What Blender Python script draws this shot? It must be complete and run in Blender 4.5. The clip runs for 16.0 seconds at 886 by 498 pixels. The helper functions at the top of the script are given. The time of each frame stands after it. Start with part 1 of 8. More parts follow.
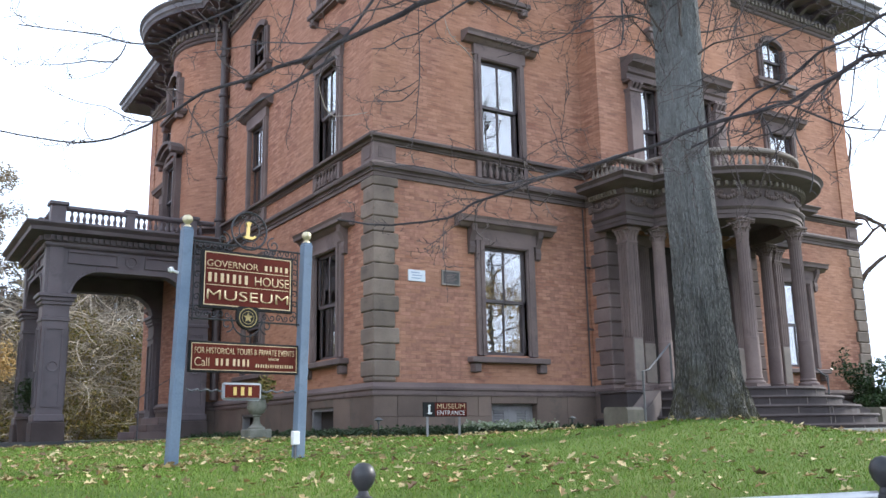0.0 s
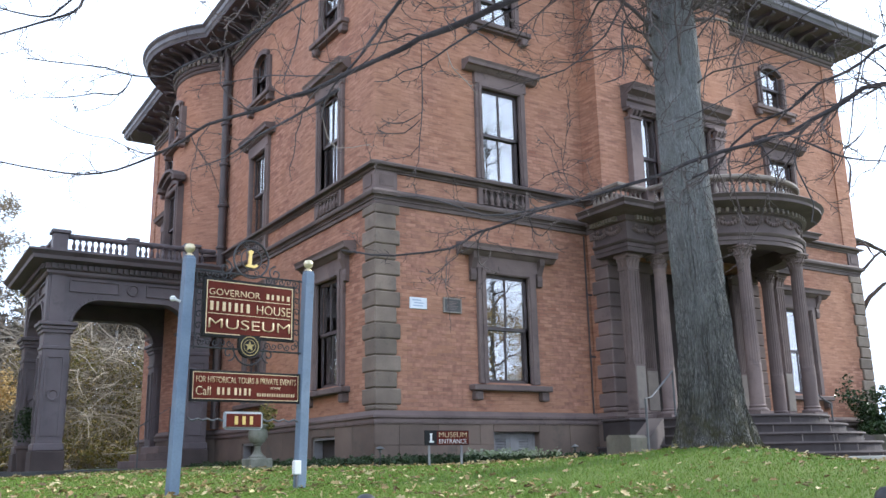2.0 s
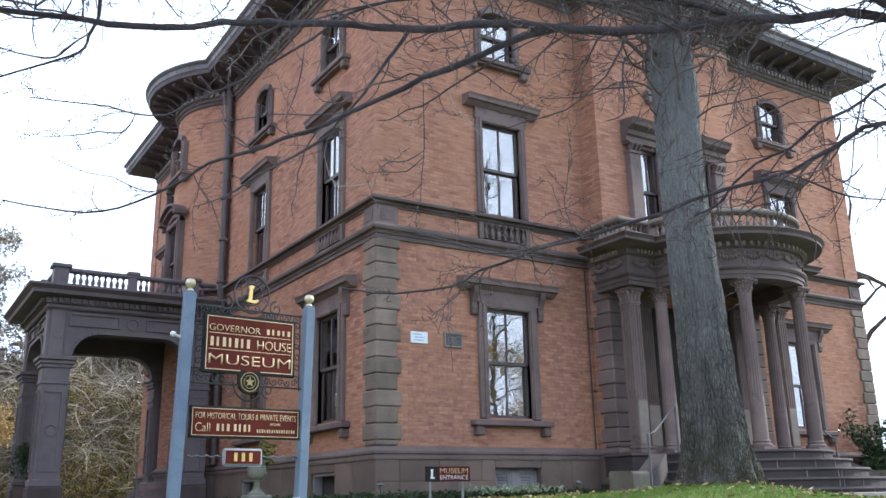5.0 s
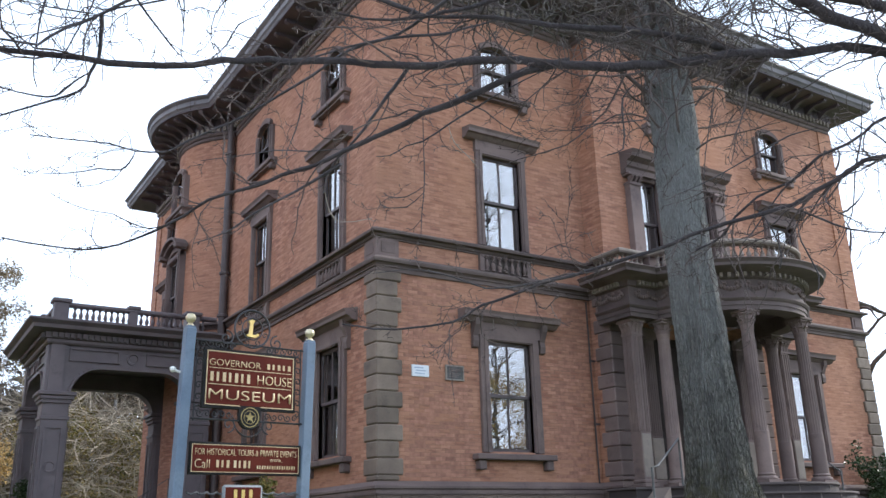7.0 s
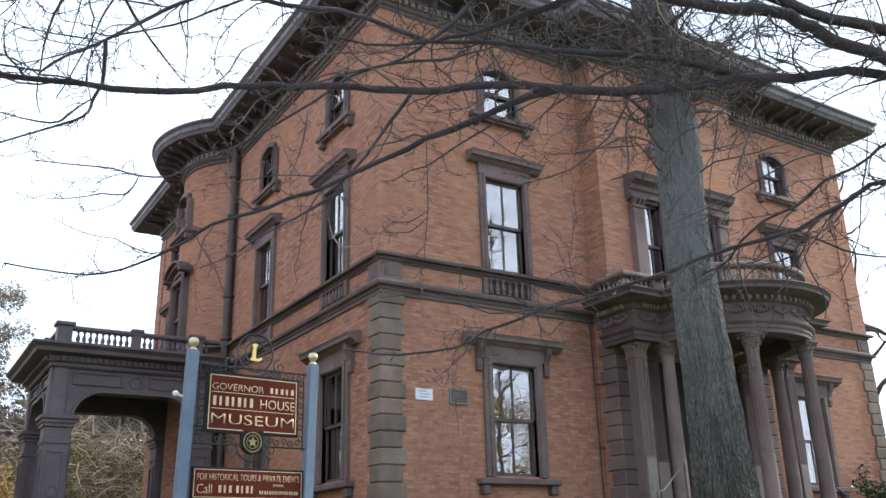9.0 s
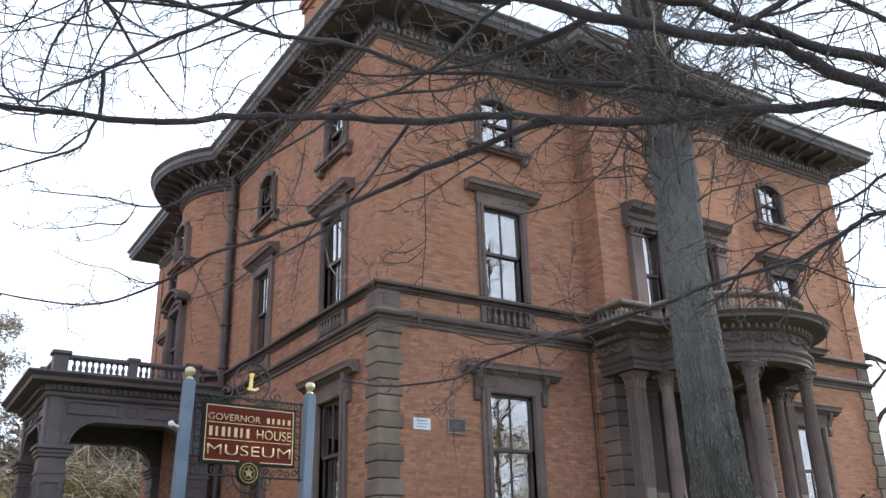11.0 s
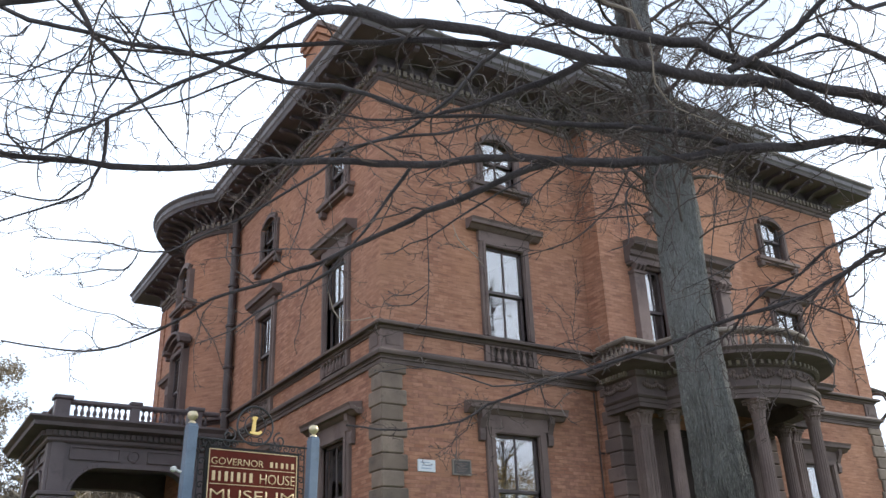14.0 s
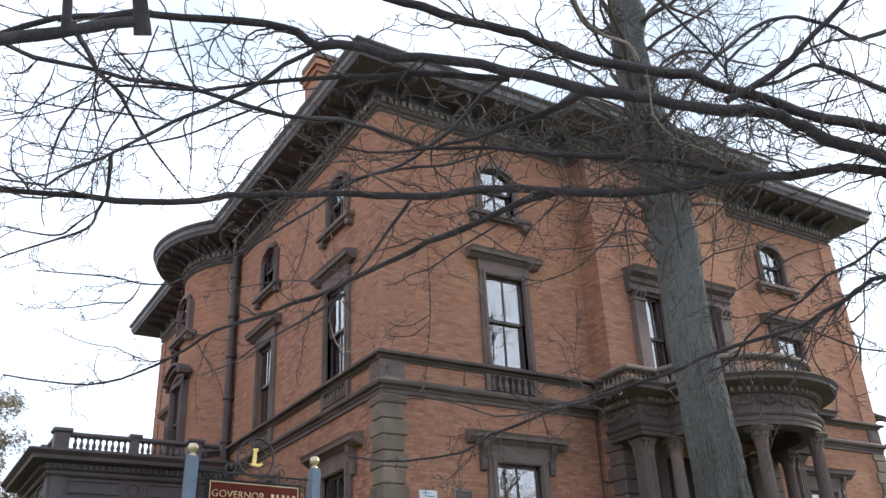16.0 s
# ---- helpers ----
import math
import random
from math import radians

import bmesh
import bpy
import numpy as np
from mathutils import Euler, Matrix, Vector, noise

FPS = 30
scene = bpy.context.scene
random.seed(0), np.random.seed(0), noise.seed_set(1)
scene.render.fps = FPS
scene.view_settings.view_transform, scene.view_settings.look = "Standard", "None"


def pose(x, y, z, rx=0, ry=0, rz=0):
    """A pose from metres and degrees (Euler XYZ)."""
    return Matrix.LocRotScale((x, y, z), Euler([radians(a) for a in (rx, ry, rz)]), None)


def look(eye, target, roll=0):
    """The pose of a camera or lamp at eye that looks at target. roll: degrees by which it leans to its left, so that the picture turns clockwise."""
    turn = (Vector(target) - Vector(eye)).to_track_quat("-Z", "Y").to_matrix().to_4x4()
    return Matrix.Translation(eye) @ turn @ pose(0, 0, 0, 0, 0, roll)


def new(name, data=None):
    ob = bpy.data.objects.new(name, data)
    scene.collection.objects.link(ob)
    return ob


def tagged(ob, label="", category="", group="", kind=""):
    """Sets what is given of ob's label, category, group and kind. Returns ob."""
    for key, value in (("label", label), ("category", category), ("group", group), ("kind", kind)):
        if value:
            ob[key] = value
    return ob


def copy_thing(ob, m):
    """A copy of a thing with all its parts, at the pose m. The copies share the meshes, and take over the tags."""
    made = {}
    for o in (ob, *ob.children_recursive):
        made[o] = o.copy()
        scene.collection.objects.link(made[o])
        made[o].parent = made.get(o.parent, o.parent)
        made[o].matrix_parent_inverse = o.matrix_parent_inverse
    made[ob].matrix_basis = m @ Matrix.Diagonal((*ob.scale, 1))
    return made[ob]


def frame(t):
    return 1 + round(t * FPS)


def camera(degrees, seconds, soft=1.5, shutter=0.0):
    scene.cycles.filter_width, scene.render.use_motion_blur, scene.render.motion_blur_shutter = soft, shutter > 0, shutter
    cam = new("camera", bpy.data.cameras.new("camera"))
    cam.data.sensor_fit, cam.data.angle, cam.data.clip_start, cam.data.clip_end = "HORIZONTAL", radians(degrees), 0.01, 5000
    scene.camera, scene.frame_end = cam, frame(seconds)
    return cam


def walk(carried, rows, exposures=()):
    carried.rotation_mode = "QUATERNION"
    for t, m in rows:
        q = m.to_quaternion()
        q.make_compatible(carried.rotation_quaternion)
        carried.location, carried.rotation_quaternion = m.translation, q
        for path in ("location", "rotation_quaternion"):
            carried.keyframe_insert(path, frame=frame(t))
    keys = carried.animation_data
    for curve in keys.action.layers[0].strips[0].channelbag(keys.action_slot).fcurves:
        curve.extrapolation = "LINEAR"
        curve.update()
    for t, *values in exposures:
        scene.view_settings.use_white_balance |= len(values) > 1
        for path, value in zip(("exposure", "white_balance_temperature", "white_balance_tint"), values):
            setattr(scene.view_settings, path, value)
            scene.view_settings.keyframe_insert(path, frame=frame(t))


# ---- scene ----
cam = camera(53.41, 16.0, soft=1.5)
walk(cam, [
    (0.0, pose(-7.075, -13.227, 0.000, 101.87, 1.05, -32.48)),
    (0.5, pose(-7.079, -13.230, 0.002, 102.26, 1.08, -32.41)),
    (1.0, pose(-7.082, -13.233, 0.004, 102.62, 1.11, -32.35)),
    (1.5, pose(-7.085, -13.235, 0.007, 103.17, 1.11, -32.37)),
    (2.0, pose(-7.087, -13.236, 0.010, 103.61, 1.16, -32.38)),
    (2.5, pose(-7.089, -13.237, 0.013, 103.97, 1.25, -32.37)),
    (3.0, pose(-7.090, -13.237, 0.016, 104.21, 1.37, -32.24)),
    (3.5, pose(-7.090, -13.237, 0.019, 104.65, 1.12, -32.18)),
    (4.0, pose(-7.090, -13.236, 0.022, 105.00, 1.04, -32.32)),
    (6.5, pose(-7.085, -13.226, 0.039, 107.29, 1.44, -32.23)),
    (7.0, pose(-7.083, -13.224, 0.043, 107.85, 1.48, -32.19)),
    (7.5, pose(-7.081, -13.221, 0.046, 108.38, 1.44, -32.08)),
    (8.0, pose(-7.079, -13.219, 0.050, 108.84, 1.41, -32.08)),
    (8.5, pose(-7.078, -13.216, 0.053, 109.04, 1.35, -32.00)),
    (9.0, pose(-7.076, -13.214, 0.056, 109.31, 1.46, -31.94)),
    (11.5, pose(-7.069, -13.204, 0.070, 111.69, 1.59, -32.06)),
    (12.0, pose(-7.069, -13.203, 0.072, 112.10, 2.11, -31.85)),
    (12.5, pose(-7.069, -13.202, 0.074, 112.59, 1.72, -32.00)),
    (13.0, pose(-7.069, -13.202, 0.076, 113.08, 2.04, -31.75)),
    (13.5, pose(-7.070, -13.203, 0.077, 113.39, 2.08, -31.68)),
    (14.0, pose(-7.071, -13.204, 0.078, 113.69, 2.07, -31.66)),
    (14.5, pose(-7.073, -13.206, 0.079, 113.98, 2.33, -31.39)),
    (15.0, pose(-7.076, -13.208, 0.079, 114.47, 2.36, -31.47)),
    (15.5, pose(-7.079, -13.211, 0.079, 115.05, 2.38, -31.31)),
    (16.0, pose(-7.083, -13.215, 0.079, 115.54, 2.52, -31.48)),
], exposures=[(0.0, 0.44, 6030, 10), (2.0, 0.44, 5890, 10), (4.0, 0.40, 5880, 10), (6.5, 0.23, 6050, 10), (9.0, 0.10, 6270, 10), (12.0, 0.00, 6460, 10), (16.0, -0.10, 6500, 10)])

# ---- sky and sun: bright thin overcast, soft sun from the entrance side ----
SUN_EL, SUN_AZ = 30.0, 97.0        # degrees; azimuth clockwise from +y
world = bpy.data.worlds.new("sky")
scene.world = world
world.use_nodes = True
wn, wl = world.node_tree.nodes, world.node_tree.links
sky = wn.new("ShaderNodeTexSky")
sky.sky_type, sky.sun_disc = "NISHITA", False
sky.sun_elevation, sky.sun_rotation = radians(SUN_EL), radians(SUN_AZ)
sky.dust_density, sky.air_density = 3.0, 1.0
gco = wn.new("ShaderNodeTexCoord")
cln = wn.new("ShaderNodeTexNoise")
cln.inputs["Scale"].default_value, cln.inputs["Detail"].default_value = 2.2, 6.0
crm = wn.new("ShaderNodeMapRange")
crm.inputs["From Min"].default_value, crm.inputs["From Max"].default_value = 0.36, 0.58
crm.inputs["To Min"].default_value, crm.inputs["To Max"].default_value = 0.12, 1.0
cmx = wn.new("ShaderNodeMix")
cmx.data_type = "RGBA"
cmx.inputs["B"].default_value = (18.6, 20.5, 23.8, 1.0)   # lit cloud veil
wl.new(gco.outputs["Generated"], cln.inputs["Vector"])
# the veil is thicker towards the horizon
cse = wn.new("ShaderNodeSeparateXYZ")
wl.new(gco.outputs["Generated"], cse.inputs[0])
cad = wn.new("ShaderNodeMath")
cad.operation = "MULTIPLY_ADD"
cad.inputs[1].default_value = -0.28
cof = wn.new("ShaderNodeMath")
cof.operation = "ADD"
cof.inputs[1].default_value = 0.125
wl.new(cln.outputs["Fac"], cof.inputs[0])
wl.new(cse.outputs[2], cad.inputs[0])
wl.new(cof.outputs[0], cad.inputs[2])
wl.new(cad.outputs[0], crm.inputs["Value"])
wl.new(crm.outputs["Result"], cmx.inputs["Factor"])
lift = wn.new("ShaderNodeMix")
lift.data_type, lift.blend_type = "RGBA", "ADD"
lift.inputs["Factor"].default_value, lift.inputs["B"].default_value = 1.0, (5.0, 6.2, 7.4, 1.0)   # thin high haze
wl.new(sky.outputs["Color"], lift.inputs["A"])
wl.new(lift.outputs["Result"], cmx.inputs["A"])
wl.new(cmx.outputs["Result"], wn["Background"].inputs["Color"])
wn["Background"].inputs["Strength"].default_value = 0.09
sun = new("sun", bpy.data.lights.new("sun", "SUN"))
sun.data.energy, sun.data.angle, sun.data.color = 3.7, radians(2.5), (1.0, 0.93, 0.82)
sd = Vector((math.sin(radians(SUN_AZ)) * math.cos(radians(SUN_EL)), math.cos(radians(SUN_AZ)) * math.cos(radians(SUN_EL)), math.sin(radians(SUN_EL))))
sun.matrix_world = look(sd * 60, (0, 0, 0))

# ---- materials ----
def nodes_of(name):
    m = bpy.data.materials.new(name)
    m.use_nodes = True
    return m, m.node_tree.nodes, m.node_tree.links, m.node_tree.nodes["Principled BSDF"]


def noise_node(n, l, scale, detail=4.0, rough=0.55, vec=None):
    t = n.new("ShaderNodeTexNoise")
    t.inputs["Scale"].default_value, t.inputs["Detail"].default_value, t.inputs["Roughness"].default_value = scale, detail, rough
    if vec is None:
        g = n.new("ShaderNodeNewGeometry")
        vec = g.outputs["Position"]
    l.new(vec, t.inputs["Vector"])
    return t.outputs["Fac"]


def mix_col(n, l, fac, a, b, mode="MIX"):
    m = n.new("ShaderNodeMix")
    m.data_type, m.blend_type = "RGBA", mode
    for sock, v in (("Factor", fac), ("A", a), ("B", b)):
        if isinstance(v, tuple):
            m.inputs[sock].default_value = (*v, 1.0)
        elif isinstance(v, (int, float)):
            m.inputs[sock].default_value = v
        else:
            l.new(v, m.inputs[sock])
    return m.outputs["Result"]


def remap(n, l, v, a, b, c=0.0, d=1.0):
    r = n.new("ShaderNodeMapRange")
    for k, x in (("From Min", a), ("From Max", b), ("To Min", c), ("To Max", d)):
        r.inputs[k].default_value = x
    l.new(v, r.inputs["Value"])
    return r.outputs["Result"]


def bump_into(n, l, b, height, strength, dist):
    bp = n.new("ShaderNodeBump")
    bp.inputs["Strength"].default_value, bp.inputs["Distance"].default_value = strength, dist
    l.new(height, bp.inputs["Height"])
    l.new(bp.outputs["Normal"], b.inputs["Normal"])


def surface(name, c1, c2, big=1.2, fine=40.0, rough=0.8, metal=0.0, bump=0.3, dist=0.004, stain=None, spread=(0.35, 0.65), spec=0.5, random_tint=0.0):
    """Two-scale mottled surface: broad patches between c1 and c2, a fine grain, and stains."""
    m, n, l, b = nodes_of(name)
    f1 = remap(n, l, noise_node(n, l, big, 5), spread[0], spread[1])
    col = mix_col(n, l, f1, c1, c2)
    f2 = noise_node(n, l, fine, 3)
    col = mix_col(n, l, 0.35, col, mix_col(n, l, f2, (0.25, 0.25, 0.25), (0.75, 0.75, 0.75)), "OVERLAY")
    if stain:
        col = mix_col(n, l, remap(n, l, noise_node(n, l, big * 2.7, 6, 0.7), 0.55, 0.75, 0.0, 0.75), col, stain)
    if random_tint:
        oi = n.new("ShaderNodeObjectInfo")
        v = remap(n, l, oi.outputs["Random"], 0, 1, 1 - random_tint, 1 + random_tint)
        cb = n.new("ShaderNodeCombineColor")
        for k in ("Red", "Green", "Blue"):
            l.new(v, cb.inputs[k])
        col = mix_col(n, l, 1.0, col, cb.outputs["Color"], "MULTIPLY")
    l.new(col, b.inputs["Base Color"])
    l.new(remap(n, l, f2, 0.2, 0.8, max(0.0, rough - 0.12), min(1.0, rough + 0.1)), b.inputs["Roughness"])
    b.inputs["Metallic"].default_value = metal
    b.inputs["Specular IOR Level"].default_value = spec
    if bump:
        bump_into(n, l, b, f2, bump, dist)
    return m


def brick_material(name, mapping):
    """Pressed brick in running bond, about 0.205 x 0.068 m; mapping: 'flat' for walls along x or y, 'bow' for the round bay."""
    m, n, l, b = nodes_of(name)
    g = n.new("ShaderNodeNewGeometry")
    s = n.new("ShaderNodeSeparateXYZ")
    l.new(g.outputs["Position"], s.inputs[0])

    def op(kind, a, c):
        q = n.new("ShaderNodeMath")
        q.operation = kind
        for i, v in enumerate((a, c)):
            if isinstance(v, (int, float)):
                q.inputs[i].default_value = v
            else:
                l.new(v, q.inputs[i])
        return q.outputs[0]
    if mapping == "bow":
        u = op("MULTIPLY", op("ARCTAN2", op("SUBTRACT", s.outputs[0], BOW_X), op("SUBTRACT", s.outputs[1], BOW_Y)), BOW_R)
    else:
        u = op("ADD", s.outputs[0], s.outputs[1])
    c = n.new("ShaderNodeCombineXYZ")
    l.new(u, c.inputs[0])
    l.new(s.outputs[2], c.inputs[1])
    bt = n.new("ShaderNodeTexBrick")
    bt.offset, bt.squash = 0.5, 1.0
    for k, v in (("Scale", 1.0), ("Mortar Size", 0.0055), ("Mortar Smooth", 0.25), ("Bias", 0.0), ("Brick Width", 0.205), ("Row Height", 0.068)):
        bt.inputs[k].default_value = v
    bt.inputs["Color1"].default_value = (0.268, 0.124, 0.084, 1)
    bt.inputs["Color2"].default_value = (0.450, 0.236, 0.163, 1)
    bt.inputs["Mortar"].default_value = (0.215, 0.128, 0.095, 1)
    l.new(c.outputs[0], bt.inputs["Vector"])
    col = bt.outputs["Color"]
    # weathered patches, rain streaks, pale repointed courses and soot
    rn = n.new("ShaderNodeMapping")
    rn.inputs["Scale"].default_value = (1.5, 0.22, 1.0)
    l.new(c.outputs[0], rn.inputs["Vector"])
    col = mix_col(n, l, remap(n, l, noise_node(n, l, 1.0, 6, 0.65, rn.outputs[0]), 0.50, 0.70, 0.0, 0.40), col, (0.245, 0.116, 0.088))
    col = mix_col(n, l, remap(n, l, noise_node(n, l, 0.33, 4, 0.6), 0.46, 0.66, 0.0, 0.55), col, (0.450, 0.222, 0.124))
    col = mix_col(n, l, remap(n, l, noise_node(n, l, 0.55, 5), 0.38, 0.66, 0.0, 0.6), col, (0.402, 0.222, 0.148))
    col = mix_col(n, l, remap(n, l, noise_node(n, l, 1.7, 6, 0.7), 0.56, 0.74, 0.0, 0.28), col, (0.20, 0.095, 0.072))
    st = n.new("ShaderNodeMapping")
    st.inputs["Scale"].default_value = (2.6, 14.7, 1.0)
    l.new(c.outputs[0], st.inputs["Vector"])
    f2 = noise_node(n, l, 1.0, 3, 0.6, st.outputs[0])
    col = mix_col(n, l, remap(n, l, f2, 0.55, 0.66, 0.0, 0.50), col, (0.165, 0.078, 0.060))
    col = mix_col(n, l, remap(n, l, f2, 0.32, 0.45, 0.40, 0.0), col, (0.52, 0.280, 0.190))
    fine = noise_node(n, l, 55.0, 3)
    col = mix_col(n, l, 0.3, col, mix_col(n, l, fine, (0.3, 0.3, 0.3), (0.7, 0.7, 0.7)), "OVERLAY")
    l.new(col, b.inputs["Base Color"])
    b.inputs["Roughness"].default_value = 0.88
    b.inputs["Specular IOR Level"].default_value = 0.15
    h = op("SUBTRACT", op("ADD", op("MULTIPLY", fine, 0.25), op("MULTIPLY", f2, 0.5)), bt.outputs["Fac"])
    bump_into(n, l, b, h, 0.5, 0.006)
    return m


BOW_X, BOW_Y, BOW_R = 1.1, 9.85, 2.0
BRICK = brick_material("brick_red", "flat")
BRICK_BOW = brick_material("brick_red_bow", "bow")
STONE_COURSE = surface("string_course_stone", (0.096, 0.071, 0.067), (0.150, 0.113, 0.102), 0.9, 35, 0.86, bump=0.35, stain=(0.058, 0.044, 0.042))
STONE = surface("brownstone", (0.122, 0.089, 0.084), (0.186, 0.137, 0.125), 0.9, 35, 0.86, bump=0.35, stain=(0.072, 0.053, 0.050), random_tint=0.14)
STONE_PALE = surface("brownstone_pale", (0.20, 0.170, 0.150), (0.28, 0.245, 0.215), 1.6, 35, 0.86, bump=0.3, stain=(0.16, 0.13, 0.11))
STONE_MID = surface("brownstone_mid", (0.19, 0.160, 0.140), (0.27, 0.23, 0.195), 1.6, 35, 0.86, bump=0.3, stain=(0.13, 0.11, 0.10))
QUOIN_STONE = surface("quoin_stone", (0.146, 0.111, 0.090), (0.222, 0.174, 0.138), 1.5, 35, 0.88, bump=0.4, stain=(0.085, 0.070, 0.060), random_tint=0.2)
STONE_SOOT = surface("sooty_brownstone", (0.074, 0.055, 0.054), (0.124, 0.094, 0.090), 1.4, 35, 0.86, bump=0.35, stain=(0.055, 0.045, 0.043), random_tint=0.1)
# riser stone, set about half as bright as the treads
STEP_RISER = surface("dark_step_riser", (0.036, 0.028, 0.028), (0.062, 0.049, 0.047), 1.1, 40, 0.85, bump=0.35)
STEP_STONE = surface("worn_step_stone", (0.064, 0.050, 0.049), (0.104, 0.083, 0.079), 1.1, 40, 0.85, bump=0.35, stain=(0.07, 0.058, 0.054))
# dark pier stone; also paints shade behind the aprons and under the porch ceiling
PIER_AND_SHADE = surface("dark_pier_stone_and_shade", (0.060, 0.046, 0.043), (0.092, 0.072, 0.066), 1.5, 40, 0.85, bump=0.35)
BASE_STONE = surface("basement_stone", (0.106, 0.077, 0.064), (0.166, 0.120, 0.097), 0.8, 30, 0.88, bump=0.4, stain=(0.07, 0.065, 0.058))
PORTE = surface("porte_cochere_paint", (0.108, 0.090, 0.098), (0.148, 0.124, 0.132), 1.1, 60, 0.55, bump=0.12, stain=(0.070, 0.062, 0.066))
# near-black for the door, and for shade painted inside the porch
PORCH_DOOR_SHADE = surface("porch_door_and_shade", (0.024, 0.019, 0.018), (0.042, 0.033, 0.030), 2.0, 60, 0.85, bump=0.1, spec=0.15)
SASH = surface("sash_paint_dark", (0.066, 0.050, 0.052), (0.100, 0.077, 0.078), 3.0, 80, 0.5, bump=0.1)
# underside shade of the eave and a bluish haze, mixed into the colour
EAVE_SHADE = surface("eave_shade_paint", (0.074, 0.062, 0.075), (0.116, 0.098, 0.112), 1.5, 60, 0.6, bump=0.15)
ROOF = surface("roof_slate", (0.09, 0.09, 0.10), (0.14, 0.14, 0.15), 2.0, 25, 0.7, bump=0.4)
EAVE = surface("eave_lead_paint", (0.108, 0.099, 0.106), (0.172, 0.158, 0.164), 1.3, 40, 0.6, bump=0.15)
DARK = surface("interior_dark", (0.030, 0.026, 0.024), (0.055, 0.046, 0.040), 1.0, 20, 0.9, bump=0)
BLIND = surface("linen_blind", (0.62, 0.58, 0.50), (0.72, 0.68, 0.60), 2.0, 90, 0.9, bump=0.1)
GLASS, _n, _l, _b = nodes_of("window_glass")
_b.inputs["Base Color"].default_value = (0.93, 0.95, 0.95, 1)
_b.inputs["Transmission Weight"].default_value, _b.inputs["IOR"].default_value, _b.inputs["Roughness"].default_value = 1.0, 2.6, 0.0
bump_into(_n, _l, _b, noise_node(_n, _l, 1.6, 2), 0.05, 0.02)

# ---- mesh helpers ----
def origin_of(ob):
    v = Vector((0, 0, 0))
    while ob is not None:
        v += ob.location
        ob = ob.parent
    return v


def smooth_by_angle(me, deg=35):
    me.polygons.foreach_set("use_smooth", [True] * len(me.polygons))
    me.set_sharp_from_angle(angle=radians(deg))


def mesh_of(name, bm, material, smooth=False, shift=None):
    if shift is not None:
        bmesh.ops.translate(bm, verts=bm.verts, vec=-shift)
    bmesh.ops.recalc_face_normals(bm, faces=bm.faces)
    me = bpy.data.meshes.new(name)
    bm.to_mesh(me)
    bm.free()
    for m in (material if isinstance(material, (list, tuple)) else (material,)):
        me.materials.append(m)
    if smooth:
        smooth_by_angle(me)
    return me


def thing(name, at, label, category, group="", kind=""):
    """An empty at the base of a thing; its parts hang under it."""
    e = new(name)
    e.empty_display_size = 0.2
    e.location = at
    return tagged(e, label, category, group, kind)


def part(name, bm, material, parent, label="", smooth=False, kind=""):
    """Links a bmesh (in world metres) as one mesh object under a thing or a part."""
    ob = new(name, mesh_of(name, bm, material, smooth, origin_of(parent) if parent else None))
    ob.parent = parent
    return tagged(ob, label, kind=kind)


def piece(name, me, parent, at, rz=0.0, scale=(1, 1, 1)):
    """An object of its own on a shared mesh, at a world place."""
    ob = new(name, me)
    ob.parent = parent
    ob.location = Vector(at) - (origin_of(parent) if parent else Vector())
    ob.rotation_euler, ob.scale = (0, 0, rz), scale
    return ob


def box(bm, x0, x1, y0, y1, z0, z1, M=None, bevel=0.0):
    vs = [bm.verts.new((x, y, z)) for z in (z0, z1) for x, y in ((x0, y0), (x1, y0), (x1, y1), (x0, y1))]
    fs = [bm.faces.new([vs[i] for i in q]) for q in ((3, 2, 1, 0), (4, 5, 6, 7), (0, 1, 5, 4), (1, 2, 6, 5), (2, 3, 7, 6), (3, 0, 4, 7))]
    if bevel:
        es = list({e for f in fs for e in f.edges})
        r = bmesh.ops.bevel(bm, geom=es, offset=bevel, segments=1, affect="EDGES")
        vs = list({v for f in r["faces"] for v in f.verts})
    if M is not None:
        bmesh.ops.transform(bm, matrix=M, verts=vs)
    return vs


def lathe(bm, profile, at=(0, 0, 0), segs=16, M=None):
    """Turned form: profile of (radius, height)."""
    rings = []
    for r, z in profile:
        rings.append([bm.verts.new((at[0] + r * math.cos(2 * math.pi * k / segs), at[1] + r * math.sin(2 * math.pi * k / segs), at[2] + z)) for k in range(segs)])
    for a, b in zip(rings, rings[1:]):
        for k in range(segs):
            bm.faces.new((a[k], a[(k + 1) % segs], b[(k + 1) % segs], b[k]))
    bm.faces.new(rings[0][::-1])
    bm.faces.new(rings[-1])
    if M is not None:
        bmesh.ops.transform(bm, matrix=M, verts=[v for r in rings for v in r])


def prism(bm, poly, z0, z1, M=None):
    """Upright prism over a plan polygon."""
    lo = [bm.verts.new((x, y, z0)) for x, y in poly]
    hi = [bm.verts.new((x, y, z1)) for x, y in poly]
    bm.faces.new(lo[::-1])
    bm.faces.new(hi)
    for k in range(len(poly)):
        j = (k + 1) % len(poly)
        bm.faces.new((lo[k], lo[j], hi[j], hi[k]))
    if M is not None:
        bmesh.ops.transform(bm, matrix=M, verts=lo + hi)


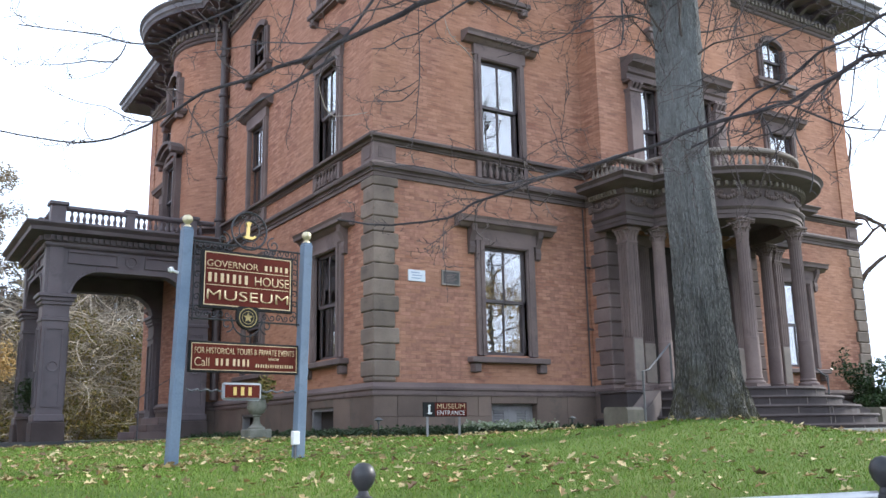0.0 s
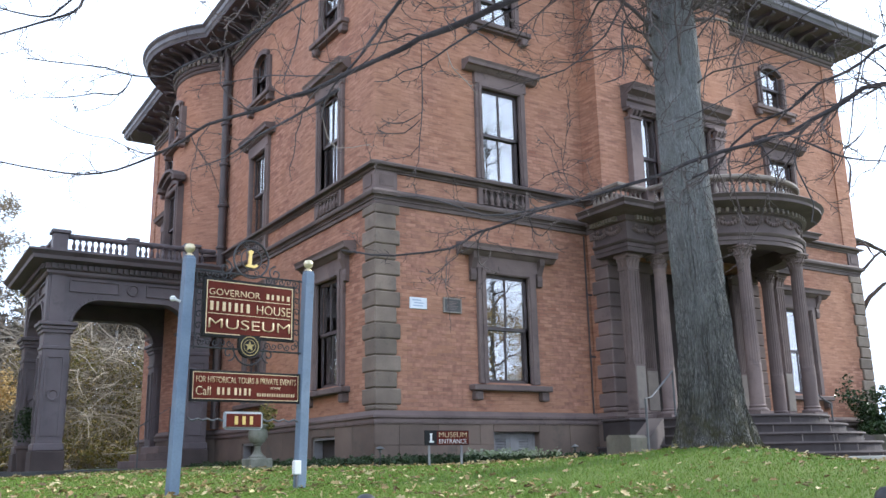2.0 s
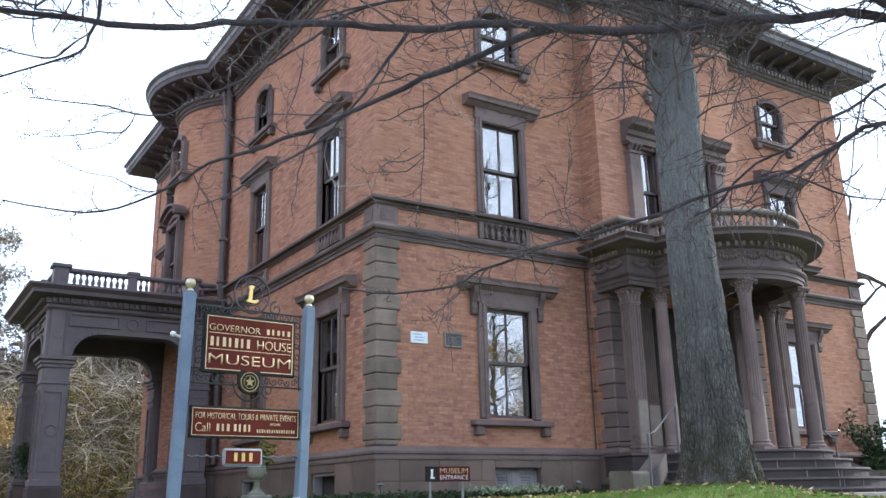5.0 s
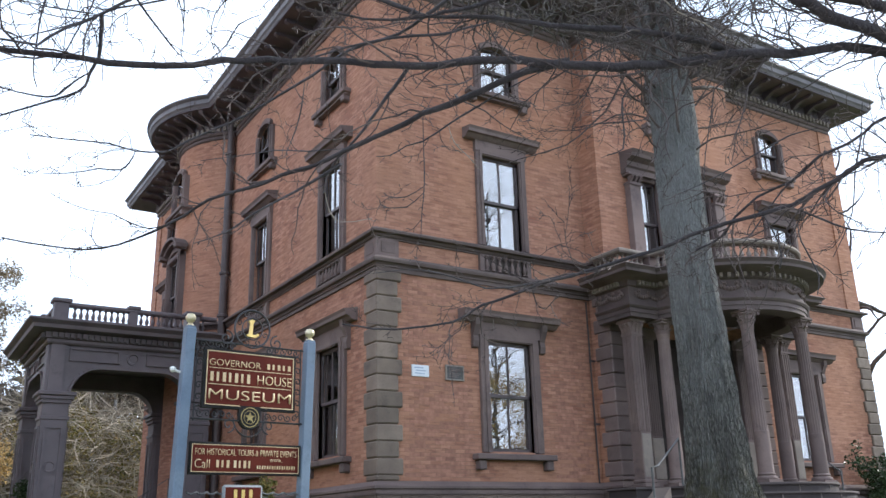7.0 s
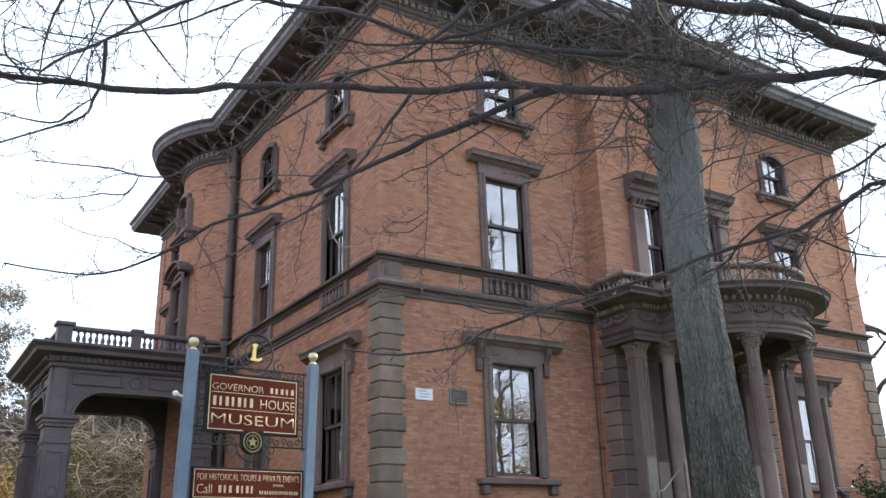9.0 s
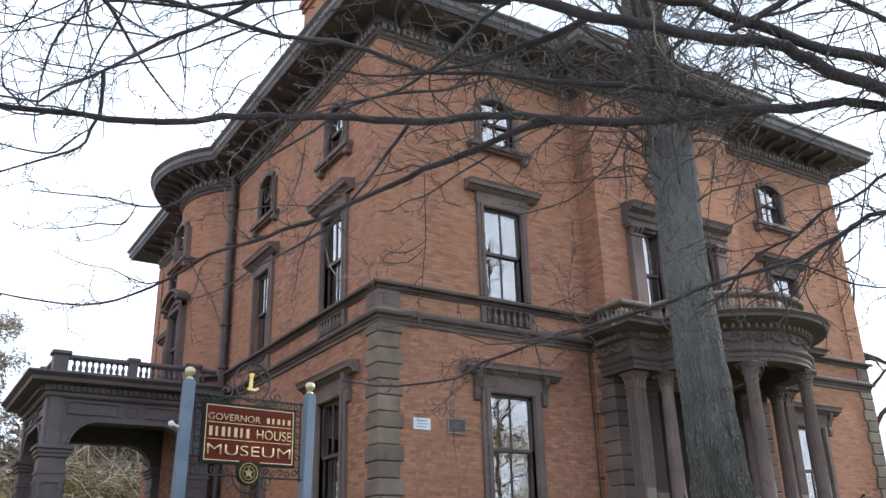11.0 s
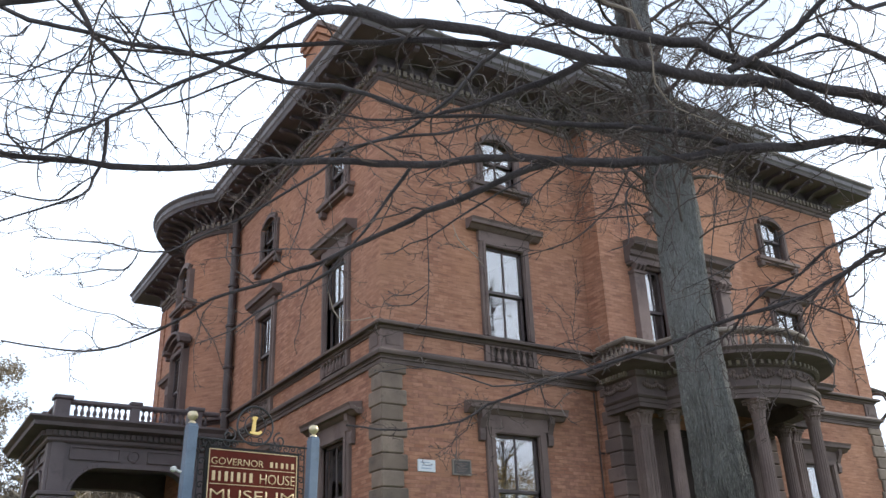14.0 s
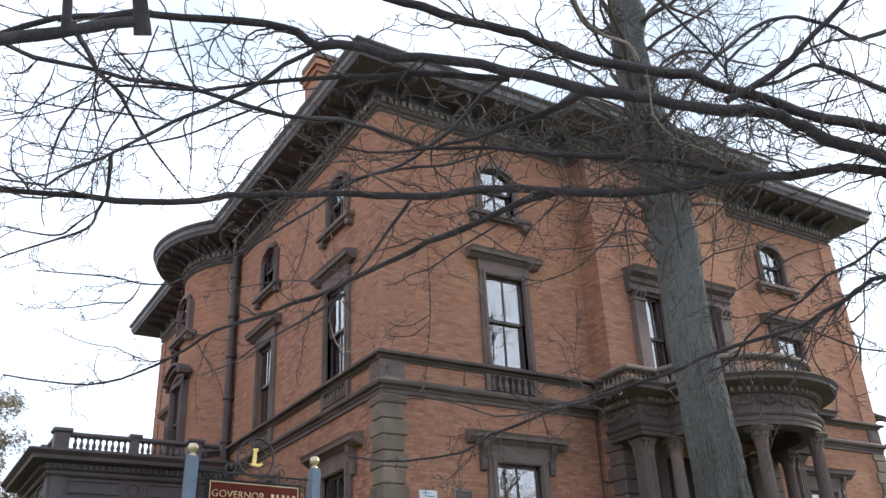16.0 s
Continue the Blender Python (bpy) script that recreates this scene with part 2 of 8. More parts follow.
def extrude_profile(bm, poly, y0, y1, M):
    """A polygon in local x-z pushed along local y."""
    a = [bm.verts.new((x, y0, z)) for x, z in poly]
    b = [bm.verts.new((x, y1, z)) for x, z in poly]
    bm.faces.new(a)
    bm.faces.new(b[::-1])
    for k in range(len(poly)):
        j = (k + 1) % len(poly)
        bm.faces.new((a[j], a[k], b[k], b[j]))
    bmesh.ops.transform(bm, matrix=M, verts=a + b)


def offset_path(path, o, closed):
    """Plan path pushed outwards (to the right of travel) by o, mitred."""
    out, n = [], len(path)
    for i, p in enumerate(path):
        p = Vector(p)
        a = Vector(path[i - 1]) if (i > 0 or closed) else None
        c = Vector(path[(i + 1) % n]) if (i < n - 1 or closed) else None
        d1 = (p - a).normalized() if a is not None else (c - p).normalized()
        d2 = (c - p).normalized() if c is not None else d1
        n1, n2 = Vector((d1.y, -d1.x)), Vector((d2.y, -d2.x))
        m = (n1 + n2).normalized()
        out.append(p + m * (o / max(0.25, m.dot(n1))))
    return out


def moulding(bm, path, profile, closed=False):
    """Runs a closed profile of (out, z) along a plan path with mitred corners."""
    rows = [[bm.verts.new((q.x, q.y, z)) for q in offset_path(path, o, closed)] for o, z in profile]
    n = len(path)
    for k in range(len(profile)):
        a, b = rows[k], rows[(k + 1) % len(profile)]
        for i in range(n if closed else n - 1):
            j = (i + 1) % n
            bm.faces.new((a[i], a[j], b[j], b[i]))
    if not closed:
        bm.faces.new([r[0] for r in rows])
        bm.faces.new([r[-1] for r in rows][::-1])


def arc(cx, cy, r, a0, a1, n):
    return [(cx + r * math.cos(radians(a0 + (a1 - a0) * k / n)), cy + r * math.sin(radians(a0 + (a1 - a0) * k / n))) for k in range(n + 1)]


def on_wall(x, y, heading):
    """Local frame of a wall: x along it to the right as seen from outside, y into the wall, z up."""
    return Matrix.Translation((x, y, 0)) @ Matrix.Rotation(radians(heading), 4, "Z")


def wall_panel(bm, M, length, z0, z1, thick, holes):
    """Straight wall in one skin with real openings: holes are (u0, u1, z0, z1)."""
    us = sorted({0.0, length, *[h[i] for h in holes for i in (0, 1)]})
    zs = sorted({z0, z1, *[h[i] for h in holes for i in (2, 3) if z0 < h[i] < z1]})
    nu, nz = len(us) - 1, len(zs) - 1
    solid = {(i, k): not any(h[0] < (us[i] + us[i + 1]) / 2 < h[1] and h[2] < (zs[k] + zs[k + 1]) / 2 < h[3] for h in holes) for i in range(nu) for k in range(nz)}
    seen = {}

    def vert(i, side, k):
        if (i, side, k) not in seen:
            seen[i, side, k] = bm.verts.new(M @ Vector((us[i], thick * side, zs[k])))
        return seen[i, side, k]
    for (i, k), s in solid.items():
        if not s:
            continue
        bm.faces.new((vert(i, 0, k), vert(i + 1, 0, k), vert(i + 1, 0, k + 1), vert(i, 0, k + 1)))
        bm.faces.new((vert(i, 1, k + 1), vert(i + 1, 1, k + 1), vert(i + 1, 1, k), vert(i, 1, k)))
        if not solid.get((i - 1, k)):
            bm.faces.new((vert(i, 0, k + 1), vert(i, 1, k + 1), vert(i, 1, k), vert(i, 0, k)))
        if not solid.get((i + 1, k)):
            bm.faces.new((vert(i + 1, 0, k), vert(i + 1, 1, k), vert(i + 1, 1, k + 1), vert(i + 1, 0, k + 1)))
        if not solid.get((i, k - 1)):
            bm.faces.new((vert(i, 0, k), vert(i, 1, k), vert(i + 1, 1, k), vert(i + 1, 0, k)))
        if not solid.get((i, k + 1)):
            bm.faces.new((vert(i, 0, k + 1), vert(i + 1, 0, k + 1), vert(i + 1, 1, k + 1), vert(i, 1, k + 1)))


def strip_solid(bm, low, high, y0, y1, M):
    """One solid between a lower and an upper line of (x, z) points, from local y0 to y1."""
    q = [[[bm.verts.new(M @ Vector((x, y, z))) for x, z in line] for line in (low, high)] for y in (y0, y1)]
    n = len(low)
    for i in range(n - 1):
        bm.faces.new((q[0][0][i], q[0][0][i + 1], q[0][1][i + 1], q[0][1][i]))
        bm.faces.new((q[1][0][i + 1], q[1][0][i], q[1][1][i], q[1][1][i + 1]))
        bm.faces.new((q[0][0][i + 1], q[0][0][i], q[1][0][i], q[1][0][i + 1]))
        bm.faces.new((q[0][1][i], q[0][1][i + 1], q[1][1][i + 1], q[1][1][i]))
    for i in (0, n - 1):
        bm.faces.new((q[0][0][i], q[0][1][i], q[1][1][i], q[1][0][i]))

# ---- the house ----
HW, HD = 14.35, 15.7            # width along x, depth along y
PX0, PX1, PY = 4.93, 9.42, -0.55  # entrance pavilion
MIDX = 7.18
BOW_Y0, BOW_Y1 = BOW_Y - math.sqrt(BOW_R ** 2 - BOW_X ** 2), BOW_Y + math.sqrt(BOW_R ** 2 - BOW_X ** 2)
Z_TOP, Z_EAVE = 10.66, 11.28
_ha = math.degrees(math.acos(-BOW_X / BOW_R))
BOW_ARC = arc(BOW_X, BOW_Y, BOW_R, _ha, 360 - _ha, 24)
OUTLINE = [(0, 0), (PX0, 0), (PX0, PY), (PX1, PY), (PX1, 0), (HW, 0), (HW, HD), (0, HD)] + BOW_ARC
WIN1, WIN2, WIN3 = (0.50, 1.41, 3.43), (0.46, 5.30, 7.20), (0.41, 8.67, 9.74)
WALL_T = 0.38

house = thing("house", (HW / 2, HD / 2, 0), "three-storey red brick mansion with brownstone trim and bracketed eaves", "house")


def holes(centres, rows=(WIN1, WIN2, WIN3), cellar=True):
    out = [(c - w, c + w, a, b) for c in centres for w, a, b in rows]
    return out


M_FRONT, M_LEFT, M_LEFT2 = on_wall(0, 0, 0), on_wall(0, BOW_Y0, -90), on_wall(0, HD, -90)
M_PAV = on_wall(PX0, PY, 0)
M_FRONT2 = on_wall(PX1, 0, 0)
FRONT_C, FRONT2_C = [2.80], [11.53 - PX1]
LEFT_C, LEFT2_C = [BOW_Y0 - 1.87, BOW_Y0 - 5.75], [HD - 13.6]
PAV_C = MIDX - PX0
Z0W = 0.80

def brick_wall(label, M, length, z0, hl):
    b = bmesh.new()
    wall_panel(b, M, length, z0, Z_TOP + 0.4, WALL_T, hl)
    return part("wall", b, BRICK, house, label)


brick_wall("red brick entrance front", M_FRONT, PX0, Z0W, holes(FRONT_C))
brick_wall("red brick entrance front", M_FRONT2, HW - PX1, Z0W, holes(FRONT2_C))
brick_wall("brick front of the entrance pavilion", M_PAV, PX1 - PX0, Z0W, [(PAV_C - 0.85, PAV_C + 0.85, 0.80, 3.75), (PAV_C - 1.08, PAV_C - 0.56, 5.30, 7.20), (PAV_C - 0.44, PAV_C + 0.44, 5.30, 7.20), (PAV_C + 0.56, PAV_C + 1.08, 5.30, 7.20), (PAV_C - 0.41, PAV_C + 0.41, 8.67, 9.74)])
for xx, hd in ((PX0, -90), (PX1, 90)):
    brick_wall("brick return of the entrance pavilion", on_wall(xx, 0 if hd < 0 else PY + WALL_T, hd), -PY - WALL_T, Z0W, [])
brick_wall("red brick side wall", M_LEFT, BOW_Y0 - WALL_T, Z0W, holes(LEFT_C))
brick_wall("red brick side wall", M_LEFT2, HD - BOW_Y1, Z0W, holes(LEFT2_C))
brick_wall("", on_wall(HW, WALL_T, 90), HD - WALL_T, -0.3, [])
brick_wall("", on_wall(HW - WALL_T, HD, 180), HW - 2 * WALL_T, -0.3, [])
# round bay: cells of a curved wall, three windows one above another
bm = bmesh.new()
NB = 40
ANG = [_ha + (360 - 2 * _ha) * k / NB for k in range(NB + 1)]
ZS = [Z0W, WIN2[1], WIN2[2], WIN3[1], WIN3[2], Z_TOP + 0.4]
gridv = {(i, s, k): bm.verts.new((BOW_X + (BOW_R - WALL_T * s) * math.cos(radians(ANG[i])), BOW_Y + (BOW_R - WALL_T * s) * math.sin(radians(ANG[i])), ZS[k])) for i in range(NB + 1) for s in (0, 1) for k in range(6)}


def bow_solid(i, k):
    if not (0 <= i < NB and 0 <= k < 5):
        return False
    off = abs((ANG[i] + ANG[i + 1]) / 2 - 180) * math.pi / 180 * BOW_R
    return not ((k == 1 and off < WIN2[0]) or (k == 3 and off < WIN3[0]))


for i in range(NB):
    for k in range(5):
        if not bow_solid(i, k):
            continue
        g = lambda di, s, dk: gridv[i + di, s, k + dk]
        bm.faces.new((g(0, 0, 0), g(1, 0, 0), g(1, 0, 1), g(0, 0, 1)))
        bm.faces.new((g(0, 1, 1), g(1, 1, 1), g(1, 1, 0), g(0, 1, 0)))
        if not bow_solid(i - 1, k):
            bm.faces.new((g(0, 0, 0), g(0, 0, 1), g(0, 1, 1), g(0, 1, 0)))
        if not bow_solid(i + 1, k):
            bm.faces.new((g(1, 0, 0), g(1, 1, 0), g(1, 1, 1), g(1, 0, 1)))
        if not bow_solid(i, k - 1):
            bm.faces.new((g(0, 0, 0), g(0, 1, 0), g(1, 1, 0), g(1, 0, 0)))
        if not bow_solid(i, k + 1):
            bm.faces.new((g(0, 0, 1), g(1, 0, 1), g(1, 1, 1), g(0, 1, 1)))
part("wall", bm, BRICK_BOW, house, "curved brick wall of the round bay", smooth=True)

# cellar walls with a sloped water table
def cellar_wall(M, length, hl):
    b = bmesh.new()
    wall_panel(b, M, length, -0.4, 0.80, 0.4, hl)
    return part("cellar_wall", b, BASE_STONE, house, "dark brownstone cellar wall")


cellar_wall(on_wall(-0.06, -0.06, 0), PX0 + 0.06, [(2.42, 3.46, 0.08, 0.52)])
cellar_wall(on_wall(PX1, -0.06, 0), HW - PX1 + 0.06, [])
cellar_wall(on_wall(PX0 - 0.06, PY - 0.06, 0), PX1 - PX0 + 0.12, [])
cellar_wall(on_wall(-0.06, BOW_Y0, -90), BOW_Y0 - 0.34, [(BOW_Y0 - 2.45, BOW_Y0 - 1.45, 0.05, 0.50), (BOW_Y0 - 6.25, BOW_Y0 - 5.25, 0.05, 0.50)])
cellar_wall(on_wall(-0.06, HD, -90), HD - BOW_Y1, [])
for xx in (PX0 - 0.06, PX1 + 0.06 - 0.3):
    bm = bmesh.new()
    box(bm, xx, xx + 0.3, PY + 0.34, 0.3, -0.4, 0.80)
    part("cellar_wall", bm, BASE_STONE, house)
bm = bmesh.new()
prism(bm, arc(BOW_X, BOW_Y, BOW_R + 0.06, _ha, 360 - _ha, 24), -0.4, 0.80)
part("cellar_wall", bm, BASE_STONE, house, "curved dark brownstone cellar wall")
bm = bmesh.new()
moulding(bm, OUTLINE, [(-0.1, 0.66), (0.09, 0.66), (0.095, 0.69), (0.09, 0.74), (0.12, 0.76), (0.12, 0.80), (0.03, 0.88), (-0.1, 0.88)], True)
part("water_table", bm, STONE, house, "moulded brownstone water table")

# large ashlar blocks of the cellar wall
def ashlar(M, cuts, z0, z1):
    for u0, u1 in zip(cuts, cuts[1:]):
        bm = bmesh.new()
        box(bm, u0 + 0.004, u1 - 0.004, -0.012, 0.05, z0 + 0.004, z1 - 0.004, M, 0.004)
        me = mesh_of("stone_block", bm, ASHLAR)
        piece("stone_block", me, house, (0, 0, 0))


ASHLAR = surface("cellar_ashlar", (0.106, 0.077, 0.063), (0.168, 0.121, 0.096), 0.8, 30, 0.88, bump=0.4, stain=(0.078, 0.072, 0.058), random_tint=0.13)
MC = on_wall(-0.06, -0.06, 0)
ashlar(MC, [0.0, 0.46, 1.24, 2.12, 2.415], 0.30, 0.655)
ashlar(MC, [0.0, 0.46, 1.60, 2.415], -0.1, 0.30)
ashlar(MC, [2.415, 3.465], 0.524, 0.655)
ashlar(MC, [3.465, 4.2, PX0 + 0.06], -0.1, 0.655)
ML = on_wall(-0.06, BOW_Y0, -90)
ashlar(ML, [BOW_Y0 - 1.445, BOW_Y0 - 0.75, BOW_Y0 + 0.06], -0.1, 0.655)
ashlar(ML, [BOW_Y0 - 5.245, BOW_Y0 - 3.9, BOW_Y0 - 2.455], -0.1, 0.655)
ashlar(ML, [BOW_Y0 - 2.455, BOW_Y0 - 1.445], 0.505, 0.655)

# string courses between ground and first floor
bm = bmesh.new()
moulding(bm, OUTLINE, [(-0.1, 4.50), (0.035, 4.50), (0.035, 4.575), (0.060, 4.58), (0.060, 4.605), (0.045, 4.61), (0.075, 4.645), (0.115, 4.65), (0.130, 4.69), (0.130, 4.715), (0.110, 4.72), (0.045, 4.78), (-0.1, 4.78)], True)
part("string_course", bm, STONE_COURSE, house, "lower brownstone string course", smooth=False)
bm = bmesh.new()
moulding(bm, OUTLINE, [(-0.1, 5.10), (0.030, 5.10), (0.030, 5.13), (0.055, 5.135), (0.075, 5.165), (0.060, 5.17), (0.060, 5.185), (0.150, 5.195), (0.160, 5.235), (0.150, 5.25), (0.045, 5.30), (-0.1, 5.30)], True)
part("string_course", bm, STONE_COURSE, house, "upper brownstone string course")

# main cornice: frieze mouldings, dentils, soffit and gutter
bm = bmesh.new()
moulding(bm, OUTLINE, [(-0.1, 10.38), (0.02, 10.38), (0.045, 10.41), (0.025, 10.42), (0.012, 10.425), (0.012, 10.50), (0.045, 10.51), (0.060, 10.54), (0.060, 10.58), (-0.1, 10.58)], True)
part("frieze_moulding", bm, STONE_COURSE, house, "double brownstone frieze moulding")
bm = bmesh.new()
moulding(bm, OUTLINE, [(-0.1, 10.58), (0.05, 10.58), (0.05, 10.70), (0.10, 10.72), (0.10, 10.95), (0.83, 10.95), (0.83, 10.98), (-0.1, 10.98)], True)
part("frieze", bm, EAVE_SHADE, house, "frieze and soffit with underside shade painted in")
bm = bmesh.new()
moulding(bm, OUTLINE, [(0.0, 10.98), (0.84, 10.98), (0.86, 11.02), (0.90, 11.06), (0.90, 11.18), (0.97, 11.24), (0.97, Z_EAVE), (0.0, 11.42)], True)
part("eave", bm, EAVE, house, "weathered grey-brown projecting eave")


def along(path, step, closed=True, inset=0.0):
    """Places and headings at even steps along a plan path; heading as on_wall takes it."""
    out = []
    for i in range(len(path) if closed else len(path) - 1):
        a, b = Vector(path[i]), Vector(path[(i + 1) % len(path)])
        ln = (b - a).length
        n = max(1, round((ln - 2 * inset) / step))
        for k in range(n):
            p = a + (b - a) * ((inset + (ln - 2 * inset) * (k + 0.5) / n) / ln)
            out.append((p.x, p.y, math.degrees(math.atan2(b.y - a.y, b.x - a.x))))
    return out


SHOWN = [(0, HD)] + BOW_ARC + [(0, 0), (PX0, 0), (PX0, PY), (PX1, PY), (PX1, 0), (HW, 0)]
bm = bmesh.new()
for x, y, h in along(SHOWN, 0.155, False):
    box(bm, -0.045, 0.045, -0.115, -0.045, 10.60, 10.73, on_wall(x, y, h))
part("dentil_course", bm, STONE_PALE, house, "course of small pale dentils", kind="stuff")
# bracket colour carries the painted shade of the soffit
# scrolled eave bracket, built once
bm = bmesh.new()
extrude_profile(bm, [(-0.09, 10.74), (-0.17, 10.74), (-0.24, 10.79), (-0.36, 10.85), (-0.52, 10.87), (-0.66, 10.85), (-0.74, 10.89), (-0.74, 10.96), (-0.09, 10.96)], -0.055, 0.055, Matrix(((0, 1, 0, 0), (1, 0, 0, 0), (0, 0, 1, 0), (0, 0, 0, 1))))
bracket_me = mesh_of("eave_bracket", bm, EAVE_SHADE)
for x, y, h in along([(0, HD), (0, BOW_Y1)], 0.62, False, 0.1) + along(BOW_ARC, 0.5, False)[::2] + along([(0, BOW_Y0), (0, 0), (PX0, 0)], 0.62, False, 0.14) + along([(PX0, PY), (PX1, PY)], 0.62, False, 0.1) + along([(PX1, 0), (HW, 0)], 0.62, False, 0.14):
    piece("eave_bracket", bracket_me, house, (x, y, 0), radians(h))

# low hipped roof and chimneys
bm = bmesh.new()
ro = offset_path([(0, 0), (HW, 0), (HW, HD), (0, HD)], 0.93, True)
ri = offset_path([(0, 0), (HW, 0), (HW, HD), (0, HD)], -4.2, True)
lo = [bm.verts.new((p.x, p.y, Z_EAVE + 0.02)) for p in ro]
hi = [bm.verts.new((p.x, p.y, 12.55)) for p in ri]
for k in range(4):
    bm.faces.new((lo[k], lo[(k + 1) % 4], hi[(k + 1) % 4], hi[k]))
bm.faces.new(hi)
bm.faces.new(lo[::-1])
part("roof", bm, ROOF, house, "low grey hipped roof")
bm = bmesh.new()
pv = [bm.verts.new(p) for p in ((PX0 - 0.93, PY - 0.93, Z_EAVE + 0.02), (PX1 + 0.93, PY - 0.93, Z_EAVE + 0.02), (PX1 + 0.93, 4, Z_EAVE + 0.02), (PX0 - 0.93, 4, Z_EAVE + 0.02), (MIDX - 0.7, 2.2, 12.3), (MIDX + 0.7, 2.2, 12.3), (MIDX + 0.7, 4, 12.3), (MIDX - 0.7, 4, 12.3))]
for q in ((0, 1, 5, 4), (1, 2, 6, 5), (3, 0, 4, 7), (4, 5, 6, 7), (2, 3, 7, 6), (3, 2, 1, 0)):
    bm.faces.new([pv[i] for i in q])
part("roof", bm, ROOF, house, "hipped roof of the entrance pavilion")
for cx, cy in ((0.95, 4.75), (13.2, 6.0)):
    bm = bmesh.new()
    box(bm, cx - 0.42, cx + 0.42, cy - 0.42, cy + 0.42, 11.2, 14.9)
    for o, z in ((0.06, 14.45), (0.12, 14.62)):
        box(bm, cx - 0.42 - o, cx + 0.42 + o, cy - 0.42 - o, cy + 0.42 + o, z, z + 0.15)
    ch = part("chimney", bm, BRICK, house, "brick chimney with corbelled top")
    bm = bmesh.new()
    box(bm, cx - 0.5, cx + 0.5, cy - 0.5, cy + 0.5, 14.9, 15.05)
    part("chimney_cap", bm, STONE, ch)

# brick corner piers of the upper floors
for poly in ([(-0.035, -0.035), (0.52, -0.035), (0.52, 0.2), (0.2, 0.2), (0.2, 0.52), (-0.035, 0.52)], [(HW - 0.52, -0.035), (HW + 0.035, -0.035), (HW + 0.035, 0.3), (HW - 0.52, 0.3)], [(-0.035, HD - 0.52), (0.3, HD - 0.52), (0.3, HD + 0.035), (-0.035, HD + 0.035)]):
    bm = bmesh.new()
    prism(bm, poly, 5.30, 10.38)
    part("corner_pier", bm, BRICK, house)

# alternating rusticated quoins of the ground floor
def quoin_mesh(w, d, h=0.273, material=None):
    b = bmesh.new()
    box(b, -0.05, w, -0.05, d, 0.0, h, bevel=0.022)
    return mesh_of("quoin", b, material or QUOIN_STONE)


q_wide, q_slim, q_low, q_high = quoin_mesh(0.47, 0.44), quoin_mesh(0.39, 0.34), quoin_mesh(0.39, 0.34, 0.088), quoin_mesh(0.47, 0.44, 0.172)
p_wide, p_slim, p_low, p_high = quoin_mesh(0.47, 0.44, 0.273, STONE), quoin_mesh(0.39, 0.34, 0.273, STONE), quoin_mesh(0.39, 0.34, 0.088, STONE), quoin_mesh(0.47, 0.44, 0.172, STONE)
for k in range(-1, 13):
    z = 0.885 if k < 0 else 0.976 + 0.279 * k
    me = q_low if k < 0 else q_high if k == 12 else q_slim if k % 2 else q_wide
    piece("quoin", me, house, (0, 0, z))
    piece("quoin", me, house, (HW, 0, z), 0, (-1, 1, 1))
    me = p_low if k < 0 else p_high if k == 12 else p_slim if k % 2 else p_wide
    piece("quoin", me, house, (PX0, PY, z))
    piece("quoin", me, house, (PX1, PY, z), 0, (-1, 1, 1))
# plain corner blocks with sunk panels between the string courses
for x, s in ((0, 1), (HW, -1)):
    bm = bmesh.new()
    xs = sorted((x - 0.04 * s, x + 0.42 * s))
    box(bm, xs[0], xs[1], -0.04, 0.42, 4.78, 5.10)
    cb = part("corner_block", bm, STONE, house)
    bm = bmesh.new()
    xs = sorted((x + 0.06 * s, x + 0.34 * s))
    box(bm, xs[0], xs[1], -0.052, -0.038, 4.84, 5.04)
    if s > 0:
        box(bm, -0.052, -0.038, 0.06, 0.34, 4.84, 5.04)
    part("panel", bm, STONE, cb)

# rooms behind the windows: floors and partitions, near-black to paint them unlit
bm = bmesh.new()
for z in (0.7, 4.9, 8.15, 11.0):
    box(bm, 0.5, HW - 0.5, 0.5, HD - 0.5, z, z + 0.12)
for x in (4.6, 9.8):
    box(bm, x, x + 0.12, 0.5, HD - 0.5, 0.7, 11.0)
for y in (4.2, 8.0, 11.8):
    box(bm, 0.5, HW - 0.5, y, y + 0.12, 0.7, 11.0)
part("interior", bm, DARK, house, "rooms behind the windows, painted near-black to read as unlit")


# ---- windows ----
def arch_head(bm, w, zs, rise, thick, M, y0=0.0, ring=0.0, n=8):
    """Brick or wood spandrels that turn a square head into a segmental one; the crown is at zs + rise."""
    R = (w * w + rise * rise) / (2 * rise)
    zc = zs + rise - R
    pts = [(-w + 2 * w * k / n, zc + math.sqrt(max(0.0, R * R - (-w + 2 * w * k / n) ** 2))) for k in range(n + 1)]
    strip_solid(bm, pts, [(x, z + ring) for x, z in pts] if ring else [(x, zs + rise + 0.003) for x, z in pts], y0, y0 + thick, M)


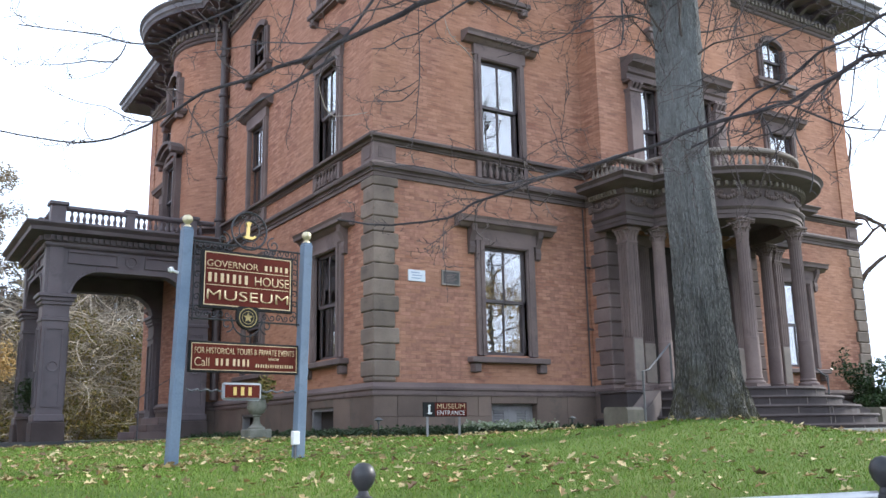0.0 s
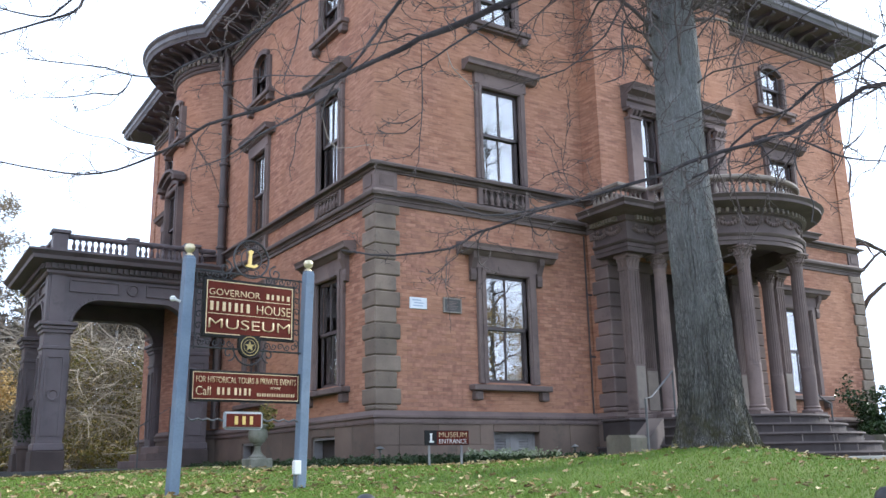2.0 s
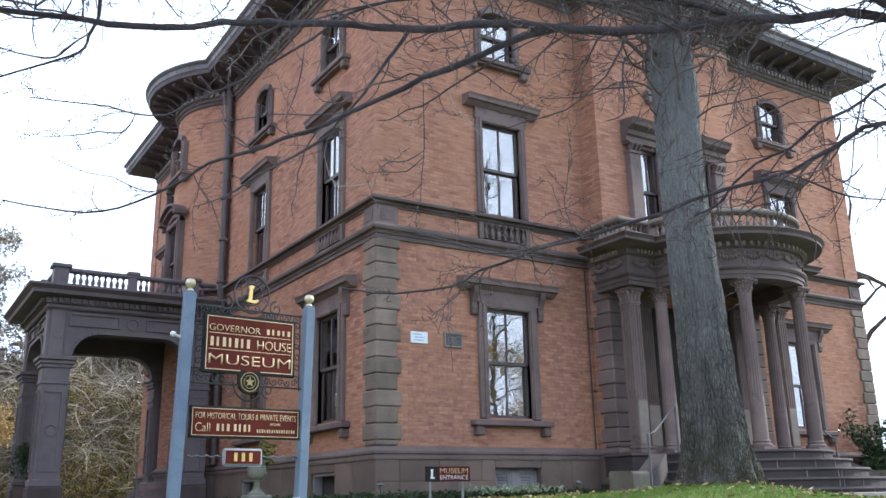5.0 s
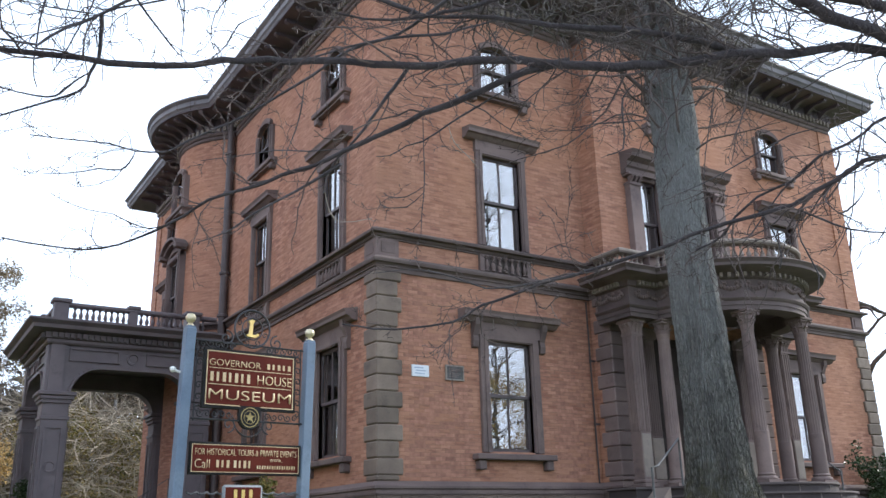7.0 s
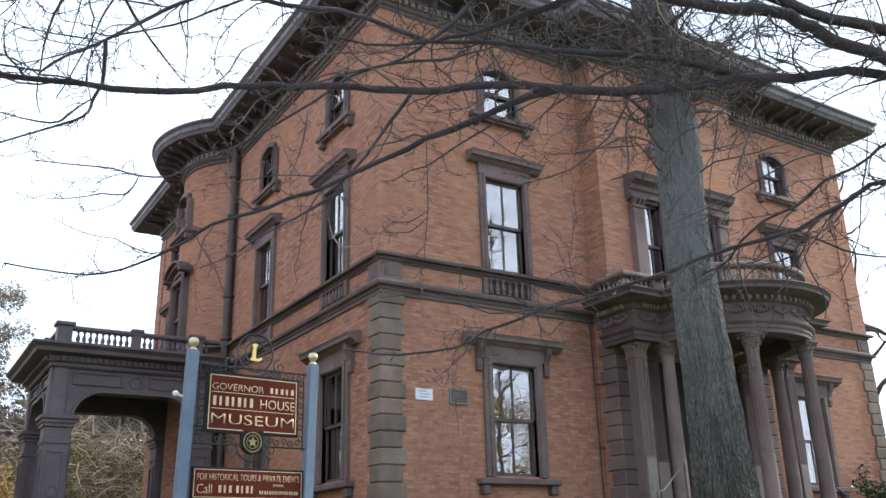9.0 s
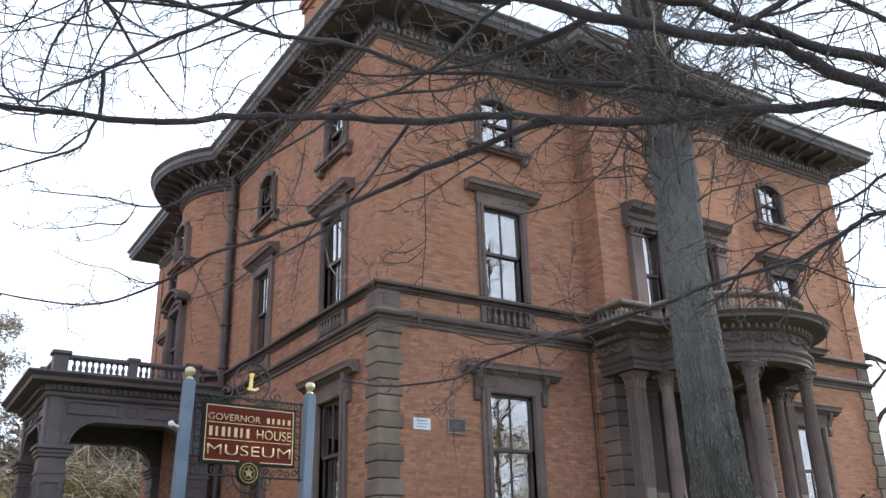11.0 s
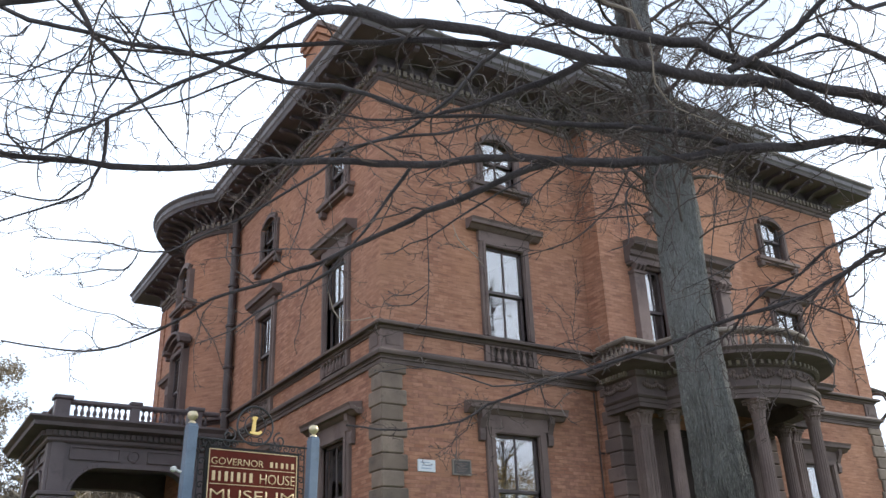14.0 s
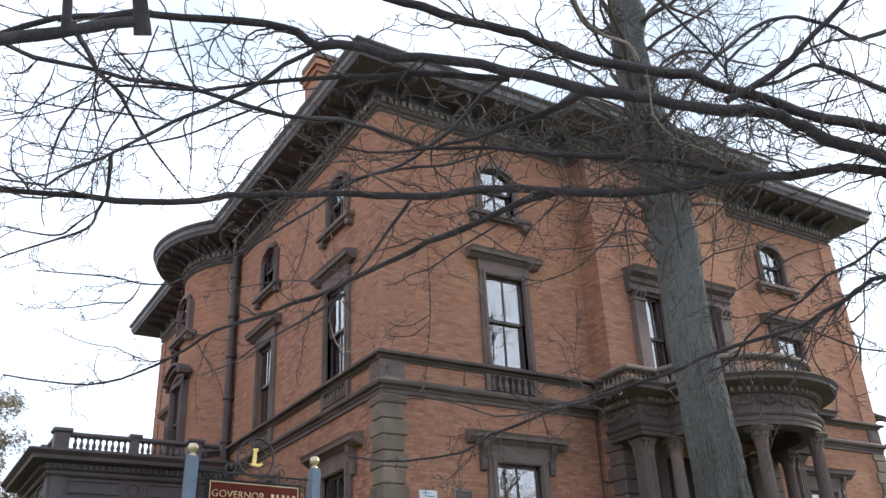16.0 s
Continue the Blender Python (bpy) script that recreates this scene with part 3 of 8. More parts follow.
def sash_window(parent, M, c, spec, floor, hood="flat", blind=0.0, wide=None):
    """Two-over-two sash window with stone casing; c: centre along the wall, spec: half width, sill and head heights."""
    w, za, zb = spec
    T = M @ Matrix.Translation((c, 0, 0))
    cs = 0.19 if floor == 1 else (0.05 if floor == 4 else 0.15)
    bm = bmesh.new()
    zlo = za - (0.0 if floor in (2, 4) else 0.02)
    for s in (-1, 1):
        a, b = sorted((s * (w - 0.0), s * (w + cs)))
        zt_ = zb - 0.17 if floor == 3 else zb + cs
        box(bm, a, b, -0.07, 0.12, zlo, zt_, T, 0.012)
        a, b = sorted((s * (w + 0.02), s * (w + cs * 0.55)))
        box(bm, a, b, -0.095, -0.06, zlo, zb - 0.17 if floor == 3 else zb + 0.05, T)
    if floor == 3:
        arch_head(bm, w, zb - 0.16, 0.16, 0.19, T, -0.07, cs)
        arch_head(bm, w, zb - 0.16, 0.16, 0.05, T, -0.095, cs * 0.55)
    else:
        box(bm, -w, w, -0.068, 0.118, zb, zb + cs, T)
        box(bm, -w - cs * 0.5, w + cs * 0.5, -0.093, -0.06, zb + 0.02, zb + cs * 0.55, T)
    win = part("window", bm, STONE, parent, "sash window in a moulded brownstone surround")
    if floor == 3:
        bm = bmesh.new()
        arch_head(bm, w, zb - 0.16, 0.16, 0.30, T, 0.01)
        part("spandrel", bm, BRICK, win)
    if floor in (1, 2) and hood:
        hw = 1.12 if floor == 1 else 0.88
        if wide:
            hw = wide
        zt = (3.95 if floor == 1 else 7.69)
        bm = bmesh.new()
        if hood == "arched":
            arch_head(bm, 0.80, zt - 0.24, 0.30, 0.34, T, -0.26, 0.07)
            arch_head(bm, 0.76, zt - 0.33, 0.28, 0.24, T, -0.17, 0.10)
            for s in (-1, 1):
                box(bm, s * 0.72 - 0.10, s * 0.72 + 0.10, -0.26, 0.05, zt - 0.30, zt - 0.19, T, 0.01)
            arch_head(bm, w + cs, zt - 0.43, 0.20, 0.10, T, -0.06, 0.12)
        else:
            extrude_profile(bm, [(0.05, zt - 0.19), (-0.10, zt - 0.19), (-0.14, zt - 0.16), (-0.18, zt - 0.12), (-0.24, zt - 0.11), (-0.25, zt - 0.05), (-0.28, zt), (0.05, zt + 0.05)], -hw, hw, T @ Matrix(((0, 1, 0, 0), (1, 0, 0, 0), (0, 0, 1, 0), (0, 0, 0, 1))))
        fw = w + cs + (0.13 if floor == 1 else 0.02)
        if hood != "arched":
            box(bm, -fw, fw, -0.085, 0.03, zt - 0.42, zt - 0.18, T)
        part("hood", bm, STONE, win, "projecting brownstone hood")
        for s in (-1, 1) if floor == 1 else ():
            bm = bmesh.new()
            bx = s * (w + cs + 0.09 if floor == 1 else w + cs + 0.03)
            extrude_profile(bm, [(0.0, zt - 0.68), (-0.07, zt - 0.66), (-0.09, zt - 0.55), (-0.07, zt - 0.45), (-0.12, zt - 0.34), (-0.17, zt - 0.26), (-0.18, zt - 0.13), (0.0, zt - 0.13)], bx - 0.06, bx + 0.06, T @ Matrix(((0, 1, 0, 0), (1, 0, 0, 0), (0, 0, 1, 0), (0, 0, 0, 1))))
            part("bracket", bm, STONE, win)
    if floor in (1, 3):
        hw = 0.90 if floor == 1 else 0.78
        bm = bmesh.new()
        box(bm, -hw, hw, -0.18, 0.14, za - 0.155, za - 0.05, T, 0.015)
        if floor == 3:
            box(bm, -hw + 0.04, hw - 0.04, -0.12, 0.12, za - 0.20, za - 0.155, T)
        part("sill", bm, STONE, win)
        for s in (-1, 1):
            bm = bmesh.new()
            box(bm, s * (hw - 0.14) - 0.08, s * (hw - 0.14) + 0.08, -0.14, 0.05, za - 0.33 if floor == 1 else za - 0.32, za - 0.16, T, 0.02)
            part("sill_block", bm, STONE, win)
    # sashes: the upper one stands in front of the lower
    zm = (za + zb) / 2
    for nm, z0, z1, yy in (("upper_sash", zm - 0.03, zb, 0.03), ("lower_sash", za, zm + 0.03, 0.075)):
        bm = bmesh.new()
        for x0, x1, a, b in ((-w, -w + 0.06, z0, z1), (w - 0.06, w, z0, z1), (-w, w, z0, z0 + 0.06), (-w, w, z1 - 0.06, z1), (-0.016, 0.016, z0, z1)):
            box(bm, x0, x1, yy, yy + 0.045, a, b, T)
        sash = part(nm, bm, SASH, win)
        for x0, x1 in ((-w + 0.055, -0.012), (0.012, w - 0.055)):
            bm = bmesh.new()
            box(bm, x0, x1, yy + 0.018, yy + 0.024, z0 + 0.055, z1 - 0.055, T)
            p = part("pane", bm, GLASS, win)
            p.visible_shadow = False
    bm = bmesh.new()
    for s in (-1, 1):
        a, b = sorted((s * (w + 0.004), s * (w - 0.018)))
        box(bm, a, b, 0.124, 0.42, za, zb, T)
    box(bm, -w + 0.018, w - 0.018, 0.124, 0.42, zb - 0.02, zb + 0.004, T)
    box(bm, -w + 0.018, w - 0.018, 0.124, 0.42, za - 0.004, za + 0.02, T)
    part("lining", bm, SASH, win)
    if blind:
        bm = bmesh.new()
        n = 24
        ts = [bm.verts.new(T @ Vector((-w + 2 * w * k / n, 0.30 + 0.012 * math.sin(k * 1.9), z))) for z in (zb - (zb - za) * blind, zb) for k in range(n + 1)]
        for k in range(n):
            bm.faces.new((ts[k], ts[k + 1], ts[n + 2 + k], ts[n + 1 + k]))
        g = bmesh.ops.solidify(bm, geom=bm.faces[:], thickness=0.006)
        part("blind", bm, BLIND, win, "white linen blind")
    return win


def baluster_mesh(name, h, r, material, segs=10):
    bm = bmesh.new()
    lathe(bm, [(r * 0.95, 0), (r * 0.95, h * 0.07), (r * 0.55, h * 0.10), (r * 0.75, h * 0.18), (r, h * 0.32), (r * 0.85, h * 0.45), (r * 0.42, h * 0.66), (r * 0.40, h * 0.78), (r * 0.7, h * 0.82), (r * 0.5, h * 0.86), (r * 0.9, h * 0.92), (r * 0.9, h)], segs=segs)
    return mesh_of(name, bm, material, True)


small_baluster = baluster_mesh("baluster", 0.30, 0.048, STONE)


def apron(parent, M, c):
    """Blind balustrade panel under a first-floor window."""
    T = M @ Matrix.Translation((c, 0, 0))
    bm = bmesh.new()
    box(bm, -0.60, 0.60, -0.03, 0.02, 4.765, 4.785, T)
    for s in (-1, 1):
        box(bm, s * 0.56 - 0.05, s * 0.56 + 0.05, -0.07, 0.02, 4.775, 5.10, T)
    ap = part("apron", bm, STONE, parent, "brownstone apron with short balusters")
    # dark sheet stands in for the shade between the balusters
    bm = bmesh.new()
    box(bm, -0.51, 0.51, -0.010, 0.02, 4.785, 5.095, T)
    part("apron_back", bm, PIER_AND_SHADE, ap, "dark back that paints shade between the balusters")
    for k in range(7):
        p = T @ Vector((-0.45 + 0.15 * k, -0.055, 4.79))
        piece("baluster", small_baluster, ap, p)


for M, cc in ((M_FRONT, FRONT_C), (M_FRONT2, FRONT2_C), (M_LEFT, LEFT_C), (M_LEFT2, LEFT2_C)):
    for c in cc:
        for fl, sp in ((1, WIN1), (2, WIN2), (3, WIN3)):
            sash_window(house, M, c, sp, fl)
        apron(house, M, c)
M_BOW = on_wall(BOW_X - BOW_R, BOW_Y, -90)
sash_window(house, M_BOW, 0, WIN2, 2, hood="arched", blind=0.55)
sash_window(house, M_BOW, 0, WIN3, 3)
# triple window of the entrance pavilion: pilasters with carved caps under one hood
for o, w, bl in ((-0.82, 0.26, 0.85), (0, 0.44, 0.0), (0.82, 0.26, 0.45)):
    bm = bmesh.new()
    T = M_PAV @ Matrix.Translation((PAV_C + o, 0, 0))
    sash_window(house, M_PAV, PAV_C + o, (w, 5.30, 7.20), 4, hood=None, blind=bl)
sash_window(house, M_PAV, PAV_C, WIN3, 3)
TP = M_PAV @ Matrix.Translation((PAV_C, 0, 0))
bm = bmesh.new()
extrude_profile(bm, [(0.05, 7.26), (-0.16, 7.26), (-0.16, 7.38), (-0.21, 7.41), (-0.21, 7.52), (-0.28, 7.55), (-0.36, 7.58), (-0.38, 7.65), (-0.43, 7.72), (0.05, 7.79)], -1.55, 1.55, TP @ Matrix(((0, 1, 0, 0), (1, 0, 0, 0), (0, 0, 1, 0), (0, 0, 0, 1))))
hood = part("hood", bm, STONE, house, "broad moulded hood over the triple window")
for x in (-1.32, -0.50, 0.50, 1.32):
    bm = bmesh.new()
    wd = 0.16 if abs(x) > 1 else 0.07
    box(bm, x - wd, x + wd, -0.16, 0.02, 5.30, 7.02, TP, 0.012)
    box(bm, x - wd - 0.03, x + wd + 0.03, -0.19, 0.02, 5.30, 5.45, TP, 0.012)
    ps = part("pilaster", bm, STONE, house, "stone pilaster between the windows")
    bm = bmesh.new()
    box(bm, x - wd - 0.02, x + wd + 0.02, -0.19, 0.0, 7.0, 7.06, TP)
    box(bm, x - wd - 0.05, x + wd + 0.05, -0.22, 0.0, 7.2, 7.265, TP, 0.01)
    for k in range(-1, 2):
        extrude_profile(bm, [(-0.16, 7.06), (-0.20, 7.10), (-0.25, 7.17), (-0.22, 7.20), (-0.10, 7.20), (-0.10, 7.06)], k * wd * 0.75 - 0.03, k * wd * 0.75 + 0.03, TP @ Matrix.Translation((x, 0, 0)) @ Matrix(((0, 1, 0, 0), (1, 0, 0, 0), (0, 0, 1, 0), (0, 0, 0, 1))))
    part("capital", bm, STONE, ps, "carved leaf capital")

# cellar windows: grey louvred shutters in front, dark screens at the side
GREY_PAINT = surface("grey_paint", (0.19, 0.18, 0.185), (0.26, 0.25, 0.25), 3, 60, 0.6, bump=0.15)


def cellar_window(M, u0, u1, z0, z1, louvred):
    bm = bmesh.new()
    mid = (u0 + u1) / 2
    for a, b, c, d in ((u0, u1, z0, z0 + 0.05), (u0, u1, z1 - 0.05, z1), (u0, u0 + 0.05, z0, z1), (u1 - 0.05, u1, z0, z1)) + (((mid - 0.05, mid + 0.05, z0, z1),) if louvred else ()):
        box(bm, a, b, 0.14 if louvred else 0.03, 0.20, c, d, M)
    w = part("cellar_window", bm, GREY_PAINT, house, "grey painted cellar window")
    if louvred:
        for s in (-1, 1):
            bm = bmesh.new()
            a, b = sorted((mid + s * 0.05, mid + s * (u1 - mid - 0.05)))
            for q in ((a, b, z0 + 0.05, z0 + 0.12), (a, b, z1 - 0.12, z1 - 0.05), (a, a + 0.10, z0 + 0.1, z1 - 0.1), (b - 0.10, b, z0 + 0.1, z1 - 0.1)):
                box(bm, q[0], q[1], 0.15, 0.19, q[2], q[3], M)
            part("shutter", bm, GREY_PAINT, w)
    if louvred:
        for s in (-1, 1):
            a, b = sorted((mid + s * 0.15, mid + s * (u1 - mid - 0.15)))
            for k in range(4):
                bm = bmesh.new()
                z = z0 + 0.13 + k * (z1 - z0 - 0.24) / 4
                extrude_profile(bm, [(0.15, z), (0.16, z - 0.008), (0.20, z + 0.05), (0.19, z + 0.058)], a, b, M @ Matrix(((0, 1, 0, 0), (1, 0, 0, 0), (0, 0, 1, 0), (0, 0, 0, 1))))
                part("slat", bm, GREY_PAINT, w)
    # solid near-black sheet closes the opening behind frame and slats
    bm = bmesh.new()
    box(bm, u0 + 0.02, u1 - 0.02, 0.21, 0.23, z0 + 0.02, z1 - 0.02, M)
    part("screen", bm, DARK, w, "near-black screen sheet")


cellar_window(on_wall(0, -0.06, 0), 2.36, 3.40, 0.08, 0.52, True)
for c in (1.95, 5.75):
    cellar_window(on_wall(-0.06, BOW_Y0, -90), BOW_Y0 - c - 0.5, BOW_Y0 - c + 0.5, 0.05, 0.50, False)

# wall plaques, rainwater pipes, conduit
BRONZE = surface("bronze_plaque", (0.060, 0.058, 0.056), (0.100, 0.098, 0.092), 6, 80, 0.5, 0.5, bump=0.3)
PLAQUE_W = surface("white_plaque", (0.66, 0.69, 0.74), (0.74, 0.77, 0.81), 5, 80, 0.4, bump=0.05)
PIPE_BROWN = surface("rainwater_pipe_paint", (0.046, 0.032, 0.032), (0.072, 0.050, 0.047), 2, 60, 0.5, bump=0.1)
PLAQUE_TXT = surface("plaque_lettering", (0.30, 0.38, 0.50), (0.38, 0.45, 0.56), 5, 80, 0.5, bump=0)
bm = bmesh.new()
box(bm, 0.67, 1.02, -0.022, 0.004, 2.66, 2.865, M_FRONT, 0.004)
p1 = tagged(part("wall_plaque", bm, PLAQUE_W, None), "small white plaque with blue lettering on the brick wall", "plaque")
for k, (a, b) in enumerate(((0.72, 0.90), (0.75, 0.95), (0.73, 0.93))):
    bm = bmesh.new()
    z = 2.815 - 0.05 * k
    box(bm, a, b, -0.025, -0.02, z - 0.01, z + 0.01, M_FRONT)
    part("lettering_bar", bm, PLAQUE_TXT, p1)
bm = bmesh.new()
box(bm, 1.38, 1.74, -0.03, 0.004, 2.65, 2.895, M_FRONT, 0.006)
p2 = tagged(part("wall_plaque", bm, BRONZE, None), "dark bronze tablet on the brick wall", "plaque")
bm = bmesh.new()
for a, b, c, d in ((1.365, 1.755, 2.635, 2.66), (1.365, 1.755, 2.885, 2.91), (1.365, 1.39, 2.66, 2.885), (1.73, 1.755, 2.66, 2.885)):
    box(bm, a, b, -0.038, 0.004, c, d, M_FRONT)
part("raised_border", bm, STONE_PALE, p2, "paler moulded border")
for k in range(6):
    bm = bmesh.new()
    box(bm, 1.44, 1.68 - 0.03 * (k % 3), -0.034, -0.029, 2.835 - 0.028 * k, 2.845 - 0.028 * k, M_FRONT)
    part("lettering_bar", bm, STONE, p2)


def downpipe(x, y, z0, z1, r, material, label):
    bm = bmesh.new()
    lathe(bm, [(r, z0), (r, z1)], (x, y, 0), 12)
    ob = tagged(part("downpipe", bm, material, None, smooth=True), label, "downpipe")
    n = int((z1 - z0) / 1.1)
    for k in range(1, n):
        bm = bmesh.new()
        z = z0 + (z1 - z0) * k / n
        lathe(bm, [(r * 1.12, z), (r * 1.35, z + 0.015), (r * 1.35, z + 0.07), (r * 1.12, z + 0.085)], (x, y, 0), 12)
        box(bm, x - r * 0.5, x + 0.16, y - r * 0.5, y + r * 0.5, z + 0.02, z + 0.06)
        part("collar", bm, material, ob)
    return ob


downpipe(-0.13, BOW_Y0 - 0.16, 0.9, 10.9, 0.105, PIPE_BROWN, "brown cast-iron rainwater pipe in the corner by the bay")
downpipe(4.80, -0.045, 0.7, 4.45, 0.016, PIPE_BROWN, "thin conduit running up the brick wall")

# ---- entrance portico: half-round, with columns, steps and a balcony ----
CX, CY, CR = MIDX + 0.05, -1.2, 1.62
Z_FLOOR = 0.735
portico = thing("entrance_portico", (CX, CY, 0), "half-round brownstone entrance portico with balustraded balcony and curved steps", "portico")


def bow_plan(r, half, n=20):
    """Plan of the portico from wall to wall: straight wings and a half-round front; outward is to the right of travel."""
    front = [(CX + r * math.sin(radians(a)), CY - r * math.cos(radians(a))) for a in [-90 + 180 * k / n for k in range(n + 1)]]
    return [(CX - half, PY + 0.1), (CX - half, CY)] + front + [(CX + half, CY), (CX + half, PY + 0.1)]


def bow_ring(bm, ro, ho, profile, n=24):
    """Moulding round the portico; profile offsets are measured outwards from the plan (ro, ho)."""
    moulding(bm, bow_plan(ro, ho, n), profile)


WING = 2.50
for k, (r, h) in enumerate(((1.90, 2.62), (2.20, 2.75), (2.485, 2.9), (2.77, 3.1), (3.06, 3.3))):
    zt = Z_FLOOR - 0.168 * k
    bm = bmesh.new()
    ch = 26
    if k == 0:
        pl = bow_plan(r, h, ch)
    else:
        pl = [(CX - r, PY + 0.1)] + [(CX + r * math.sin(radians(-90 + 180 * i / ch)), CY - r * math.cos(radians(-90 + 180 * i / ch))) for i in range(ch + 1)] + [(CX + r, PY + 0.1)]
    inner = offset_path(pl, -0.03, False)
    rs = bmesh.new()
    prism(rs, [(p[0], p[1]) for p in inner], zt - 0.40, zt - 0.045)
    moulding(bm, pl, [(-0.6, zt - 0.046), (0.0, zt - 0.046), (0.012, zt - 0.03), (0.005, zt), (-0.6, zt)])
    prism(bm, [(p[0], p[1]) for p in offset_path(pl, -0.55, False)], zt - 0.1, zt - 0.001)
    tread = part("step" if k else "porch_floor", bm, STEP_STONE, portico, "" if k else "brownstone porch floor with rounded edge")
    part("riser", rs, STEP_RISER, tread, "dark riser")
    for a in (-38 + 9 * k, -14 + 5 * k, 12 - 7 * k, 36 - 4 * k):
        bm = bmesh.new()
        box(bm, -0.006, 0.006, -r + 0.024, -r + 0.05, zt - 0.165, zt - 0.048, Matrix.Translation((CX, CY, 0)) @ Matrix.Rotation(radians(a), 4, "Z"))
        part("joint", bm, STONE_PALE, tread, "pale mortar joint")

# columns: attic base, tapered shaft, foliate capital
Z_CAP, Z_ENT, Z_COR = 3.60, 3.88, 4.06


def column(parent, x, y, r=0.135, square=False):
    bm = bmesh.new()
    hs = Z_CAP - (Z_FLOOR + 0.17)
    # plain lower third, then a shaft with eighteen flutes
    rings = []
    for z, taper, cut in ((0.0, 1.02, 0), (0.12, 1.02, 0), (0.27, 1.0, 0), (0.272, 0.97, 0), (0.30, 0.99, 1), (0.5, 0.96, 1), (0.7, 0.92, 1), (0.85, 0.885, 1), (0.955, 0.86, 1), (0.97, 0.87, 0), (0.98, 0.95, 0), (1.0, 0.95, 0)):
        rings.append([bm.verts.new((x + r * taper * g * math.cos(math.pi * q / 27), y + r * taper * g * math.sin(math.pi * q / 27), Z_FLOOR + 0.17 + hs * z)) for q in range(54) for g in ((0.925 if cut and q % 3 else 1.0),)])
    for ra, rb in zip(rings, rings[1:]):
        for q in range(54):
            bm.faces.new((ra[q], ra[(q + 1) % 54], rb[(q + 1) % 54], rb[q]))
    bm.faces.new(rings[0][::-1])
    bm.faces.new(rings[-1])
    col = part("column", bm, STONE, parent, "tapered brownstone column with fluted upper shaft", smooth=True)
    bm = bmesh.new()
    box(bm, x - r * 1.4, x + r * 1.4, y - r * 1.4, y + r * 1.4, Z_FLOOR, Z_FLOOR + 0.05)
    lathe(bm, [(r * 1.38, Z_FLOOR + 0.05), (r * 1.42, Z_FLOOR + 0.075), (r * 1.36, Z_FLOOR + 0.10), (r * 1.12, Z_FLOOR + 0.115), (r * 1.12, Z_FLOOR + 0.13), (r * 1.2, Z_FLOOR + 0.15), (r * 1.05, Z_FLOOR + 0.175)], (x, y, 0), 22)
    part("column_base", bm, STONE, col)
    bm = bmesh.new()
    lathe(bm, [(r * 0.86, Z_CAP - 0.01), (r * 0.9, Z_CAP + 0.06), (r * 1.05, Z_CAP + 0.17), (r * 1.3, Z_CAP + 0.23)], (x, y, 0), 18)
    for ring_z, rr, n, hh in ((Z_CAP, 0.95, 8, 0.11), (Z_CAP + 0.09, 1.05, 8, 0.13)):
        for k in range(n):
            a = 2 * math.pi * (k + (0.5 if ring_z > Z_CAP else 0)) / n
            T = Matrix.Translation((x, y, ring_z)) @ Matrix.Rotation(a, 4, "Z")
            extrude_profile(bm, [(r * rr * 0.88, 0), (r * rr * 1.0, 0.0), (r * rr * 1.12, hh * 0.6), (r * rr * 1.38, hh * 0.86), (r * rr * 1.3, hh), (r * rr * 0.95, hh * 0.8)], -0.034, 0.034, T)
    for sx in (-1, 1):
        for sy in (-1, 1):
            lathe(bm, [(0.03, 0), (0.042, 0.02), (0.03, 0.045)], (x + sx * r * 1.12, y + sy * r * 1.12, Z_CAP + 0.18), 8)
    box(bm, x - r * 1.45, x + r * 1.45, y - r * 1.45, y + r * 1.45, Z_CAP + 0.23, Z_ENT, bevel=0.012)
    part("capital", bm, STONE, col, "carved foliate capital")
    return col


for a in (-87, -29, 29, 87):
    column(portico, CX + CR * math.sin(radians(a)), CY - CR * math.cos(radians(a)))


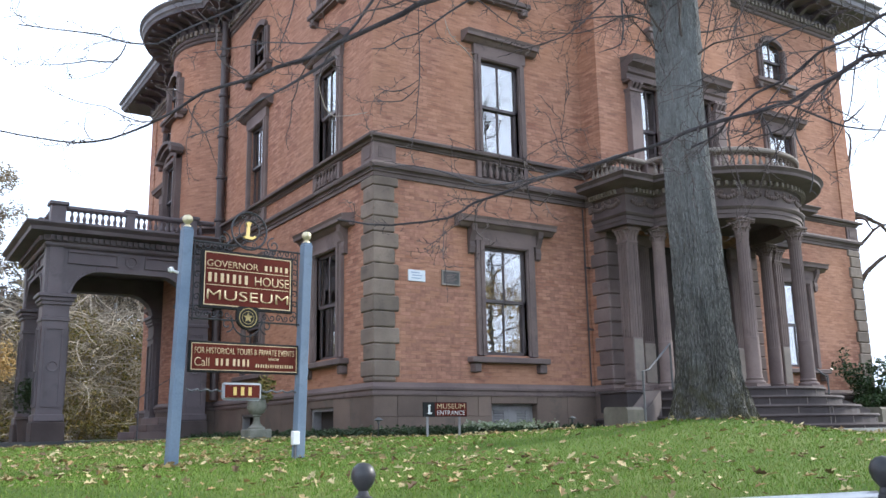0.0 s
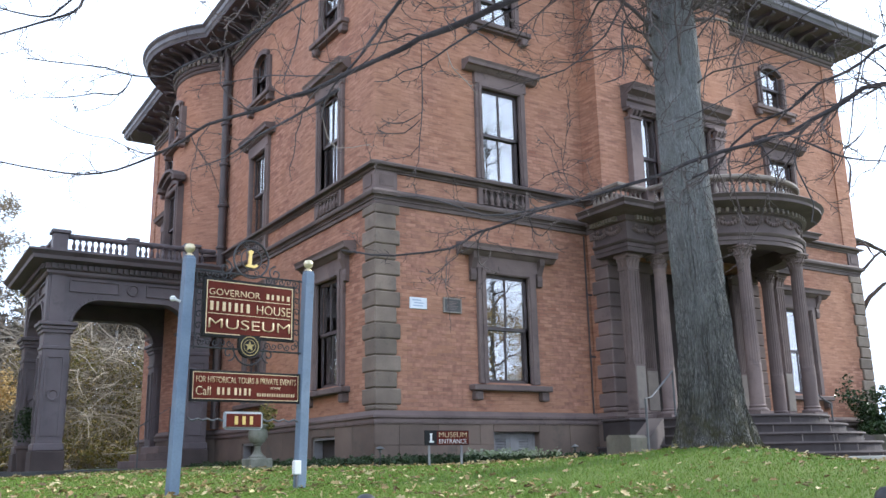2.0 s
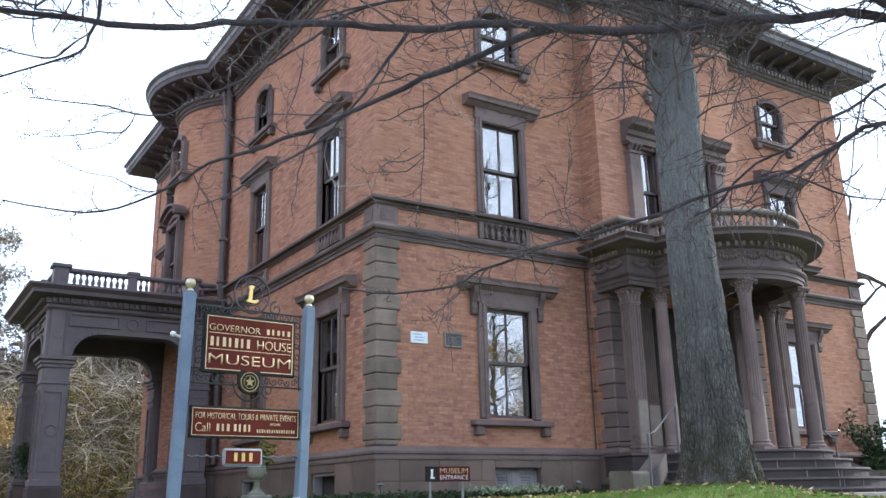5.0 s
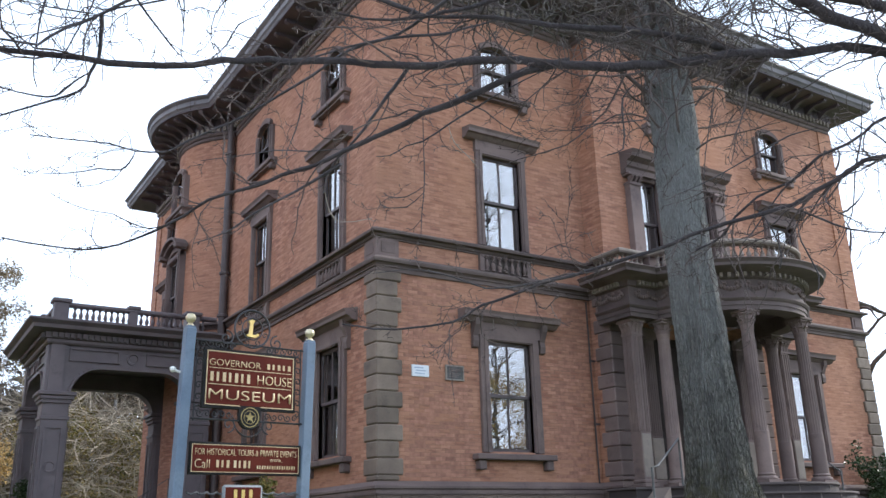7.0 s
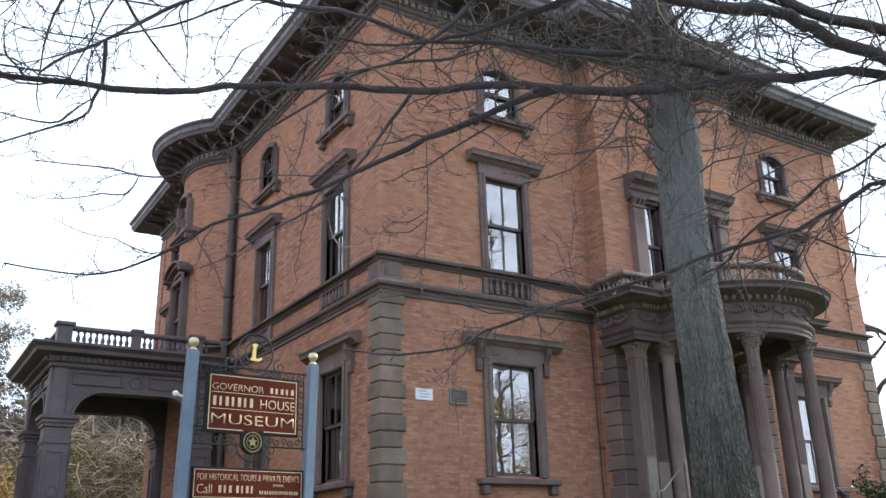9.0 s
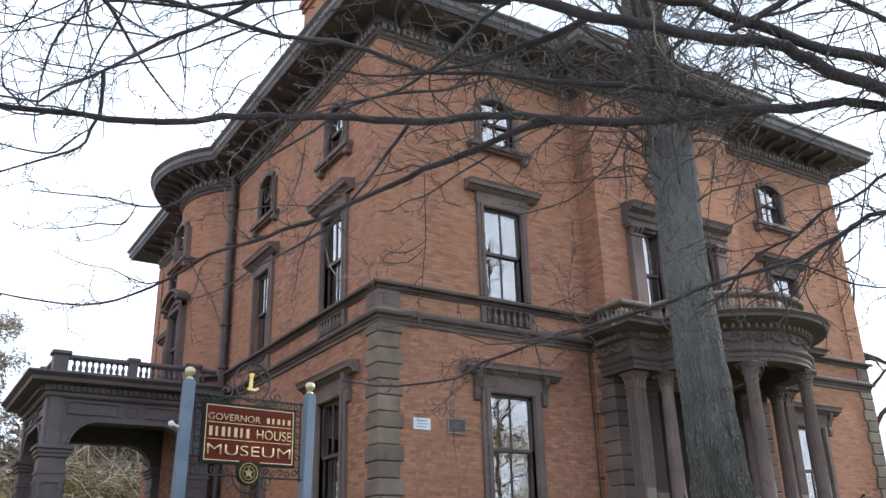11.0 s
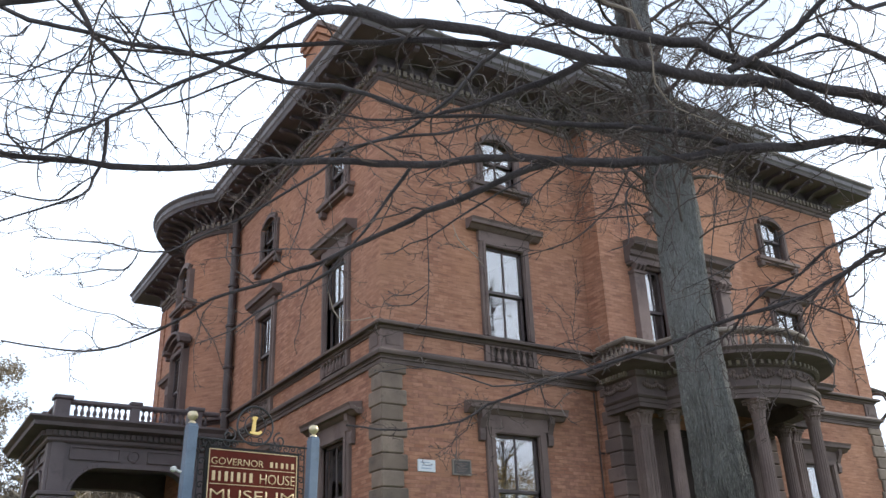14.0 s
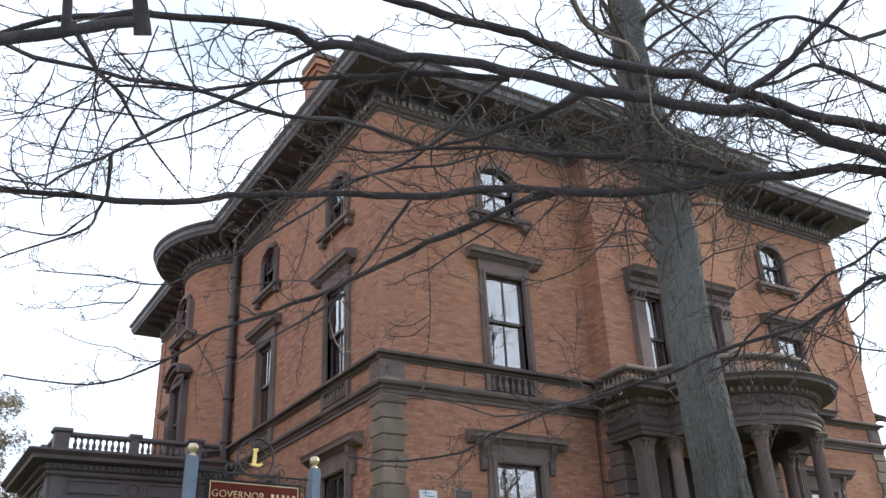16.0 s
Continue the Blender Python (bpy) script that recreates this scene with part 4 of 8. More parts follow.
def square_pier(x, y, w=0.135):
    """Square fluted pier with a plain lower panel, moulded base and leaf capital."""
    bm = bmesh.new()
    box(bm, x - w, x + w, y - w, y + w, Z_FLOOR + 0.10, Z_CAP, bevel=0.01)
    pr = part("pier", bm, STONE, portico, "square brownstone pier with fluted upper shaft")
    bm = bmesh.new()
    box(bm, x - w - 0.05, x + w + 0.05, y - w - 0.05, y + w + 0.05, Z_FLOOR, Z_FLOOR + 0.07, bevel=0.012)
    box(bm, x - w - 0.03, x + w + 0.03, y - w - 0.03, y + w + 0.03, Z_FLOOR + 0.07, Z_FLOOR + 0.14, bevel=0.02)
    part("pier_base", bm, STONE, pr)
    for q in range(4):
        u = -w + w * (q + 0.5) / 2
        for a, b, c, d in ((x + u - 0.017, x + u + 0.017, y - w - 0.014, y - w + 0.01), (x - w - 0.014, x - w + 0.01, y + u - 0.017, y + u + 0.017)):
            bm = bmesh.new()
            box(bm, a, b, c, d, 1.74, Z_CAP - 0.06)
            part("fillet", bm, STONE, pr)
    bm = bmesh.new()
    box(bm, x - w + 0.02, x + w - 0.02, y - w - 0.012, y - w + 0.01, Z_FLOOR + 0.18, 1.70, bevel=0.006)
    part("panel", bm, STONE_MID, pr, "plain paler lower panel")
    bm = bmesh.new()
    box(bm, x - w - 0.02, x + w + 0.02, y - w - 0.02, y + w + 0.02, Z_CAP - 0.03, Z_CAP + 0.01)
    for q in range(4):
        for k in range(3):
            T = Matrix.Translation((x, y, Z_CAP)) @ Matrix.Rotation(math.pi / 2 * q, 4, "Z")
            extrude_profile(bm, [(w - 0.02, 0.01), (w + 0.01, 0.01), (w + 0.03, 0.12), (w + 0.075, 0.18), (w + 0.06, 0.215), (w - 0.02, 0.2)], (k - 1) * 0.088 - 0.036, (k - 1) * 0.088 + 0.036, T)
    box(bm, x - w - 0.07, x + w + 0.07, y - w - 0.07, y + w + 0.07, Z_CAP + 0.21, Z_ENT, bevel=0.015)
    part("capital", bm, STONE, pr, "carved leaf capital")


for s in (-1, 1):
    square_pier(CX + s * 2.2, -1.03)
# engaged pilasters and side screens on the pavilion wall
for s in (-1, 1):
    for o in (1.40,):
        bm = bmesh.new()
        box(bm, CX + s * o - 0.16, CX + s * o + 0.16, PY - 0.12, PY + 0.02, Z_FLOOR, Z_ENT, bevel=0.015)
        box(bm, CX + s * o - 0.2, CX + s * o + 0.2, PY - 0.16, PY + 0.02, Z_FLOOR, Z_FLOOR + 0.16, bevel=0.015)
        box(bm, CX + s * o - 0.2, CX + s * o + 0.2, PY - 0.17, PY + 0.02, Z_CAP + 0.05, Z_ENT, bevel=0.02)
        for q in range(5):
            u = CX + s * o - 0.11 + 0.055 * q
            box(bm, u - 0.014, u + 0.014, PY - 0.132, PY - 0.11, Z_FLOOR + 1.0, Z_CAP - 0.05)
        pil = part("pilaster", bm, STONE, portico, "fluted brownstone pilaster")
        bm = bmesh.new()
        box(bm, CX + s * o - 0.15, CX + s * o + 0.15, PY - 0.135, PY - 0.11, Z_FLOOR + 0.17, Z_FLOOR + 0.95, bevel=0.01)
        part("panel", bm, STONE_MID, pil, "plain paler lower panel")
# near-black panels added beside the door to paint the porch's deep shade
for s in (-1, 1):
    for o0, o1 in ((0.86, 1.21), (1.60, 1.90)):
        a, b = sorted((CX + s * o0, CX + s * o1))
        bm = bmesh.new()
        box(bm, a, b, PY - 0.05, PY + 0.02, Z_FLOOR, Z_ENT, bevel=0.008)
        box(bm, a + 0.04, b - 0.04, PY - 0.065, PY - 0.04, Z_FLOOR + 1.1, Z_CAP, bevel=0.008)
        part("porch_panelling", bm, PORCH_DOOR_SHADE, portico, "near-black added panel that paints the porch's deep shade")
# entablature, ceiling, cornice
bm = bmesh.new()
bow_ring(bm, 1.62, WING - 0.15, [(-0.2, Z_ENT), (0.16, Z_ENT), (0.16, Z_ENT + 0.08), (0.18, Z_ENT + 0.083), (0.18, Z_ENT + 0.165), (0.205, Z_ENT + 0.17), (0.238, Z_ENT + 0.21), (0.238, Z_ENT + 0.235), (0.15, Z_ENT + 0.255), (0.15, Z_COR + 0.40), (0.185, Z_COR + 0.42), (-0.2, Z_COR + 0.42)])
part("entablature", bm, STONE_SOOT, portico, "curved moulded entablature", smooth=True)
# ceiling coloured dark to paint the shade above the porch
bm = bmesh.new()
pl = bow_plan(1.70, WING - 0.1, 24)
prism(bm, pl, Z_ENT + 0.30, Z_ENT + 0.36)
part("porch_ceiling", bm, PIER_AND_SHADE, portico)
bm = bmesh.new()
bow_ring(bm, 1.62, WING - 0.15, [(-0.3, Z_COR + 0.42), (0.20, Z_COR + 0.42), (0.22, Z_COR + 0.515), (0.30, Z_COR + 0.52), (0.34, Z_COR + 0.545), (0.50, Z_COR + 0.55), (0.58, Z_COR + 0.575), (0.58, Z_COR + 0.63), (0.64, Z_COR + 0.69), (0.62, Z_COR + 0.71), (-0.3, Z_COR + 0.76)])
part("cornice", bm, STONE_SOOT, portico, "curved projecting cornice", smooth=True)
bm = bmesh.new()
prism(bm, bow_plan(1.8, WING, 24), Z_COR + 0.55, Z_COR + 0.74)
part("balcony_floor", bm, ROOF, portico)
bm = bmesh.new()
PLAN_D = bow_plan(1.62, WING - 0.15, 40)
for x, y, h in along(PLAN_D, 0.088, False):
    box(bm, -0.027, 0.027, -0.285, -0.14, Z_COR + 0.435, Z_COR + 0.515, on_wall(x, y, h))
part("dentil_course", bm, STONE_MID, portico, "course of small dentils", kind="stuff")
# carved swags of the frieze
bm = bmesh.new()
for x, y, h in along(bow_plan(1.62, WING - 0.15, 12), 0.42, False):
    T = on_wall(x, y, h)
    for k in range(7):
        u = -0.18 + 0.06 * k
        lathe(bm, [(0.008, -0.03), (0.034, 0.0), (0.034, 0.035), (0.01, 0.065)], (u, -0.175, Z_COR + 0.27 - 0.07 * math.cos(u / 0.19 * 1.4)), 6, T)
for x, y, h in along(bow_plan(1.62, WING - 0.15, 24), 0.21, False):
    lathe(bm, [(0.05, 0.0), (0.045, 0.02), (0.02, 0.025), (0.012, 0.04)], (0, 0, 0), 8, on_wall(x, y, h) @ Matrix.Translation((0, -0.15, Z_COR + 0.33)) @ Matrix.Rotation(radians(90), 4, "X"))
part("swag_carving", bm, STONE, portico, "carved swags on the frieze", kind="stuff")
# balcony balustrade: plinth, rail, pedestals, balusters
Z_BAL = Z_COR + 0.74
bm = bmesh.new()
bow_ring(bm, 1.72, WING, [(-0.09, Z_BAL - 0.02), (0.09, Z_BAL - 0.02), (0.09, Z_BAL + 0.07), (-0.09, Z_BAL + 0.07)])
balus = part("balustrade", bm, STONE, portico, "curved stone balustrade")
bm = bmesh.new()
bow_ring(bm, 1.72, WING, [(-0.10, Z_BAL + 0.36), (0.10, Z_BAL + 0.36), (0.13, Z_BAL + 0.39), (0.13, Z_BAL + 0.43), (0.09, Z_BAL + 0.46), (-0.10, Z_BAL + 0.46)])
part("handrail", bm, STONE_MID, balus, "weathered stone handrail")
b_me = baluster_mesh("baluster", 0.30, 0.048, STONE_MID)
for i, (x, y, h) in enumerate(along(bow_plan(1.72, WING, 36), 0.135, False)):
    piece("baluster", b_me, balus, (x, y, Z_BAL + 0.065))
for a in (-90, 90):
    bm = bmesh.new()
    T = Matrix.Translation((CX + 1.72 * math.sin(radians(a)), CY - 1.72 * math.cos(radians(a)), 0)) @ Matrix.Rotation(radians(a), 4, "Z")
    box(bm, -0.14, 0.14, -0.12, 0.12, Z_BAL, Z_BAL + 0.40, T, 0.01)
    part("pedestal", bm, STONE, balus)

# double entrance door; near-black wood panels fill the leaves, not glass
bm = bmesh.new()
TD = M_PAV @ Matrix.Translation((PAV_C, 0, 0))
for s in (-1, 1):
    a, b = sorted((s * 0.85, s * 0.72))
    box(bm, a, b, 0.02, 0.2, Z_FLOOR, 3.75, TD)
box(bm, -0.72, 0.72, 0.02, 0.2, 3.62, 3.75, TD)
box(bm, -0.72, 0.72, 0.08, 0.16, 2.95, 3.05, TD)
door = part("entrance_door", bm, PORCH_DOOR_SHADE, portico, "dark panelled double entrance door")
for s in (-1, 1):
    bm = bmesh.new()
    x0, x1 = sorted((s * 0.005, s * 0.715))
    for p in ((x0, x0 + 0.12, Z_FLOOR + 0.01, 2.95), (x1 - 0.12, x1, Z_FLOOR + 0.01, 2.95), (x0 + 0.12, x1 - 0.12, Z_FLOOR + 0.01, Z_FLOOR + 0.25), (x0 + 0.12, x1 - 0.12, 1.55, 1.7), (x0 + 0.12, x1 - 0.12, 2.83, 2.95)):
        box(bm, p[0], p[1], 0.10, 0.15, p[2], p[3], TD)
    box(bm, x0 + 0.12, x1 - 0.12, 0.12, 0.14, Z_FLOOR + 0.25, 1.55, TD)
    part("door_leaf", bm, PORCH_DOOR_SHADE, door)
    bm = bmesh.new()
    box(bm, x0 + 0.12, x1 - 0.12, 0.12, 0.14, 1.7, 2.83, TD)
    part("door_panel", bm, PORCH_DOOR_SHADE, door)
bm = bmesh.new()
box(bm, -0.72, 0.72, 0.11, 0.13, 3.05, 3.62, TD)
part("transom_panel", bm, PORCH_DOOR_SHADE, door)

# cheek block beside the steps and thin iron handrails
PIPE = surface("grey_painted_pipe", (0.085, 0.085, 0.088), (0.12, 0.12, 0.125), 4, 60, 0.75, 0.0, bump=0.1)


def tube(bm, pts, r, segs=8, r_end=None):
    """Round bar through a few points."""
    n, rings = len(pts), []
    for i, p in enumerate(pts):
        p = Vector(p)
        d = (Vector(pts[min(i + 1, n - 1)]) - Vector(pts[max(i - 1, 0)])).normalized()
        u = d.orthogonal().normalized() if i == 0 else (u - d * u.dot(d)).normalized()
        v = d.cross(u)
        rr = r if r_end is None else r + (r_end - r) * i / (n - 1)
        rings.append([bm.verts.new(p + (u * math.cos(2 * math.pi * k / segs) + v * math.sin(2 * math.pi * k / segs)) * rr) for k in range(segs)])
    for a, b in zip(rings, rings[1:]):
        for k in range(segs):
            bm.faces.new((a[k], a[(k + 1) % segs], b[(k + 1) % segs], b[k]))
    bm.faces.new(rings[0][::-1])
    bm.faces.new(rings[-1])


MOSSY = surface("mossy_stone", (0.13, 0.115, 0.092), (0.205, 0.182, 0.145), 2.5, 35, 0.9, bump=0.4, stain=(0.085, 0.088, 0.05))
for s in (-1, 1):
    bm = bmesh.new()
    T = Matrix.Translation((CX + s * 3.46, -1.05, 0)) @ Matrix.Rotation(radians(s * 6), 4, "Z")
    extrude_profile(bm, [(-1.35, -0.3), (-1.35, 0.34), (-1.30, 0.385), (-0.75, 0.40), (-0.70, 0.36), (-0.70, -0.3)], -0.17, 0.17, T @ Matrix(((0, 1, 0, 0), (1, 0, 0, 0), (0, 0, 1, 0), (0, 0, 0, 1))))
    part("cheek_block", bm, MOSSY, portico, "low mossy stone block beside the steps")
    bm = bmesh.new()
    strip_solid(bm, [(0.0, -0.3), (0.95, -0.3)], [(0.0, 0.34), (0.95, 0.70)], -0.14, 0.14, Matrix.Translation((CX + s * 3.30, -2.15, 0)) @ Matrix.Rotation(radians(90 + s * 62), 4, "Z"))
    part("cheek_wall", bm, STEP_STONE, portico, "sloped brownstone cheek wall")
for pts in ([(3.62, -2.62, -0.05), (3.62, -2.62, 0.96), (3.80, -2.58, 0.99), (4.75, -2.2, 1.50), (4.75, -2.2, 0.7)], [(10.05, -1.65, 0.2), (10.05, -1.65, 1.05), (9.95, -1.62, 1.10), (9.45, -1.45, 1.50), (9.45, -1.45, 0.72)]):
    bm = bmesh.new()
    tube(bm, pts, 0.019, 8)
    part("handrail", bm, PIPE, portico, "thin grey iron handrail")

# ---- porte-cochere over the side drive ----
QX0, QX1, QY0, QY1 = -4.12, -0.55, 7.82, 11.25
porte = thing("porte_cochere", ((QX0 + QX1) / 2, (QY0 + QY1) / 2, 0), "brown-painted porte-cochere with arched sides and balustraded flat roof", "porte cochere")
ZC, ZA = 3.22, 3.80        # cap and arch crown


def pier(x, y, w=0.56):
    bm = bmesh.new()
    box(bm, x - w / 2 - 0.06, x + w / 2 + 0.06, y - w / 2 - 0.06, y + w / 2 + 0.06, -0.35, 0.42, bevel=0.02)
    p = part("pier", bm, PIER_AND_SHADE, porte, "square panelled pier on a stone base")
    bm = bmesh.new()
    box(bm, x - w / 2, x + w / 2, y - w / 2, y + w / 2, 0.42, ZC - 0.22, bevel=0.012)
    box(bm, x - w / 2 - 0.04, x + w / 2 + 0.04, y - w / 2 - 0.04, y + w / 2 + 0.04, 0.42, 0.58, bevel=0.02)
    for z, o in ((ZC - 0.60, 0.025), (ZC - 0.24, 0.04), (ZC - 0.16, 0.075), (ZC - 0.07, 0.12)):
        box(bm, x - w / 2 - o, x + w / 2 + o, y - w / 2 - o, y + w / 2 + o, z, z + 0.085, bevel=0.012)
    part("shaft", bm, PORTE, p)
    for dx, dy in ((0, -1), (-1, 0), (1, 0)):
        bm = bmesh.new()
        T = Matrix.Translation((x + dx * w / 2, y + dy * w / 2, 0)) @ Matrix.Rotation(math.atan2(dx, -dy), 4, "Z")
        for a, b, c, d in ((-0.20, 0.20, 0.74, 0.79), (-0.20, 0.20, 2.44, 2.49), (-0.20, -0.15, 0.79, 2.44), (0.15, 0.20, 0.79, 2.44)):
            box(bm, a, b, -0.034, 0.01, c, d, T)
        lathe(bm, [(0.13, 0.0), (0.13, 0.03), (0.10, 0.03), (0.085, 0.012)], (0, 0, 0), 18, T @ Matrix.Translation((0, 0, 1.62)) @ Matrix.Rotation(radians(90), 4, "X"))
        part("panel_moulding", bm, PORTE, p)
    return p


for px_ in (QX0 + 0.28, QX1 - 0.12):
    for py_ in (QY0 + 0.28, QY1 - 0.28):
        pier(px_, py_)


def arch_side(M, length, e0, e1):
    """Flat arch between two piers with sunk spandrel panels; e0, e1: pier widths at the ends."""
    bm = bmesh.new()
    n, r = 10, 0.62
    a, b = e0, length - e1
    pts = [(a + r - r * math.cos(math.pi / 2 * k / n), ZA - r + r * math.sin(math.pi / 2 * k / n)) for k in range(n + 1)]
    pts += [(b - r + r * math.sin(math.pi / 2 * k / n), ZA - r + r * math.cos(math.pi / 2 * k / n)) for k in range(n + 1)]
    pts = [(0, ZC - 0.01), (a, ZC - 0.01)] + pts + [(b, ZC - 0.01), (length, ZC - 0.01)]
    strip_solid(bm, pts, [(x, 4.32) for x, z in pts], 0.06, 0.36, M)
    sp = part("arch", bm, PORTE, porte, "painted spandrel with a flat rounded arch")
    bm = bmesh.new()
    # arch moulding, panel frames and a central roundel
    for (xa, za), (xb, zb) in zip(pts[2:-2], pts[3:-1]):
        dx, dz = xb - xa, zb - za
        L = math.hypot(dx, dz) or 1
        nx, nz = -dz / L * 0.07, dx / L * 0.07
        extrude_profile(bm, [(xa, za), (xb, zb), (xb + nx, zb + nz), (xa + nx, za + nz)], 0.008, 0.07, M)
    mid = (a + b) / 2
    for s in (-1, 1):
        u0, u1 = sorted((mid + s * 0.3, mid + s * (mid - a + 0.1)))
        for q in ((u0, u1, 4.21, 4.25), (u0, u1, 3.95, 3.99), (u0, u0 + 0.04, 3.99, 4.21), (u1 - 0.04, u1, 3.99, 4.21)):
            box(bm, q[0], q[1], 0.012, 0.07, q[2], q[3], M)
    lathe(bm, [(0.15, 0.0), (0.15, 0.035), (0.11, 0.035), (0.095, 0.01)], (0, 0, 0), 22, M @ Matrix.Translation((mid, 0.065, 4.09)) @ Matrix.Rotation(radians(90), 4, "X"))
    part("moulding", bm, PORTE, sp)


LX, LY = QX1 - QX0, QY1 - QY0
arch_side(on_wall(QX0, QY0, 0), LX, 0.56, 0.40)
arch_side(on_wall(QX0, QY1, -90), LY, 0.56, 0.56)
arch_side(on_wall(QX1, QY1, 180) , LX, 0.40, 0.56)
bm = bmesh.new()
PQ4 = [(QX1 + 0.3, QY1), (QX0, QY1), (QX0, QY0), (QX1 + 0.3, QY0)]
moulding(bm, PQ4, [(-0.1, 4.30), (0.02, 4.30), (0.05, 4.34), (0.05, 4.40), (0.10, 4.42), (0.10, 4.55), (0.40, 4.58), (0.42, 4.66), (0.47, 4.70), (0.52, 4.74), (0.52, 4.78), (-0.1, 4.86)])
part("cornice", bm, PORTE, porte, "deep painted cornice")
bm = bmesh.new()
for x, y, h in along(PQ4, 0.13, False):
    box(bm, -0.038, 0.038, -0.17, -0.09, 4.43, 4.54, on_wall(x, y, h))
part("dentil_course", bm, PORTE, porte, "row of dentils", kind="stuff")
bm = bmesh.new()
box(bm, QX0 + 0.05, QX1 + 0.3, QY0 + 0.05, QY1 - 0.05, 4.2, 4.28)
box(bm, QX0 - 0.1, QX1 + 0.3, QY0 - 0.1, QY1 + 0.1, 4.74, 4.84)
part("flat_roof", bm, PORTE, porte)
# roof balustrade with pedestals
PB = [(QX1 + 0.2, QY1 - 0.02), (QX0 + 0.16, QY1 - 0.02), (QX0 + 0.16, QY0 + 0.02), (QX1 + 0.2, QY0 + 0.02)]
bm = bmesh.new()
moulding(bm, PB, [(-0.07, 4.82), (0.07, 4.82), (0.07, 4.90), (-0.07, 4.90)])
pbal = part("balustrade", bm, PORTE, porte, "painted roof balustrade")
bm = bmesh.new()
moulding(bm, PB, [(-0.08, 5.17), (0.08, 5.17), (0.10, 5.20), (0.10, 5.24), (0.06, 5.27), (-0.08, 5.27)])
part("handrail", bm, PORTE, pbal)
pb_me = baluster_mesh("baluster", 0.28, 0.05, PORTE)
for x, y, h in along(PB, 0.135, False, 0.25):
    piece("baluster", pb_me, pbal, (x, y, 4.895))
for x, y, w in ((QX0 + 0.17, QY0 + 0.02, 0.16), (QX0 + 0.17, QY1 - 0.02, 0.16), (-2.35, QY0 + 0.02, 0.10), (-0.95, QY0 + 0.02, 0.16), (QX0 + 0.17, 9.6, 0.13)):
    bm = bmesh.new()
    box(bm, x - w, x + w, y - w * 0.9, y + w * 0.9, 4.82, 5.24, bevel=0.01)
    box(bm, x - w - 0.05, x + w + 0.05, y - w - 0.03, y + w + 0.03, 5.24, 5.33, bevel=0.02)
    part("pedestal", bm, PORTE, pbal)

# side steps and door under the porte-cochere
for k in range(3):
    bm = bmesh.new()
    box(bm, -1.75 + 0.28 * k, -0.8, 8.9 + 0.004 * k, 10.6, -0.3 if k == 0 else 0.17 * k + 0.021, 0.17 * (k + 1) + 0.02, bevel=0.012)
    part("step", bm, STONE, porte)
bm = bmesh.new()
tube(bm, [(-1.72, 8.75, 0.0), (-1.72, 8.75, 0.98), (-1.0, 8.75, 1.45), (-1.0, 8.75, 0.5)], 0.017, 8)
part("handrail", bm, PIPE, porte, "thin iron handrail")

# potted evergreen beside the front pier
pot = thing("potted_evergreen", (-4.05, 9.3, 0.0), "dark evergreen in a round pot beside the pier", "potted plant")
bm = bmesh.new()
lathe(bm, [(0.17, -0.12), (0.2, 0.2), (0.24, 0.48), (0.27, 0.50), (0.27, 0.56), (0.22, 0.56), (0.20, 0.50)], (-4.05, 9.3, 0), 18)
part("pot", bm, PIER_AND_SHADE, pot, smooth=True)
POT_AT = (-4.05, 9.3)

# ---- ground: lawn bank, drive, street ----
FENCE_A, FENCE_U = Vector((-5.37, -9.94)), Vector((0.731, -0.682))
FENCE_N = Vector((0.682, 0.731))


def smooth01(v):
    v = min(1.0, max(0.0, v))
    return v * v * (3 - 2 * v)


def lawn_z(x, y):
    d = math.hypot(max(0.0, -x) * 0.45, max(0.0, -y - 0.6))
    d = min(d, 12.0)
    k = 0.042 - 0.022 * smooth01((x + 4.5) / 5.0)
    z = 0.02 - k * d
    e = (x - 0.92) ** 2 + (y + 6.3) ** 2
    z += 0.12 * math.exp(-e / 5.5) + 0.12 * math.exp(-e / 0.8)
    z -= 0.10 * smooth01((-x - 2.2) / 2.6) * smooth01((y + 7.0) / 4.0)
    z -= 0.085 * math.exp(-((x + 0.3) / 1.7) ** 2 - ((y + 1.0) / 1.7) ** 2)
    z += 0.085 * smooth01((-x - 2.8) / 1.5) * smooth01((y + 4.5) / 3.0) * (1 - smooth01((y - 2.4) / 1.5))
    z -= 0.055 * smooth01((x - 0.9) / 1.0) * smooth01((-5.2 - y) / 1.2)
    f = (Vector((x, y)) - FENCE_A).dot(FENCE_N)
    z -= 0.75 * smooth01((1.7 - f) / 1.6)
    z += 0.012 * math.sin(x * 1.7 + y * 0.6) + 0.01 * math.sin(y * 2.3 - x * 0.8)
    return z


SOIL, n_, l_, b_ = nodes_of("lawn_ground")
g1 = remap(n_, l_, noise_node(n_, l_, 0.7, 5), 0.35, 0.68)
cc = mix_col(n_, l_, g1, (0.080, 0.128, 0.026), (0.138, 0.172, 0.046))
cc = mix_col(n_, l_, remap(n_, l_, noise_node(n_, l_, 5.0, 5, 0.7), 0.58, 0.75, 0, 0.6), cc, (0.13, 0.115, 0.05))
cc = mix_col(n_, l_, 0.6, cc, mix_col(n_, l_, noise_node(n_, l_, 60, 3), (0.2, 0.2, 0.2), (0.8, 0.8, 0.8)), "OVERLAY")
gg = n_.new("ShaderNodeNewGeometry")
gd = n_.new("ShaderNodeVectorMath")
gd.operation = "LENGTH"
l_.new(gg.outputs["Position"], gd.inputs[0])
